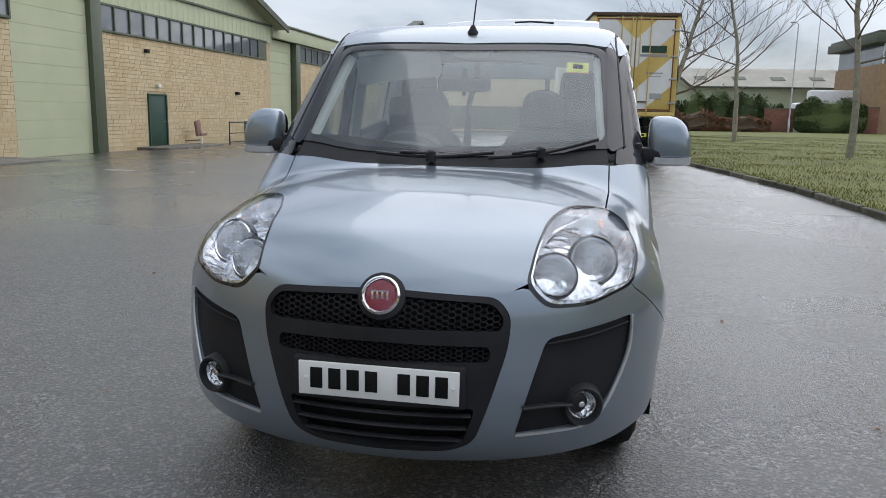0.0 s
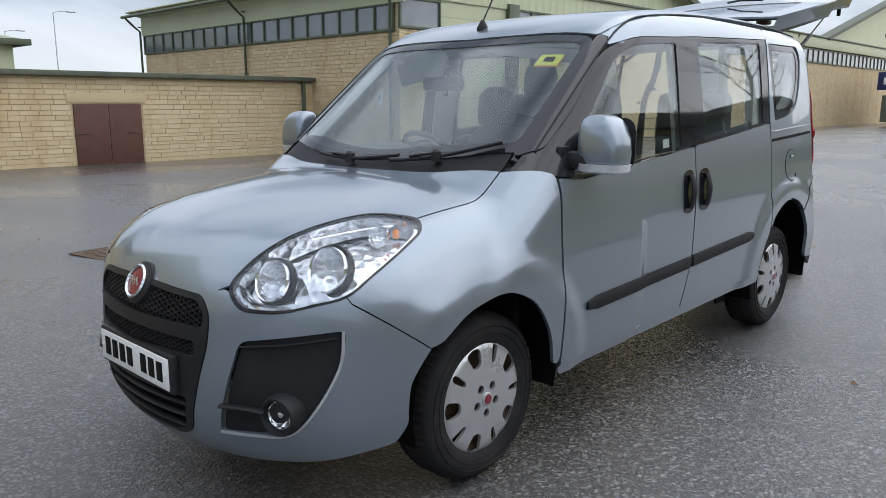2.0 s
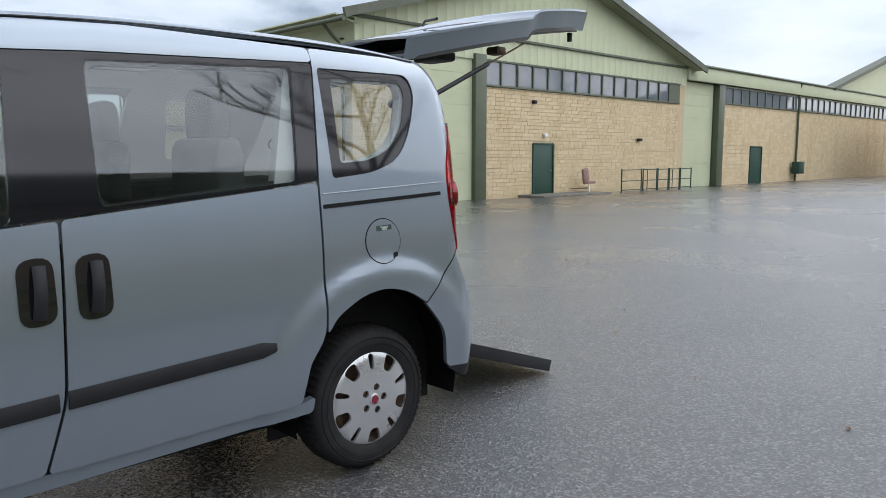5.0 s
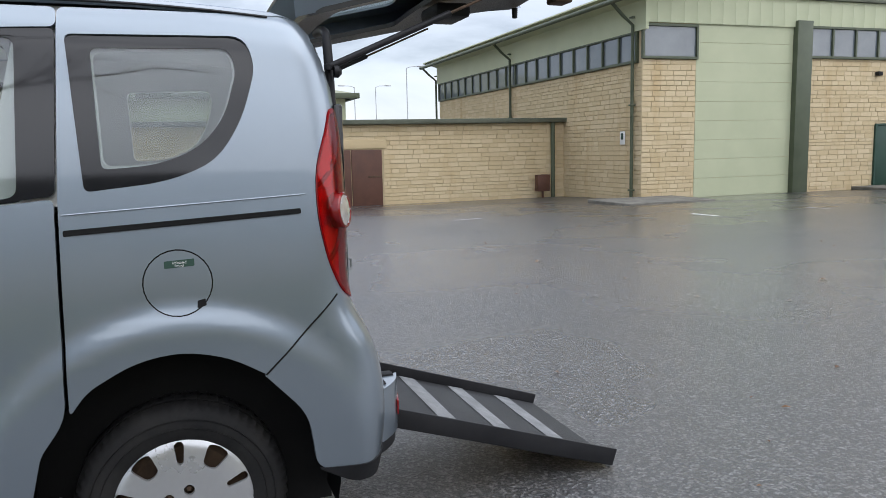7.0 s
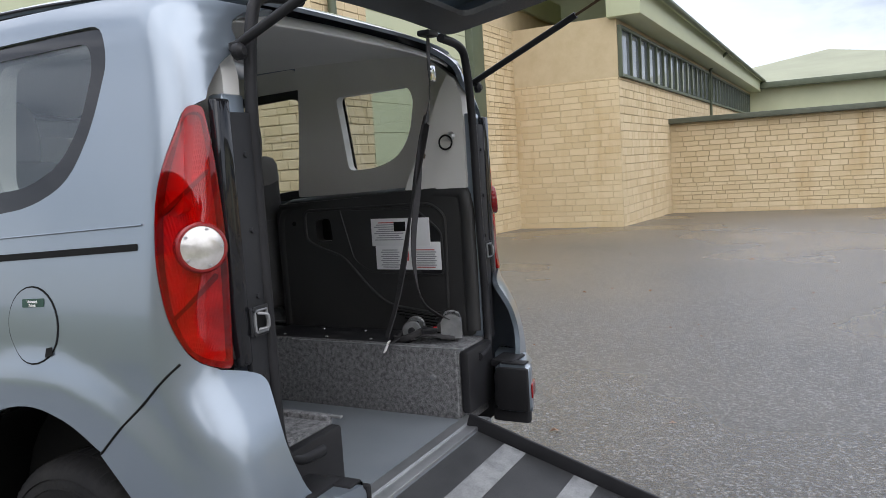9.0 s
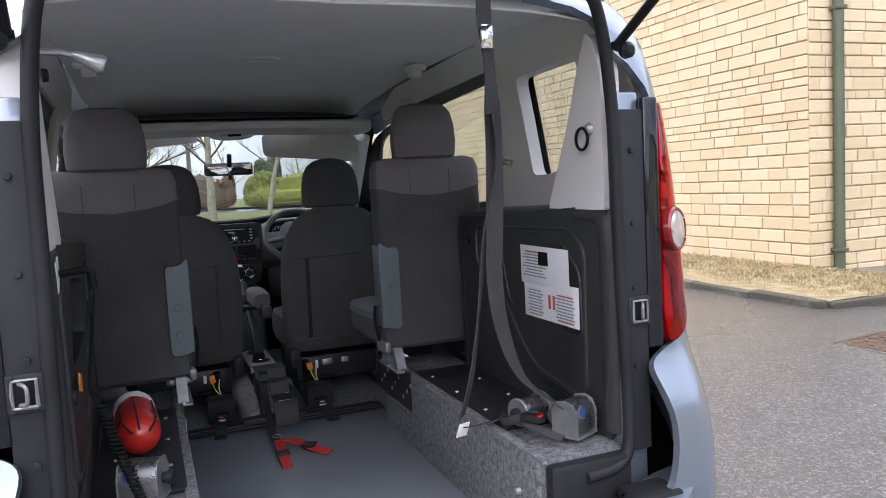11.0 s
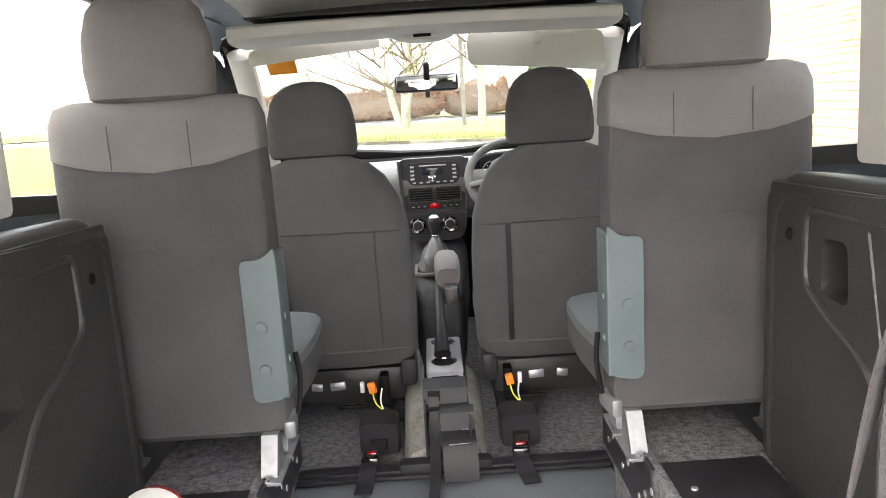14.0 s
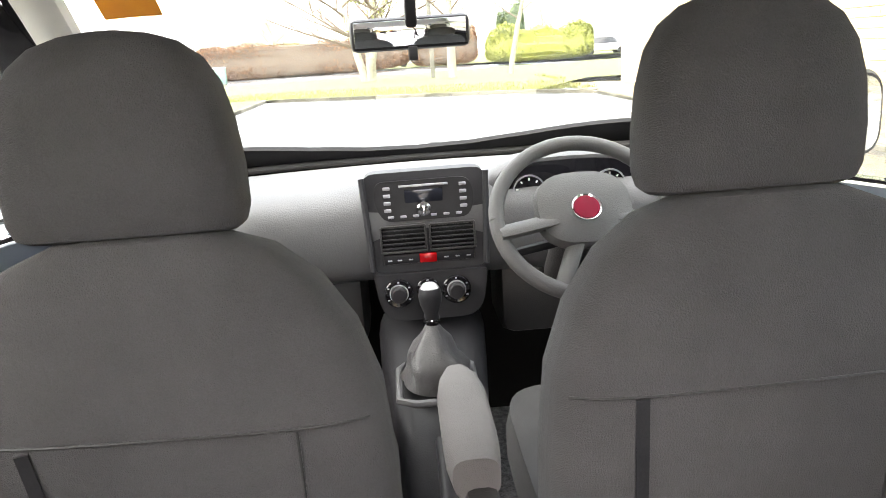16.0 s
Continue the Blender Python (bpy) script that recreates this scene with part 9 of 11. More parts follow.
hb = thing("hanging_belt", "grey webbing passenger belt hanging from the roof", "seat belt")
part("upper_webbing", ribbon(bmesh.new(), [(-0.295, 3.315, 1.79), (-0.297, 3.31, 1.70), (-0.31, 3.30, 1.60), (-0.325, 3.27, 1.50)], 0.042, 0.003, [(1, 0.3, 0), (1, 0.3, 0), (0.8, 0.5, 0), (1, 0.2, 0)]), "webbing", hb)
part("wide_webbing", ribbon(bmesh.new(), [(-0.325, 3.27, 1.53), (-0.345, 3.23, 1.42), (-0.352, 3.20, 1.25), (-0.358, 3.17, 1.10), (-0.385, 3.15, 0.95), (-0.44, 3.15, 0.82), (-0.53, 3.20, 0.74)], 0.046, 0.003, [(0.9, 0.3, 0), (1, 0.1, 0), (1, 0.0, 0), (1, 0.1, 0), (0.9, 0.3, 0.2), (0.7, 0.5, 0.3), (0.6, 0.6, 0.2)]), "webbing", hb)
part("side_webbing", ribbon(bmesh.new(), [(-0.328, 3.27, 1.50), (-0.352, 3.22, 1.38), (-0.335, 3.18, 1.20), (-0.322, 3.14, 1.0), (-0.312, 3.10, 0.84), (-0.295, 3.06, 0.72)], 0.042, 0.003, [(0.5, 0.8, 0), (0.4, 0.9, 0), (0.7, 0.6, 0), (0.5, 0.8, 0), (0.6, 0.7, 0), (0.6, 0.7, 0)]), "webbing", hb)
part("belt_tag", boxes(((0.035, 0.004, 0.045), (-0.297, 3.055, 0.682), 0.001, (-25, 0, 15))), "liner", hb, "cream stitched tag")
part("belt_clip", boxes(((0.03, 0.012, 0.055), (-0.294, 3.325, 1.665), 0.006)), "chrome", hb, "chrome belt clip")
part("belt_loop", tube(bmesh.new(), [(-0.375, 3.215, 1.385), (-0.395, 3.215, 1.38), (-0.40, 3.215, 1.39), (-0.35, 3.215, 1.40)], 0.004, 6), "iron", hb)
part("roof_anchor", boxes(((0.07, 0.05, 0.02), (-0.295, 3.315, 1.80), 0.006)), "satin", hb)
part("side_strap", ribbon(bmesh.new(), [(-0.295, 3.06, 0.69), (-0.34, 3.05, 0.685), (-0.42, 3.03, 0.685), (-0.48, 3.02, 0.70)], 0.022, 0.003, (0, 1, 0.3)), "webbing", hb)


reel_metal = surface("brushed_reel_metal", (0.30, 0.305, 0.31), (0.42, 0.425, 0.43), rough=0.28, metal=0.95, scale=30, fine=0.4, bump=0.15, bump_scale=220)
blue_cap = surface("blue_cap", (0.03, 0.07, 0.20), (0.05, 0.10, 0.26), rough=0.3)


def reel(x, y, z, turn, label):
    """A wheelchair restraint retractor: a pressed metal hood over a drum on a base plate, with a pawl, a knob and a blue disc."""
    t = thing("restraint_reel", label, "restraint reel")
    t.location, t.rotation_euler = (x, y, z), (0, 0, radians(turn))
    case = bmesh.new()
    prism(case, [(-0.042, -0.036, 0.010), (-0.042, 0.036, 0.010), (-0.042, 0.038, 0.055), (-0.042, 0.032, 0.078), (-0.042, 0.016, 0.091), (-0.042, -0.012, 0.092), (-0.042, -0.030, 0.080), (-0.042, -0.037, 0.058)], (0.084, 0, 0))
    part("case", case, reel_metal, t, "brushed metal hood")
    for dx in (-0.0435, 0.0435):
        cheek = bmesh.new()
        prism(cheek, [(dx - 0.0015, -0.040, 0.004), (dx - 0.0015, 0.041, 0.004), (dx - 0.0015, 0.041, 0.060), (dx - 0.0015, 0.030, 0.088), (dx - 0.0015, 0.006, 0.097), (dx - 0.0015, -0.024, 0.092), (dx - 0.0015, -0.040, 0.066)], (0.003, 0, 0))
        part("cheek_plate", cheek, "zinc", t)
    part("drum", lathe(bmesh.new(), [(0, -0.040), (0.022, -0.040), (0.022, 0.040), (0, 0.040)], Matrix.Translation((0, -0.034, 0.045)) @ Euler((0, radians(90), 0)).to_matrix().to_4x4(), 18), "webbing", t, "wound dark webbing")
    part("lock_pawl", boxes(((0.030, 0.034, 0.006), (-0.010, -0.046, 0.074), 0.002, (18, 0, 0))), "satin", t)
    part("disc", lathe(bmesh.new(), [(0.015, 0), (0.014, 0.003), (0.011, 0.0035), (0, 0.003)], Matrix.Translation((0.018, 0.0355, 0.066)) @ Euler((radians(-84), 0, 0)).to_matrix().to_4x4(), 20), blue_cap, t, "small blue disc")
    part("disc_rim", lathe(bmesh.new(), [(0.018, 0), (0.0175, 0.004), (0.015, 0.004)], Matrix.Translation((0.018, 0.0350, 0.066)) @ Euler((radians(-84), 0, 0)).to_matrix().to_4x4(), 20), "zinc", t)
    part("knob", lathe(bmesh.new(), [(0.012, 0), (0.012, 0.010), (0.016, 0.012), (0.016, 0.022), (0.012, 0.025), (0, 0.025)], Matrix.Translation((-0.045, 0.002, 0.048)) @ Euler((0, radians(-90), 0)).to_matrix().to_4x4(), 16), "satin", t, "black winding knob")
    part("base_plate", boxes(((0.094, 0.085, 0.006), (0, 0, 0.001), 0.002)), "zinc", t)
    return t


reel(-0.555, 3.20, 0.672, 25, "silver restraint reel standing on the carpeted box")
lay = thing("restraint_reel", "silver cylinder restraint reel with black webbing lying on the box", "restraint reel")
lm = Matrix.Translation((-0.50, 3.06, 0.710)) @ Euler((0, radians(90), radians(20))).to_matrix().to_4x4()
part("case", lathe(bmesh.new(), [(0.010, -0.040), (0.030, -0.040), (0.032, -0.036), (0.032, 0.036), (0.030, 0.040), (0.010, 0.040)], lm, 28), reel_metal, lay, "brushed metal drum cover")
for h in (-0.047, 0.047):
    part("end_flange", lathe(bmesh.new(), [(0, h - 0.006), (0.036, h - 0.006), (0.039, h - 0.003), (0.039, h + 0.003), (0.036, h + 0.006), (0, h + 0.006)], lm, 28), "zinc", lay)
part("winding_knob", lathe(bmesh.new(), [(0.014, 0.053), (0.014, 0.066), (0.011, 0.072), (0, 0.072)], lm, 16), "satin", lay, "black winding knob")
part("webbing_loop", ribbon(bmesh.new(), [(-0.46, 3.10, 0.685), (-0.44, 3.15, 0.702), (-0.46, 3.20, 0.692), (-0.49, 3.245, 0.680)], 0.03, 0.006), "webbing", lay)
part("slack_loop", tube(bmesh.new(), spline([(-0.52, 3.10, 0.690), (-0.47, 3.13, 0.715), (-0.43, 3.10, 0.700), (-0.42, 3.05, 0.682), (-0.45, 3.00, 0.678)], 6), 0.007, 6, 2.0), "webbing", lay, "slack dark strap")
buckle = part("buckle", boxes(((0.034, 0.062, 0.020), (-0.455, 3.155, 0.716), 0.005, (0, 0, 30))), "satin", lay, "black belt buckle")
part("red_button", boxes(((0.022, 0.016, 0.006), (-0.466, 3.175, 0.725), 0.002, (0, 0, 30))), "lamp_red", buckle, "red release button")
reel(0.50, 3.09, 0.672, -20, "silver restraint reel beside the coiled lead")


# ---- kerbs, lawns and beds ----
KERB = [(4.62, -24.8), (4.62, -10.0), (4.75, 0.0), (4.80, 8.0), (4.62, 12.0), (4.15, 16.0), (3.62, 19.5), (3.40, 23.0), (3.40, 60.0)]
FRONT = [(4.62, -24.8), (-5.6, -19.0)]
BED = [(-5.55, -24.0), (-5.50, -0.42), (-7.50, -0.30)]


def kerb_x(y):
    return float(np.interp(y, [p[1] for p in KERB], [p[0] for p in KERB]))


def lawn(name, rings, label):
    """A lawn as rows of points from the kerb outwards, gently uneven."""
    bm = bmesh.new()
    rows = [[bm.verts.new(p) for p in r] for r in rings]
    for a, b in zip(rows, rows[1:]):
        for i in range(len(a) - 1):
            bm.faces.new((a[i], a[i + 1], b[i + 1], b[i]))
    return tagged(finish(name, bm, "grass"), label, "lawn", kind="structure")


def mound(x, y):
    return 0.02 * math.sin(x * 1.3 + y * 0.7) + 0.015 * math.sin(y * 1.9 - x * 0.6)


ys = list(np.linspace(-24.7, 48, 60))
lawn("lawn", [[(kerb_x(y) + 0.07 + d, y, 0.075 + (0.05 * (1 - math.exp(-d / 3)) + mound(d, y) * min(1, d)) + 0.004 * d) for y in ys] for d in (0, 0.3, 0.8, 1.6, 3, 5, 8, 13, 20, 32, 55)], "short mossy green lawn beside the yard")
fx = list(np.linspace(-40, 60, 40))
front_y = lambda x: -19.0 + (x + 5.6) * (-5.8 / 10.22) if -5.6 < x < 4.62 else (-24.8 if x >= 4.62 else -24.6)
lawn("verge", [[(x, (front_y(x) - 0.07) * (1 - k) + -45.0 * k, 0.09 + mound(x, k * 20) * k * (1 - k) * 3) for x in fx] for k in (0, 0.05, 0.15, 0.35, 0.65, 1.0)], "bright green grass verge along the road")
lawn("far_lawn", [[(x, y, 0.06 + mound(x, y) * 0.5) for x in np.linspace(-60, 60, 20)] for y in (-60.5, -66, -80, -140)], "grass beyond the road")
lawn("lawn_beyond", [[(3.5, y, 0.10), (14, y, 0.12), (30, y, 0.16), (60, y, 0.2)] for y in (51.0, 58, 66, 77)], "grass beyond the footpath")
bed = lawn("planting_bed", [[(x, y, fall(x) + 0.045 + 0.5 * abs(mound(x * 4, y * 4))) for y in (-23.9, -16, -10, -6, -4, -3, -2.5, -2.0, -1.5, -1.0, -0.5)] for x in (-7.74, -7.3, -6.9, -6.5, -6.1, -5.62)], "bed of straw and gravel litter against the stone wall")
bed.data.materials.clear()
bed.data.materials.append(M["straw"])
path = tagged(finish("footpath", boxes(((46, 2.4, 0.12), (33, 49.5, 0.08), 0.02)), "concrete"), "pale worn asphalt footpath across the lawn", "footpath", kind="structure")


def tufts(name, n, where, parent_label, mat="blade", tall=0.045, seed=5):
    rnd = random.Random(seed)
    verts, faces = [], []
    for _ in range(n):
        x, y, z = where(rnd)
        a, h, w = rnd.uniform(0, 6.28), tall * rnd.uniform(0.5, 1.5), rnd.uniform(0.006, 0.012)
        lx, ly = rnd.uniform(-0.03, 0.03), rnd.uniform(-0.03, 0.03)
        k = len(verts)
        verts += [(x - w * math.cos(a), y - w * math.sin(a), z - 0.01), (x + w * math.cos(a), y + w * math.sin(a), z - 0.01), (x + lx, y + ly, z + h)]
        faces.append((k, k + 1, k + 2))
    me = bpy.data.meshes.new(name)
    me.from_pydata(verts, [], faces)
    return tagged(finish(name, me, mat), parent_label, "grass", kind="stuff")


def on_lawn(r):
    y = 1 + 52 * r.random() ** 1.5
    d = 0.02 + 14 * r.random() ** 1.6
    return kerb_x(y) + 0.07 + d, y, 0.075 + 0.05 * (1 - math.exp(-d / 3)) + mound(d, y) * min(1, d) + 0.004 * d


tufts("grass", 70000, on_lawn, "short green and yellow grass blades of the lawn")
tufts("verge_grass", 9000, lambda r: ((lambda x: (x, front_y(x) - 0.1 - 5 * r.random() ** 1.7, 0.085))(r.uniform(-6, 10))), "short grass blades of the verge", tall=0.09, seed=6)
tufts("straw", 9000, lambda r: (r.uniform(-7.7, -5.65), -0.5 - 5 * r.random() ** 1.4, fall(-6.6) + 0.06), "dry straw and clippings on the bed", "straw", 0.02, 7)


def leaves_on_ground():
    rnd = random.Random(9)
    verts, faces = [], []
    for _ in range(420):
        x, y = rnd.uniform(-14, 4.4), rnd.uniform(-6, 16)
        if abs(x) < 1.1 and -1.2 < y < 4.8:
            continue
        a, s = rnd.uniform(0, 6.28), rnd.uniform(0.008, 0.03) * (1.6 if rnd.random() < 0.08 else 1)
        z, k = fall(x) + 0.003, len(verts)
        for dx, dy, dz in ((-1, 0, 0.0), (-0.2, 0.5, 0.3), (1, 0.1, 0.1), (0.1, -0.5, 0.35), (0, 0, 0.55)):
            verts.append((x + s * (dx * math.cos(a) - dy * math.sin(a)), y + s * (dx * math.sin(a) + dy * math.cos(a)), z + s * dz))
        faces += [(k, k + 3, k + 4), (k + 3, k + 2, k + 4), (k + 2, k + 1, k + 4), (k + 1, k, k + 4)]
    me = bpy.data.meshes.new("fallen_leaf_litter")
    me.from_pydata(verts, [], faces)
    return tagged(finish("leaf_litter", me, "copper_leaf"), "scattered small dead leaves and grit on asphalt", "leaves", kind="stuff")


leaves_on_ground()


def flat_mark(name, x, y, w, l, rot, mat, label, z=0.0):
    bm = bmesh.new()
    box(bm, (w, l, 0.004), (x, y, fall(x) + 0.003 + z), 0.0, (0, 0, rot))
    return tagged(finish(name, bm, mat), label, "road marking", kind="structure")


for i, (x, y, w, l, r) in enumerate(((-10.15, 13.5, 1.1, 0.09, 8), (-10.2, 16.6, 0.8, 0.07, 12), (-9.8, 21, 0.09, 0.8, 20), (-13.0, 9.0, 0.08, 0.7, 10))):
    flat_mark("line_mark", x, y, w, l, r, "grey_ink" if i else "white", "short worn white line on the asphalt")


def manhole():
    m = thing("manhole_cover", "rusty square cast-iron manhole cover set in asphalt", "manhole cover", at=(-4.62, 1.05, fall(-4.62)))
    m.rotation_euler = (0, 0, radians(8))
    part("frame", boxes(*[((0.72, 0.035, 0.012), (0, s * 0.345, 0.004), 0.003) for s in (1, -1)], *[((0.035, 0.66, 0.012), (s * 0.345, 0, 0.004), 0.003) for s in (1, -1)]), "iron", m)
    part("plate", boxes(((0.64, 0.64, 0.010), (0, 0, 0.003), 0.003)), "iron", m)
    rnd = random.Random(3)
    for i in range(6):
        for j in range(6):
            part("stud", boxes(((0.075, 0.03, 0.008), (-0.25 + 0.1 * i, -0.25 + 0.1 * j, 0.010), 0.002, (0, 0, 45 if (i + j) % 2 else -45))), "iron", m)
    return m


manhole()


# ---- trees and hedges ----
def bare_tree(label, at, height, radius, seed, lean=0.0, first=0.28, spread=0.42, limbs=20, fine=5, multi=1, bark="bark", leaves=0, stout=1.0):
    """A tapered trunk with limbs that fork twice into thin twigs."""
    t = thing("tree", label, "tree", group="bare trees", at=(*at, 0.08))
    rnd = random.Random(seed)
    trunk, crown = bmesh.new(), bmesh.new()

    def grow(bm, p, d, length, r, n, sides, droop=0.0, r_end=0.25):
        pts = [p.copy()]
        d = d.normalized()
        for i in range(n):
            d = (d + Vector((rnd.uniform(-1, 1), rnd.uniform(-1, 1), rnd.uniform(-0.6, 1) * 0.8 + droop)) * 0.13).normalized()
            pts.append(pts[-1] + d * length / n)
        tube(bm, pts, r, sides, 1.0, r * r_end)
        return pts

    for s in range(multi):
        tilt = Vector((lean + (rnd.uniform(-0.28, 0.28) if multi > 1 else 0), rnd.uniform(-0.2, 0.2) if multi > 1 else 0.02, 1))
        stem = grow(trunk, Vector((0.12 * s, 0.05 * s, -0.1)), tilt, height, radius * (0.8 if s else 1), 12, 10, 0.15, 0.12)
        for i in range(limbs):
            k = first + (0.96 - first) * i / limbs
            j = min(int(k * 12), 11)
            p = stem[j].lerp(stem[j + 1], k * 12 - j)
            a = i * 2.4 + rnd.uniform(-0.4, 0.4)
            out = Vector((math.cos(a), math.sin(a), rnd.uniform(0.22, 0.85)))
            ln = height * spread * (1.05 - k) * rnd.uniform(0.75, 1.2) + 0.5
            rr = radius * 0.36 * (1.1 - k)
            br = grow(crown, p, out, ln, max(rr, 0.010) * stout, 6, 5, 0.06, 0.2)
            for b in range(fine):
                q = br[1 + (b * 5) // fine]
                o2 = (br[-1] - br[0]).normalized() + Vector((rnd.uniform(-1, 1), rnd.uniform(-1, 1), rnd.uniform(-0.2, 0.9))) * 0.8
                tw = grow(crown, q, o2, ln * rnd.uniform(0.3, 0.55), max(rr * 0.38, 0.006) * stout, 4, 4, 0.03, 0.3)
                for c in range(fine):
                    q2 = tw[1 + c % 4]
                    o3 = (tw[-1] - tw[0]).normalized() + Vector((rnd.uniform(-1, 1), rnd.uniform(-1, 1), rnd.uniform(-0.3, 0.8))) * 0.8
                    grow(crown, q2, o3, ln * rnd.uniform(0.12, 0.25), max(rr * 0.2, 0.0035) * stout, 2, 3, 0.0, 0.5)
    part("trunk", trunk, bark, t, "pale blotched bark trunk")
    if leaves:
        tips = [v.co.copy() for v in crown.verts if v.co.z > height * 0.22]
        verts, faces = [], []
        for _ in range(leaves):
            p = tips[rnd.randrange(len(tips))] + Vector((rnd.uniform(-1, 1), rnd.uniform(-1, 1), rnd.uniform(-1, 1))) * 0.15
            u = Vector((rnd.uniform(-1, 1), rnd.uniform(-1, 1), rnd.uniform(-1, 1))).normalized() * 0.06
            w = u.cross(Vector((rnd.uniform(-1, 1), rnd.uniform(-1, 1), rnd.uniform(-1, 1)))).normalized() * 0.035
            k = len(verts)
            verts += [tuple(p - u), tuple(p + w), tuple(p + u), tuple(p - w)]
            faces.append((k, k + 1, k + 2, k + 3))
        me = bpy.data.meshes.new("foliage")
        me.from_pydata(verts, [], faces)
        tagged(finish("foliage", me, "yellow_leaf", t, "sparse small leaves"), kind="stuff")
    part("crown", crown, "twig", t, "bare twiggy crown")
    return t


bare_tree("young bare birch on the lawn", (8.4, 38.8), 13.0, 0.135, 11, 0.0)
bare_tree("young bare birch on the lawn", (9.4, 24.3), 11.5, 0.125, 12, 0.07, spread=0.46)
bare_tree("young bare birch on the lawn", (8.6, 9.4), 10.0, 0.15, 13, 0.03, spread=0.5, limbs=20, fine=5, stout=1.4)
bare_tree("young bare birch on the lawn", (9.6, -2.6), 10.5, 0.15, 14, -0.03, spread=0.5, limbs=18, stout=1.4)
bare_tree("tall bare tree behind the lorry", (7.5, 62.0), 16.0, 0.30, 15, 0.0, first=0.2, spread=0.5, limbs=22, fine=5)
bare_tree("bare multi-stemmed tree on the verge", (1.2, -36.0), 8.5, 0.28, 16, 0.05, first=0.22, spread=0.55, limbs=12, fine=5, multi=3, leaves=3000)
bare_tree("slim bare tree on the verge", (-2.6, -33.0), 9.5, 0.22, 17, 0.03)
bare_tree("slim bare tree on the verge", (-5.2, -32.5), 9.0, 0.13, 18, -0.04)
bare_tree("leaning slim bare tree on the verge", (-13.2, -36.0), 9.0, 0.14, 19, -0.18)
for i, (x, y, h) in enumerate(((19, -74, 9), (13, -82, 8), (24, -80, 8), (8, -86, 9), (-3, -78, 8), (-9, -85, 9), (-15, -76, 8), (-20, -84, 9), (0, -88, 10), (-26, -78, 9))):
    bare_tree("distant bare tree beyond the hedge", (x, y), h, 0.16, 30 + i, 0.0, first=0.15, spread=0.5, limbs=14, fine=3)
bare_tree("distant reddish bare tree", (42, 118), 14.0, 0.25, 52, 0.0, first=0.15, spread=0.5, limbs=20, fine=5)


def leafy(name, label, category, x0, x1, y, depth, z1, mats, n, leaf=0.10, seed=1, lumps=0.25, z0=0.05, group=""):
    """A hedge or shrub: a lumpy dark core of stems under many small leaves."""
    h = thing(name, label, category, group=group, at=((x0 + x1) / 2, y, z0))
    rnd = random.Random(seed)
    w = (x1 - x0) / 2
    prof = lambda u, v: 1 - lumps * (0.5 + 0.3 * math.sin(u * 2.1 + seed) + 0.2 * math.sin(u * 5.3 + 2 * v + seed))
    core = bmesh.new()
    got = bmesh.ops.create_icosphere(core, subdivisions=4, radius=1.0)
    for vtx in core.verts:
        c = vtx.co
        sq = lambda q, e: math.copysign(abs(q) ** e, q)
        x, yy, z = sq(c.x, 0.45) * w, sq(c.y, 0.6) * depth / 2, (sq(c.z, 0.5) * 0.5 + 0.5) * z1
        k = prof(x, yy) * 0.93
        vtx.co = (x * (0.9 + 0.1 * k), yy * k, z * k)
    part("core", core, "twig" if mats == "copper_leaf" else mats, h, "dense inner growth")
    verts, faces = [], []
    for _ in range(int(n * 1.7)):
        a, b = rnd.uniform(-1, 1), rnd.uniform(0, 2 * math.pi)
        cx, cy, cz = math.sqrt(1 - a * a) * math.cos(b), math.sqrt(1 - a * a) * math.sin(b), a
        sq = lambda q, e: math.copysign(abs(q) ** e, q)
        x, yy, z = sq(cx, 0.45) * w, sq(cy, 0.6) * depth / 2, (sq(cz, 0.5) * 0.5 + 0.5) * z1
        k = prof(x, yy) * rnd.uniform(0.90, 1.06)
        p = Vector((x * (0.9 + 0.1 * k), yy * k, max(0.02, z * k)))
        u = Vector((rnd.uniform(-1, 1), rnd.uniform(-1, 1), rnd.uniform(-1, 1))).normalized() * leaf * rnd.uniform(0.6, 1.3)
        v = u.cross(Vector((rnd.uniform(-1, 1), rnd.uniform(-1, 1), rnd.uniform(-1, 1)))).normalized() * u.length * 0.55
        i = len(verts)
        verts += [tuple(p - u), tuple(p + v * 0.8), tuple(p + u), tuple(p - v * 0.8)]
        faces.append((i, i + 1, i + 2, i + 3))
    me = bpy.data.meshes.new("foliage")
    me.from_pydata(verts, [], faces)
    ob = finish("foliage", me, mats, h, "small dense leaves")
    tagged(ob, kind="stuff")
    return h


leafy("hedge", "clipped copper beech hedge along the road", "hedge", -1.5, 17.2, -61.0, 1.6, 2.75, "copper_leaf", 11000, 0.10, 41, 0.12)
leafy("hedge", "ragged brown beech hedge along the road", "hedge", -7.0, -1.3, -62.0, 1.8, 3.3, "copper_leaf", 3000, 0.10, 42, 0.4)
leafy("shrub", "bright yellow-green shrub beside the road", "shrub", -15.4, -6.9, -57.0, 3.0, 2.9, "yellow_leaf", 6000, 0.11, 43, 0.35)
leafy("shrub", "dark green conifer behind the shrubs", "shrub", -11.6, -9.2, -66, 2.2, 5.2, "leaf", 3000, 0.11, 44, 0.35)
leafy("hedge", "dense dark green clipped hedge", "hedge", 21.3, 28.0, 78.5, 2.2, 3.5, "leaf", 8000, 0.11, 46, 0.2)
leafy("shrub", "low reddish-brown shrub bed", "shrub", 8.6, 13.6, 74.0, 2.5, 2.2, "copper_leaf", 3500, 0.11, 47, 0.45)
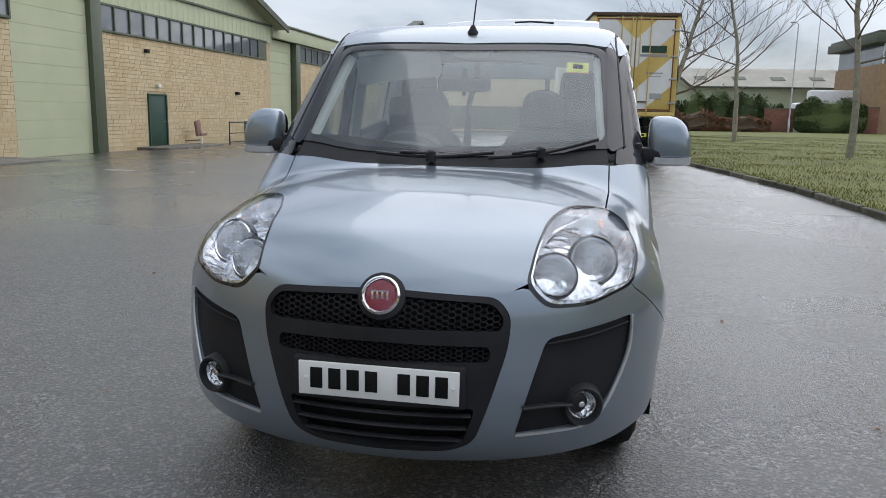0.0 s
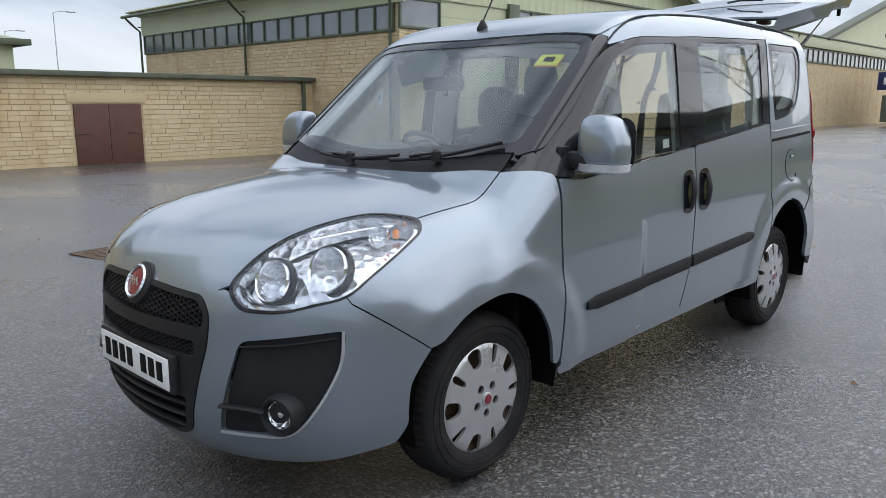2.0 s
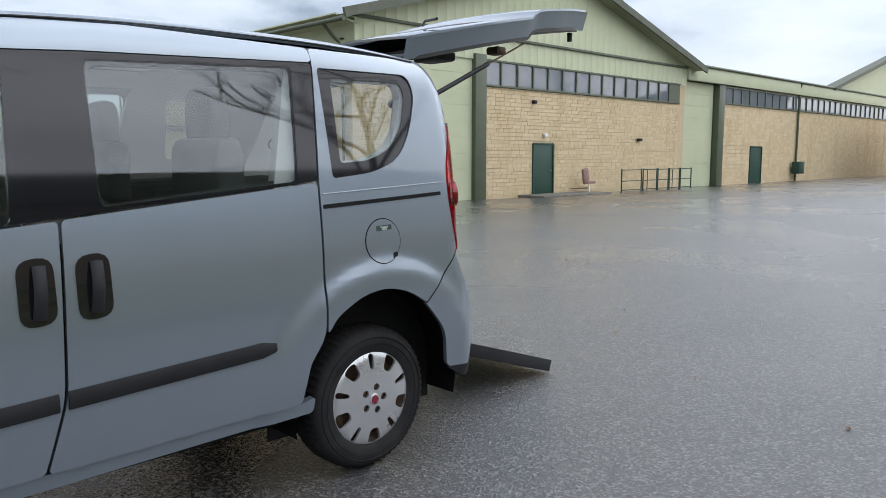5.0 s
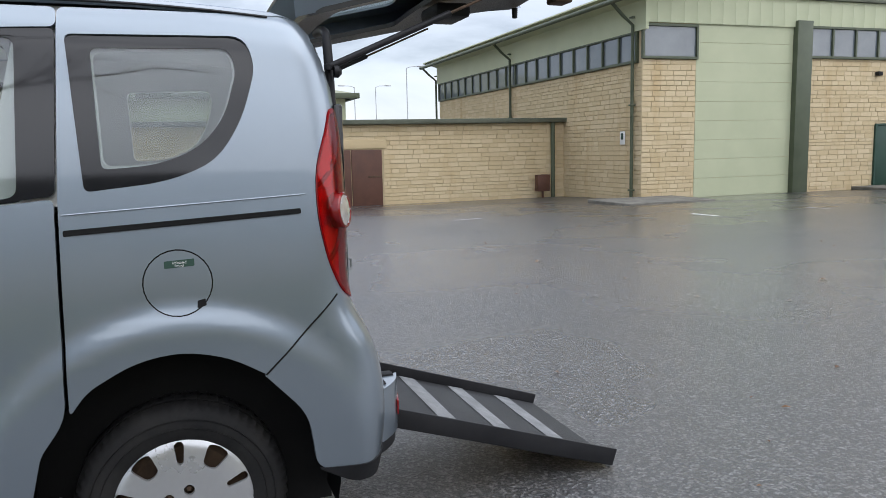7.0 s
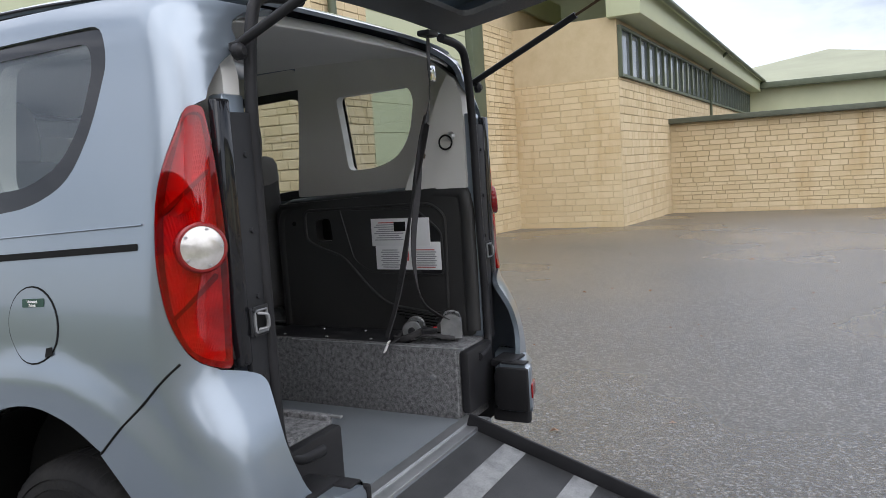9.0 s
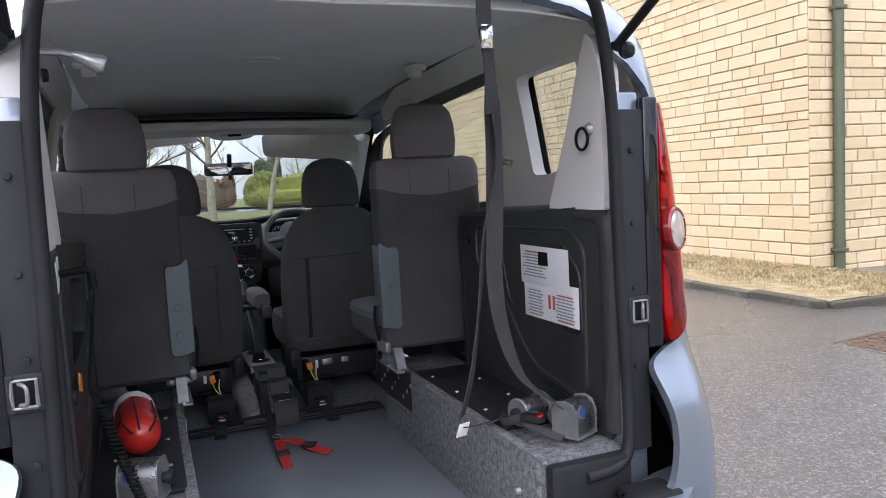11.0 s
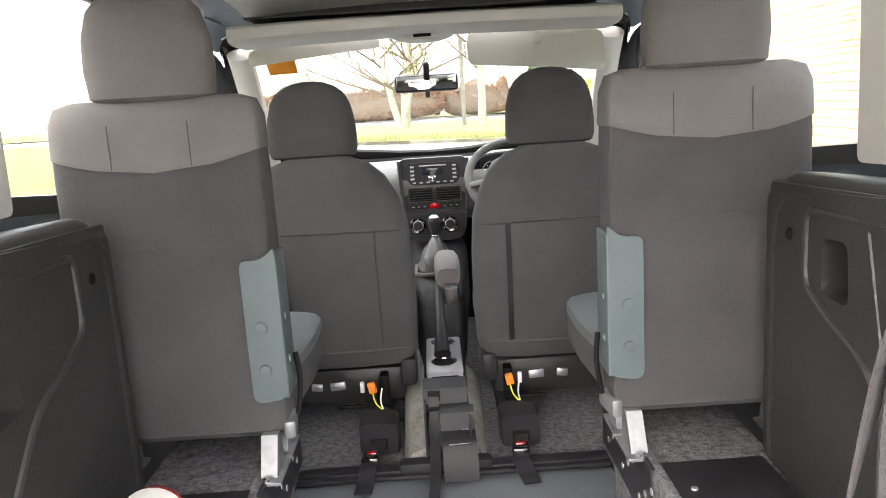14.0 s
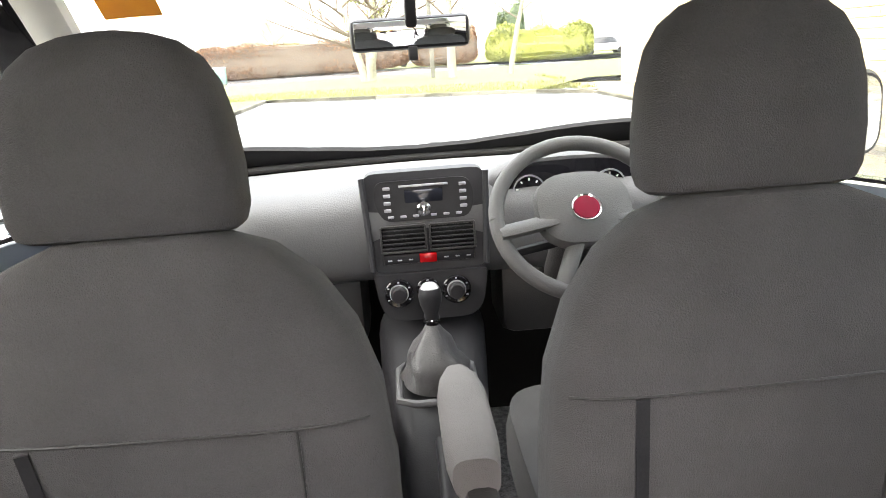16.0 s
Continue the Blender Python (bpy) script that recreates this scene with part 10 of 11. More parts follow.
leafy("shrub", "low reddish-brown shrub bed", "shrub", 13.2, 18.4, 75.0, 2.5, 1.7, "copper_leaf", 3500, 0.11, 48, 0.35)
for i, (a, b, z) in enumerate(((9.8, 13.4, 4.2), (12.8, 16.2, 4.6), (15.6, 19.0, 4.4), (18.0, 21.0, 3.9), (6.6, 10.0, 2.6))):
    leafy("shrub", "dark green spreading evergreen shrub", "shrub", a, b, 81.0 + i % 2, 3.0, z, "leaf", 4200, 0.13, 60 + i, 0.5, group="evergreen shrubs")


# ---- small fixtures of the yard ----
def lamp_post(at, h, arm, label):
    p = thing("street_lamp", label, "street lamp", group="yard lamps", at=(*at, 0))
    part("post", tube(bmesh.new(), [(0, 0, -0.3), (0, 0, 1.2), (0, 0, 1.25), (0, 0, h)], 0.10, 10, 1.0, 0.05), "steel", p)
    part("base_sleeve", lathe(bmesh.new(), [(0.11, 0.0), (0.11, 1.3), (0.07, 1.4)], None, 12), "steel", p)
    part("arm", tube(bmesh.new(), spline([(0, 0, h - 0.1), (arm[0] * 0.3, arm[1] * 0.3, h + 0.1), (arm[0], arm[1], h + 0.15)], 5), 0.035, 8), "steel", p)
    part("lantern", boxes(((0.34 + abs(arm[0]) * 0.3, 0.34 + abs(arm[1]) * 0.3, 0.14), (arm[0], arm[1], h + 0.15), 0.04)), "steel", p, "grey lantern head")
    return p


lamp_post((20.0, 75.0), 10.2, (-0.5, 0), "grey steel lamp post with flat lantern")
lamp_post((26.5, 92.0), 14.5, (0.5, 0), "grey steel lamp post with flat lantern")
lamp_post((-75.0, 26.1), 9.8, (0, 1.6), "tall lamp post with outreach arm beyond the wall")
lamp_post((-92.0, 27.0), 9.2, (0, 1.6), "tall lamp post with outreach arm beyond the wall")
lamp_post((-90.0, 23.8), 9.0, (0, -1.6), "tall lamp post with outreach arm beyond the wall")
post = thing("sign_post", "pale concrete post on the grass verge", "post", at=(-1.75, -34.0, 0))
part("post", boxes(((0.20, 0.20, 4.4), (0, 0, 2.1), 0.02)), "concrete", post)
part("cap", boxes(((0.24, 0.24, 0.06), (0, 0, 4.32), 0.01)), "concrete", post)
cabinet = thing("utility_cabinet", "pale green steel utility cabinet on the verge", "cabinet", at=(11.6, -48.8, 0.05))
part("body", boxes(((1.25, 0.5, 1.0), (0, 0, 0.58), 0.02)), surface("cabinet_green", (0.12, 0.24, 0.19), (0.16, 0.29, 0.23), rough=0.5), cabinet)
part("lid", boxes(((1.32, 0.56, 0.06), (0, 0, 1.10), 0.015)), "white", cabinet)
part("plinth", boxes(((1.2, 0.46, 0.12), (0, 0, 0.04), 0.01)), "concrete", cabinet)
part("door_seam", boxes(((0.012, 0.012, 0.9), (0, 0.25, 0.58))), "near_black", cabinet)


def railings():
    g0 = fall(-16.2)
    for i, (ya, yb) in enumerate(((31.0, 32.7), (32.85, 34.1), (34.2, 35.2), (35.3, 36.3), (36.4, 37.5))):
        r = thing("railing", "dark green steel railing panel by the warehouse wall", "railing", group="railing panels", at=(-16.0, ya, g0))
        w = yb - ya
        for y in (0.0, w):
            part("post", boxes(((0.05, 0.05, 1.12), (0, y, 0.52), 0.006)), "door_green", r)
        for z in (1.03, 0.52, 0.10):
            part("rail", boxes(((0.035, w, 0.04), (0, w / 2, z), 0.004)), "door_green", r)
        if i in (1, 3):
            part("stay", boxes(((0.03, 0.03, 1.0), (0, w * 0.3, 0.5), 0.003)), "door_green", r)


railings()
bench = thing("folded_bench", "red-brown tilted board on a white leg", "bench", at=(-16.4, 29.0, fall(-16.4)))
part("board", boxes(((0.16, 0.42, 0.72), (-0.05, -0.2, 0.80), 0.08, (12, 0, 0)), ((0.20, 0.62, 0.12), (0.0, 0.10, 0.52), 0.04)), surface("faded_red_brown", (0.22, 0.125, 0.10), (0.30, 0.18, 0.15), rough=0.6), bench, "red-brown moulded board")
part("leg", boxes(((0.06, 0.06, 0.5), (0, 0, 0.18), 0.01)), "white", bench)
part("foot_rail", boxes(((0.05, 1.3, 0.05), (0, -0.75, 0.27), 0.01)), "iron", bench)
apron = tagged(finish("door_apron", boxes(((1.4, 4.8, 0.12), (-16.3, 27.2, fall(-16.3) + 0.03), 0.02)), "concrete"), "pale concrete apron at the green door", "pavement", kind="structure")
apron = tagged(finish("pier_apron", boxes(((2.1, 3.0, 0.12), (-15.9, 15.9, fall(-16.3) + 0.03), 0.02)), "concrete"), "pale concrete apron at the stone pier", "pavement", kind="structure")


# ---- the lorry ----
def clip(poly, axis, lim, keep):
    out = []
    for a, b in zip(poly, poly[1:] + poly[:1]):
        ia, ib = (a[axis] - lim) * keep >= 0, (b[axis] - lim) * keep >= 0
        if ia:
            out.append(a)
        if ia != ib:
            t = (lim - a[axis]) / (b[axis] - a[axis])
            out.append(tuple(a[k] + (b[k] - a[k]) * t for k in (0, 1)))
    return out


def lorry():
    W, Z0, Z1, L = 2.52, 1.36, 4.32, 12.6
    v = thing("lorry", "parked lorry with yellow and white chevron rear doors, cream sides", "lorry", at=(0.74, 20.4, 0))
    v.rotation_euler = (0, 0, radians(6.3))
    cream = surface("cream_curtain", (0.50, 0.47, 0.33), (0.60, 0.57, 0.42), rough=0.55, scale=1.2, bump=0.3, bump_scale=12)
    maroon = surface("maroon_paint", (0.13, 0.02, 0.02), (0.19, 0.035, 0.03), rough=0.5, scale=4)
    body = part("box_body", boxes(((W, L, Z1 - Z0), (W / 2, L / 2, (Z0 + Z1) / 2), 0.03)), cream, v, "cream curtain-sided body")
    fr = bmesh.new()
    for x in (0.05, W - 0.05):
        box(fr, (0.10, 0.08, Z1 - Z0), (x, -0.035, (Z0 + Z1) / 2), 0.01)
    box(fr, (W, 0.08, 0.13), (W / 2, -0.036, Z0 + 0.06), 0.01)
    part("rear_frame", fr, "yellow", body, "yellow rear door frame")
    part("top_rail", boxes(((W + 0.02, 0.12, 0.10), (W / 2, -0.04, Z1 - 0.03), 0.01)), "iron", body, "rusty dark top rail")
    c = W / 2
    for s in (-1, 1):
        d = part("rear_door", boxes(((W / 2 - 0.115, 0.05, Z1 - Z0 - 0.28), (c + s * (W / 4 - 0.045), -0.05, (Z0 + Z1) / 2 + 0.02), 0.008)), "yellow", body, "yellow rear door with white chevron bands")
        for z0, th in ((1.25, 0.85), (2.75, 0.85)):
            xa, xb = c + s * 0.02, c + s * (W / 2 - 0.14)
            rise_ = 1.02
            poly = [(xa, z0), (xb, z0 + rise_), (xb, z0 + rise_ + th), (xa, z0 + th)]
            poly = clip(clip(poly, 1, Z0 + 0.20, 1), 1, Z1 - 0.16, -1)
            bm = bmesh.new()
            prism(bm, [(x, -0.079, z) for x, z in poly], (0, -0.003, 0))
            part("chevron_band", bm, "white", d, "white diagonal band")
        bm = bmesh.new()
        xa, xb, za, zb = c + s * 0.03, c + s * (W / 2 - 0.15), Z0 + 0.19, Z1 - 0.17
        for q in (((abs(xb - xa), 0.006, 0.035), ((xa + xb) / 2, -0.085, za)), ((abs(xb - xa), 0.006, 0.035), ((xa + xb) / 2, -0.085, zb)), ((0.035, 0.006, zb - za), (xb, -0.085, (za + zb) / 2))):
            box(bm, *q)
        part("maroon_line", bm, maroon, d, "thin maroon border line")
        for z in (1.75, 2.45, 3.1, 3.85):
            part("door_hinge", boxes(((0.22, 0.03, 0.05), (c + s * (W / 2 - 0.12), -0.095, z), 0.008)), "steel", d)
        for dx in (0.12, 0.42):
            part("locking_bar", tube(bmesh.new(), [(c + s * dx, -0.10, Z0 + 0.05), (c + s * dx, -0.10, Z1 - 0.08)], 0.016, 8), "yellow", d)
        part("bar_handle", boxes(((0.26, 0.03, 0.035), (c + s * 0.27, -0.115, Z0 + 0.42), 0.008)), "iron", d)
        part("logo_bar", boxes(((0.72, 0.004, 0.20), (c + s * 0.55, -0.087, 3.30), 0.0)), "door_green", d, "plain green logo bar")
        part("logo_line", boxes(((0.80, 0.004, 0.07), (c + s * 0.55, -0.087, 3.12), 0.0)), "grey_ink", d)
        part("small_print", boxes(((0.5, 0.004, 0.03), (c + s * 0.6, -0.087, 2.62), 0.0), ((0.4, 0.004, 0.02), (c + s * 0.6, -0.087, 2.52), 0.0)), "grey_ink", d)
    part("warning_label", boxes(((0.22, 0.004, 0.13), (0.42, -0.089, 1.98), 0.0)), "red_paint", body)
    part("plate_panel", boxes(((0.34, 0.006, 0.16), (W - 0.6, -0.089, 1.95), 0.0)), "steel", body)
    for z in np.linspace(Z0 + 0.02, Z0 + 0.02, 1):
        for i in range(16):
            part("curtain_strap", boxes(((0.02, 0.05, 0.34), (-0.008, 0.5 + 0.76 * i, Z0 + 0.12), 0.004)), "webbing", body)
    part("side_mark", boxes(((0.006, 4.2, 0.55), (-0.004, 4.6, 3.2), 0.0)), "grey_trim", body, "faded plain mark on the curtain")
    part("roof_edge", boxes(((0.06, L, 0.08), (0.0, L / 2, Z1 - 0.02), 0.01)), "iron", body)
    ch = part("chassis", boxes(((0.16, L, 0.24), (0.8, L / 2, 1.18), 0.01), ((0.16, L, 0.24), (W - 0.8, L / 2, 1.18), 0.01), ((W - 0.5, 0.3, 0.12), (W / 2, 0.35, 1.2), 0.01)), "near_black", v, "black chassis beams")
    part("bumper_bar", boxes(((W - 0.3, 0.12, 0.14), (W / 2, 0.08, 0.62), 0.02)), "near_black", ch, "dark under-run bar")
    for x in (0.30, W - 0.30):
        part("bumper_stay", boxes(((0.08, 0.10, 0.6), (x, 0.14, 0.92), 0.01)), "near_black", ch)
        part("rear_lamp", boxes(((0.42, 0.07, 0.15), (x + (0.08 if x < 1 else -0.08), 0.0, 0.92), 0.02)), "lamp_red", ch, "red rear lamp cluster")
        part("mud_flap", boxes(((0.55, 0.02, 0.55), (x + (0.05 if x < 1 else -0.05), 0.75, 0.62), 0.005)), "black", ch)
    part("rear_plate", boxes(((0.5, 0.01, 0.11), (W / 2 + 0.25, -0.0, 0.80), 0.004)), "sticker", ch, "yellow plate with plain bar")
    part("plate_bar", boxes(((0.36, 0.006, 0.06), (W / 2 + 0.25, -0.007, 0.80), 0.001)), "near_black", ch)
    def axle_wheel(x, y):
        w = part("wheel", lathe(bmesh.new(), [(0.28, -0.17), (0.40, -0.19), (0.49, -0.17), (0.51, -0.12), (0.515, 0.0), (0.51, 0.12), (0.49, 0.17), (0.40, 0.19), (0.28, 0.17)], Matrix.Translation((x, y, 0.515)) @ Euler((0, radians(90), 0)).to_matrix().to_4x4(), 32), "tyre", v, "black lorry tyre")
        s = -1 if x < W / 2 else 1
        part("rim", lathe(bmesh.new(), [(0.29, 0.16), (0.27, 0.06), (0.16, 0.03), (0.14, 0.14), (0, 0.15)], Matrix.Translation((x, y, 0.515)) @ Euler((0, radians(90 * s), 0)).to_matrix().to_4x4(), 20), "steel", w)
    for y in (1.6, 2.95, 4.3, 10.6, 14.2):
        for x in (0.24, W - 0.24):
            axle_wheel(x, y)
    cabin = part("cab", loft(bmesh.new(), [((W / 2, y, 2.3), (1, 0, 0), (0, 0, 1), hw, hh, 8) for y, hw, hh in ((13.0, 1.15, 1.5), (13.1, 1.22, 1.6), (15.0, 1.22, 1.6), (15.2, 1.15, 1.5))], 28), "white", v, "white lorry cab")
    for x in (-0.32, W + 0.32):
        part("cab_mirror", boxes(((0.22, 0.10, 0.70), (x, 14.9, 2.75), 0.03), ((0.35, 0.04, 0.04), (x * 0.6 + W * 0.2, 15.0, 3.0), 0.01)), "satin", cabin, "black cab mirror")
    part("cab_flap", boxes(((0.50, 0.02, 0.45), (0.22, 9.9, 0.45), 0.005)), "white", ch)
    return v


lorry()


# ---- low buildings beyond the lawn ----
def shed(label, x0, x1, y0, y1, eave, ridge, gable_along="x", wallmat="green_sheet"):
    b = thing("shed_building", label, "building", group="low sheds", at=(0, 0, 0))
    part("wall", boxes(((x1 - x0, y1 - y0, eave + 0.4), ((x0 + x1) / 2, (y0 + y1) / 2, eave / 2 - 0.2), 0.0)), wallmat, b)
    bm = bmesh.new()
    o = 0.5
    if gable_along == "x":
        m = (y0 + y1) / 2
        pts = [(x0 - o, y0 - o, eave), (x1 + o, y0 - o, eave), (x1 + o, m, ridge), (x0 - o, m, ridge), (x1 + o, y1 + o, eave), (x0 - o, y1 + o, eave)]
    else:
        m = (x0 + x1) / 2
        pts = [(x0 - o, y1 + o, eave), (x0 - o, y0 - o, eave), (m, y0 - o, ridge), (m, y1 + o, ridge), (x1 + o, y0 - o, eave), (x1 + o, y1 + o, eave)]
    vs = [bm.verts.new(p) for p in pts]
    bm.faces.new((vs[0], vs[1], vs[2], vs[3]))
    bm.faces.new((vs[3], vs[2], vs[4], vs[5]))
    bmesh.ops.solidify(bm, geom=bm.faces[:], thickness=0.2)
    part("roof", bm, "shed_roof", b, "pale cream corrugated roof")
    if gable_along == "x":
        n = int((x1 - x0) / 4.5)
        for i in range(n):
            x, k = x0 + (i + 0.5) * (x1 - x0) / n, 0.45
            part("roof_light", boxes(((1.6, 1.6, 0.06), (x, y0 - o + (m - y0 + o) * k, eave + (ridge - eave) * k + 0.05), 0.0, (math.degrees(math.atan2(ridge - eave, m - y0 + o)), 0, 0))), "coping", b)
        part("eaves_gutter", boxes(((x1 - x0 + 1, 0.18, 0.22), ((x0 + x1) / 2, y0 - o, eave), 0.02)), "coping", b)
    else:
        bm = bmesh.new()
        prism(bm, ((x0, y0 - 0.02, eave - 0.1), (x1, y0 - 0.02, eave - 0.1), (m, y0 - 0.02, ridge - 0.25)), (0, 0.3, 0))
        part("gable", bm, wallmat, b)
        bm = bmesh.new()
        bar_between(bm, (x0 - o, y0 - o, eave), (m, y0 - o, ridge + 0.05), 0.15, 0.3)
        bar_between(bm, (x1 + o, y0 - o, eave), (m, y0 - o, ridge + 0.05), 0.15, 0.3)
        part("verge", bm, "coping", b)
    return b


M["shed_roof"] = surface("cream_roof_sheet", (0.50, 0.48, 0.41), (0.62, 0.60, 0.53), rough=0.7, scale=0.5)
shed("long low shed with pale roof and roof lights", 13.0, 46.0, 98.0, 116.0, 5.2, 8.0)
shed("pale gabled shed beyond the shrubs", 8.6, 13.2, 94.0, 112.0, 4.6, 6.8, "y")
shed("low pale shed beyond the lorry", 4.5, 8.4, 96.0, 112.0, 4.2, 5.6)
for x, y, w, h in ((20.0, 79.0, 2.8, 2.4), (28.6, 79.2, 1.4, 2.7)):
    p = thing("brick_pier", "red-brown brick garden wall beside the hedge", "wall", at=(x, y, 0))
    part("brickwork", boxes(((w, 0.35, h), (0, 0, h / 2), 0.01)), surface("red_brick", (0.16, 0.07, 0.045), (0.24, 0.115, 0.075), rough=0.9, scale=3, bump=0.6, bump_scale=30, fine=0.6), p)
    part("capping", boxes(((w + 0.06, 0.42, 0.10), (0, 0, h + 0.04), 0.01)), "concrete", p)
office = thing("brick_office", "buff brick office with dark window band and overhanging roof", "office building", at=(0, 0, 0))
part("wall", boxes(((16, 14, 7.2), (37.3, 87, 3.4), 0.0)), surface("office_brick", (0.30, 0.19, 0.10), (0.40, 0.27, 0.16), rough=0.9, scale=2, bump=0.5, bump_scale=25, fine=0.5), office)
part("window_band", boxes(((15.8, 13.8, 2.0), (37.4, 87, 8.0), 0.0)), "office_glass", office)
for i in range(7):
    part("mullion", boxes(((0.14, 0.14, 2.0), (29.45 + 2.4 * i, 80.06, 8.0), 0.0)), "white", office)
part("fascia", boxes(((17.6, 15.6, 0.9), (37.2, 87, 9.45), 0.05)), "coping", office)
part("roof", boxes(((17.2, 15.2, 0.3), (37.2, 87, 10.05), 0.1)), "coping", office)
truck = thing("white_van", "white box van parked behind the hedge", "van", at=(26.0, 86.0, 0))
part("box_body", boxes(((4.6, 2.2, 2.9), (0.8, 0, 3.1), 0.25)), "white", truck)
part("cab", boxes(((1.8, 2.1, 2.0), (-2.2, 0, 2.2), 0.35)), "white", truck)
for x in (-2.0, 2.2):
    part("wheel", lathe(bmesh.new(), [(0.0, -0.13), (0.40, -0.13), (0.45, -0.08), (0.45, 0.08), (0.40, 0.13), (0, 0.13)], Matrix.Translation((x, -1.0, 0.45)) @ Euler((radians(90), 0, 0)).to_matrix().to_4x4(), 20), "tyre", truck)
part("underframe", boxes(((5.6, 1.4, 0.8), (0, 0, 1.3), 0.05)), "near_black", truck)
house = thing("distant_house", "distant house with low tiled roof beyond the hedge", "house", at=(0, 0, 0))
part("wall", boxes(((8, 8, 3.4), (15.5, -96, 1.5), 0.0)), "stone", house)
bm = bmesh.new()
bm.faces.new([bm.verts.new(p) for p in ((11, -91.5, 3.2), (20, -91.5, 3.2), (15.5, -96, 6.0))])
bm.faces.new([bm.verts.new(p) for p in ((11, -91.5, 3.2), (15.5, -96, 6.0), (11, -100.5, 3.2))])
bm.faces.new([bm.verts.new(p) for p in ((20, -91.5, 3.2), (20, -100.5, 3.2), (15.5, -96, 6.0))])
part("roof", bm, "coping", house)
for x, y in ((0.5, -66.5), (-17.5, -62.0)):
    c = thing("parked_car", "distant silver car parked beyond the hedge", "car", group="distant cars", at=(x, y, 0))
    part("body", loft(bmesh.new(), [((u, 0, 0.62), (0, 1, 0), (0, 0, 1), 0.85 * k, 0.34 * k, 5) for u, k in ((-2.1, 0.7), (-1.95, 0.95), (0, 1), (1.9, 0.95), (2.05, 0.7))], 20), "white", c)
    part("cabin", loft(bmesh.new(), [((0.1, 0, z), (1, 0, 0), (0, 1, 0), a, b, 5) for z, a, b in ((0.9, 1.35, 0.78), (1.2, 1.1, 0.72), (1.42, 0.8, 0.62), (1.45, 0.6, 0.5))], 20), "gloss_black", c)
    for wx in (-1.3, 1.3):
        for wy in (-0.75, 0.75):
            part("wheel", lathe(bmesh.new(), [(0.0, -0.1), (0.30, -0.1), (0.32, 0.0), (0.30, 0.1), (0, 0.1)], Matrix.Translation((wx, wy, 0.32)) @ Euler((radians(90), 0, 0)).to_matrix().to_4x4(), 16), "tyre", c)


# ---- single stones: kerbs and the near courses of the hall ----
def unit_block(seed, wear=0.05):
    """A rough block one metre each way, its face at y = 1, edges worn."""
    rnd = random.Random(seed)
    bm = bmesh.new()
    bmesh.ops.create_grid(bm, x_segments=3, y_segments=2, size=0.5)
    me = bpy.data.meshes.new("block")
    v = []
    us, vs_ = (-0.5, -0.46, 0.0, 0.46, 0.5), (-0.5, -0.42, 0.42, 0.5)
    for j, z in enumerate(vs_):
        for i, x in enumerate(us):
            edge = i in (0, 4) or j in (0, 3)
            v.append((x + (0 if not edge else rnd.uniform(-0.004, 0.004)), 0.0 if edge else rnd.uniform(0.72, 1.0), z))
    f = [(j * 5 + i, j * 5 + i + 1, (j + 1) * 5 + i + 1, (j + 1) * 5 + i) for j in range(3) for i in range(4)]
    me.from_pydata(v, [], [q[::-1] for q in f])
    bm.free()
    me.materials.append(M["stone_piece"])
    return me


UNITS = [unit_block(s) for s in range(6)]
prnd = random.Random(77)
PIECES.sort(key=lambda q: (q[1] - Vector((-6.5, -1.0, 0.8))).length)
rest = PIECES[300:]
for host, mid, along, out, w, h, d in PIECES[:300]:
    ob = new("block", UNITS[prnd.randrange(6)])
    ob.parent = host
    ob.matrix_local = Matrix.Translation(mid) @ Matrix((along, out, Vector((0, 0, 1)))).transposed().to_4x4() @ Matrix.Diagonal((w * prnd.choice((1, -1)), d * 1.35, h, 1))


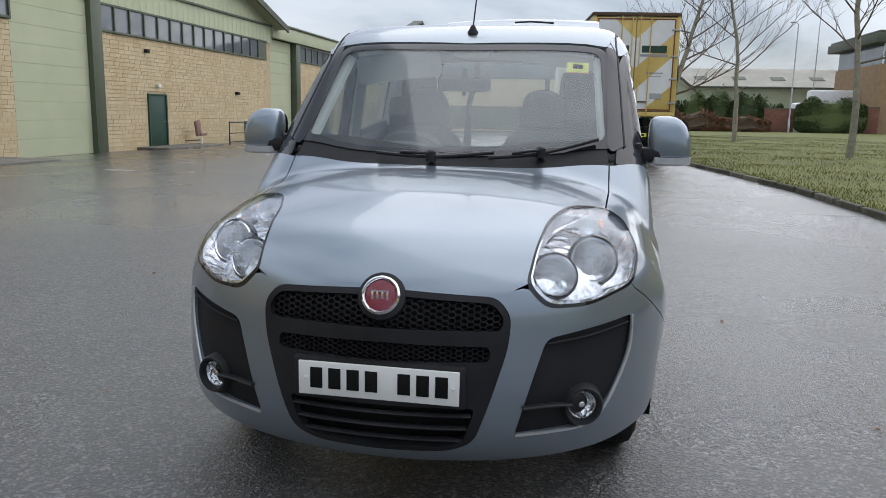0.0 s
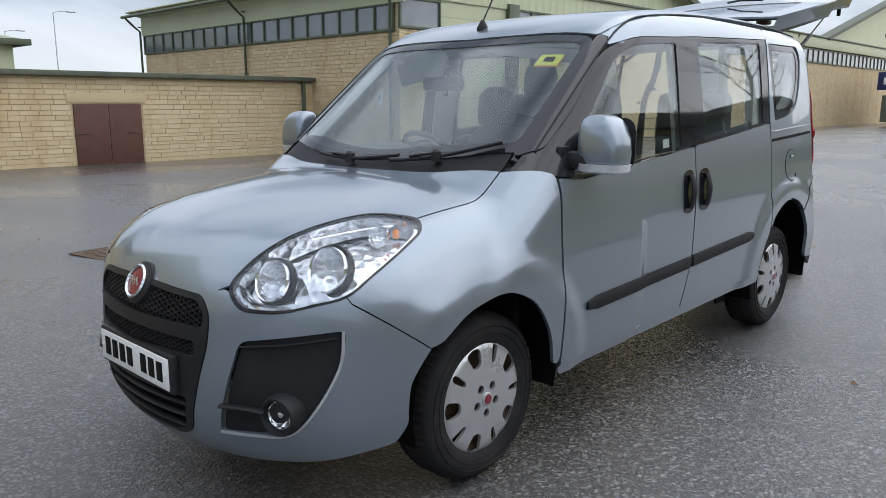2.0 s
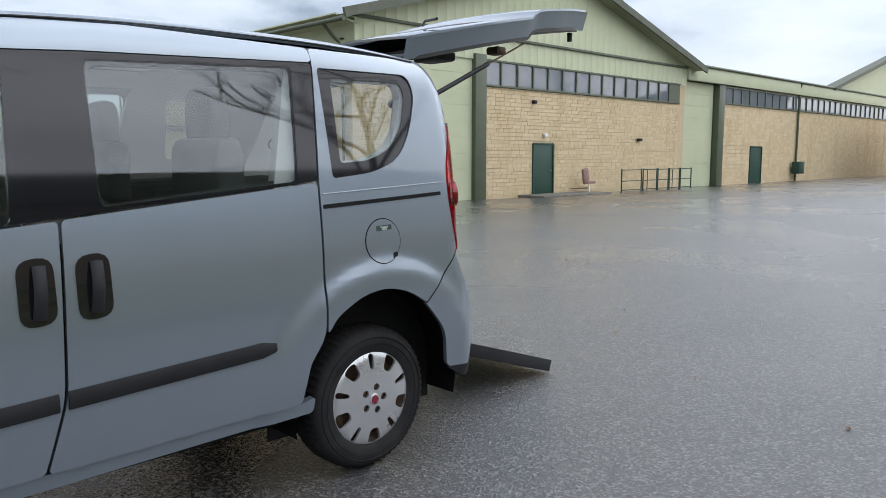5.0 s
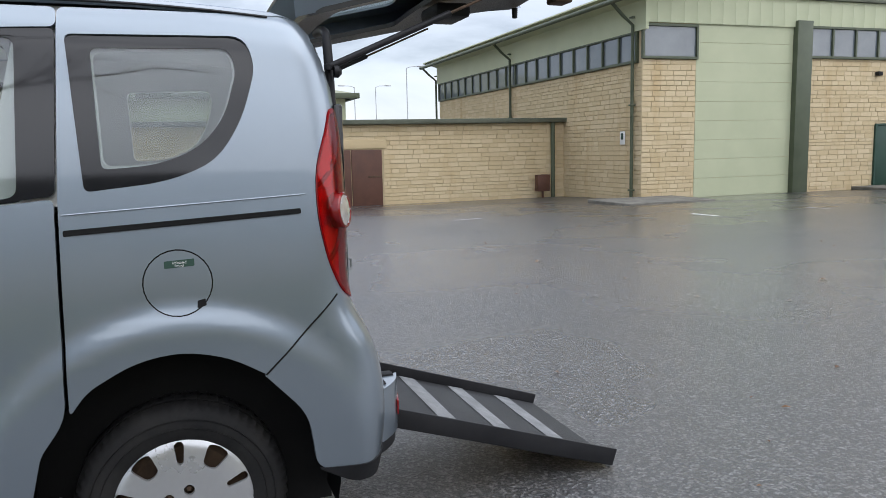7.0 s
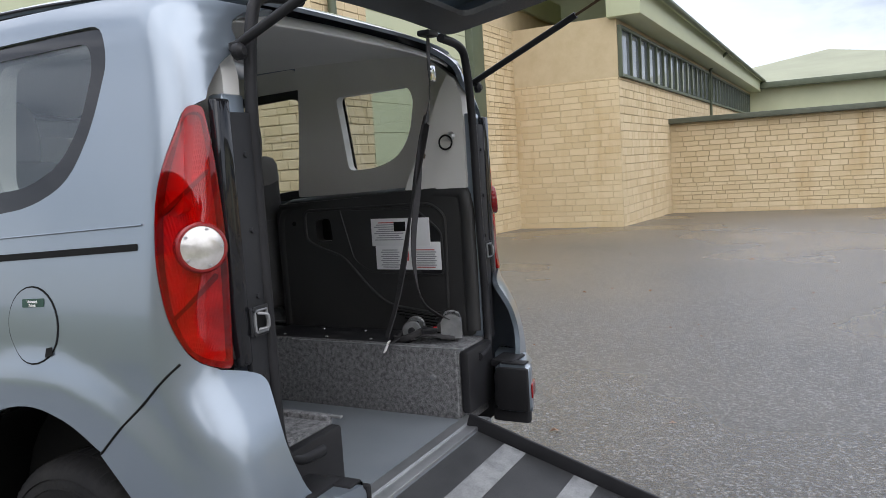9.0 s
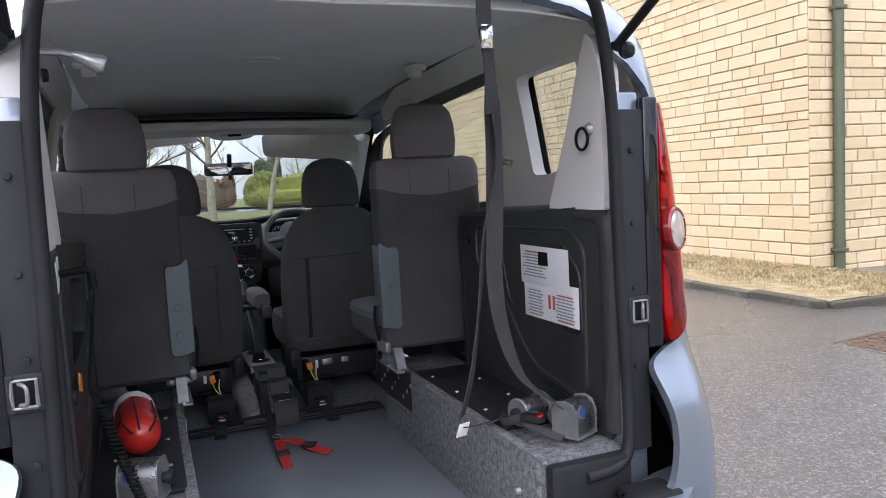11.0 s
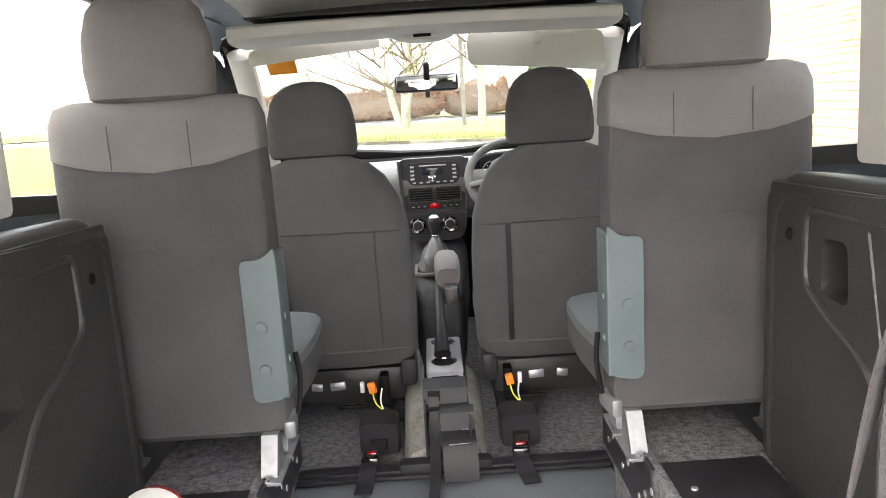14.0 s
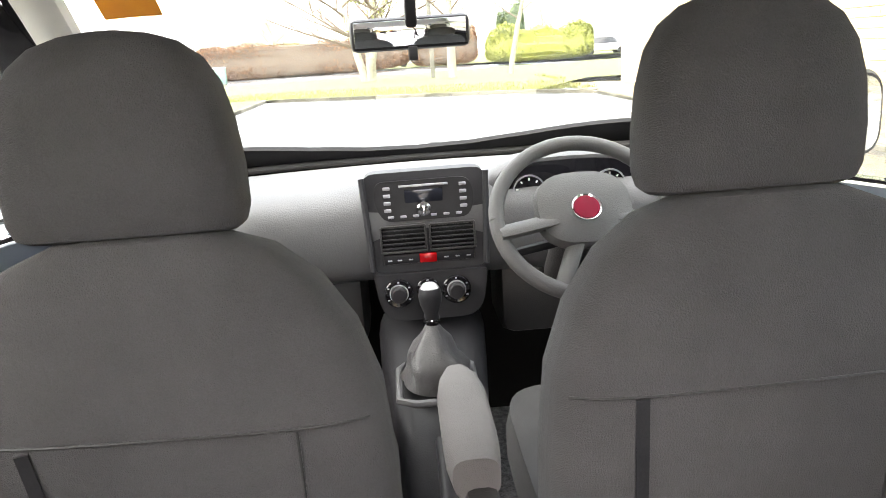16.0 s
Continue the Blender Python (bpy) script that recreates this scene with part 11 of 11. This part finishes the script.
verts, faces = [], []
for host, mid, along, out, w, h, d in rest:
    k, c = len(verts), 0.008
    for du, dz, dd in ((-0.5 * w, -0.5 * h, 0), (0.5 * w, -0.5 * h, 0), (0.5 * w, 0.5 * h, 0), (-0.5 * w, 0.5 * h, 0), (c - 0.5 * w, c - 0.5 * h, d), (0.5 * w - c, c - 0.5 * h, d), (0.5 * w - c, 0.5 * h - c, d), (c - 0.5 * w, 0.5 * h - c, d)):
        verts.append(tuple(mid + along * du + out * dd + Vector((0, 0, dz))))
    faces += [(k, k + 1, k + 5, k + 4), (k + 1, k + 2, k + 6, k + 5), (k + 2, k + 3, k + 7, k + 6), (k + 3, k, k + 4, k + 7), (k + 4, k + 5, k + 6, k + 7)]
if rest:
    me = bpy.data.meshes.new("block_rest")
    me.from_pydata(verts, [], faces)
    bm = bmesh.new()
    bm.from_mesh(me)
    tagged(part("block_facing", bm, "stone", rest[0][0], "coursed rough buff stone blocks", angle=20), kind="stuff")


def kerb_line(name, line, label, length=0.91, high=0.10, wide=0.125):
    k = thing(name, label, "kerb", kind="structure")
    unit = []
    for s in range(3):
        bm = boxes(((1.0, wide, high + 0.12), (0, 0, 0.0), 0.018))
        rnd = random.Random(s)
        for vtx in bm.verts:
            vtx.co += Vector((0, rnd.uniform(-0.006, 0.006), rnd.uniform(-0.008, 0.006)))
        for vtx in bm.verts:
            vtx.co.x *= length - 0.012
        me = bpy.data.meshes.new("kerb_stone")
        bm.to_mesh(me)
        bm.free()
        me.materials.append(M["kerb_stone"])
        unit.append(me)
    rnd = random.Random(len(line))
    carry = 0.0
    for a, b in zip(line, line[1:]):
        a, b = Vector((*a, 0)), Vector((*b, 0))
        n = max(1, round((b - a).length / length))
        for i in range(n):
            p = a.lerp(b, (i + 0.5) / n)
            ob = new("kerb_stone", unit[rnd.randrange(3)])
            ob.parent = k
            ang = math.atan2((b - a).y, (b - a).x)
            ob.matrix_local = Matrix.Translation((p.x, p.y, fall(p.x) + (high - 0.12) / 2 + rnd.uniform(-0.008, 0.004))) @ Euler((0, 0, ang + rnd.uniform(-0.008, 0.008))).to_matrix().to_4x4()
    return k


M["kerb_stone"] = surface("mossy_kerb", (0.055, 0.05, 0.032), (0.16, 0.145, 0.11), rough=0.92, scale=5, bump=0.9, bump_scale=50, by="object", fine=0.5)
kerb_line("kerb_lawn", KERB, "weathered mossy concrete kerb along the lawn")
kerb_line("kerb_front", FRONT, "pale weathered concrete kerb at the verge")
kerb_line("kerb_bed", BED, "weathered dark kerb round the planting bed", high=0.07)
kerb_line("kerb_bed_inner", [(-7.75, -0.75), (-7.5, -0.30)], "weathered dark kerb end of the planting bed", length=0.5, high=0.06)
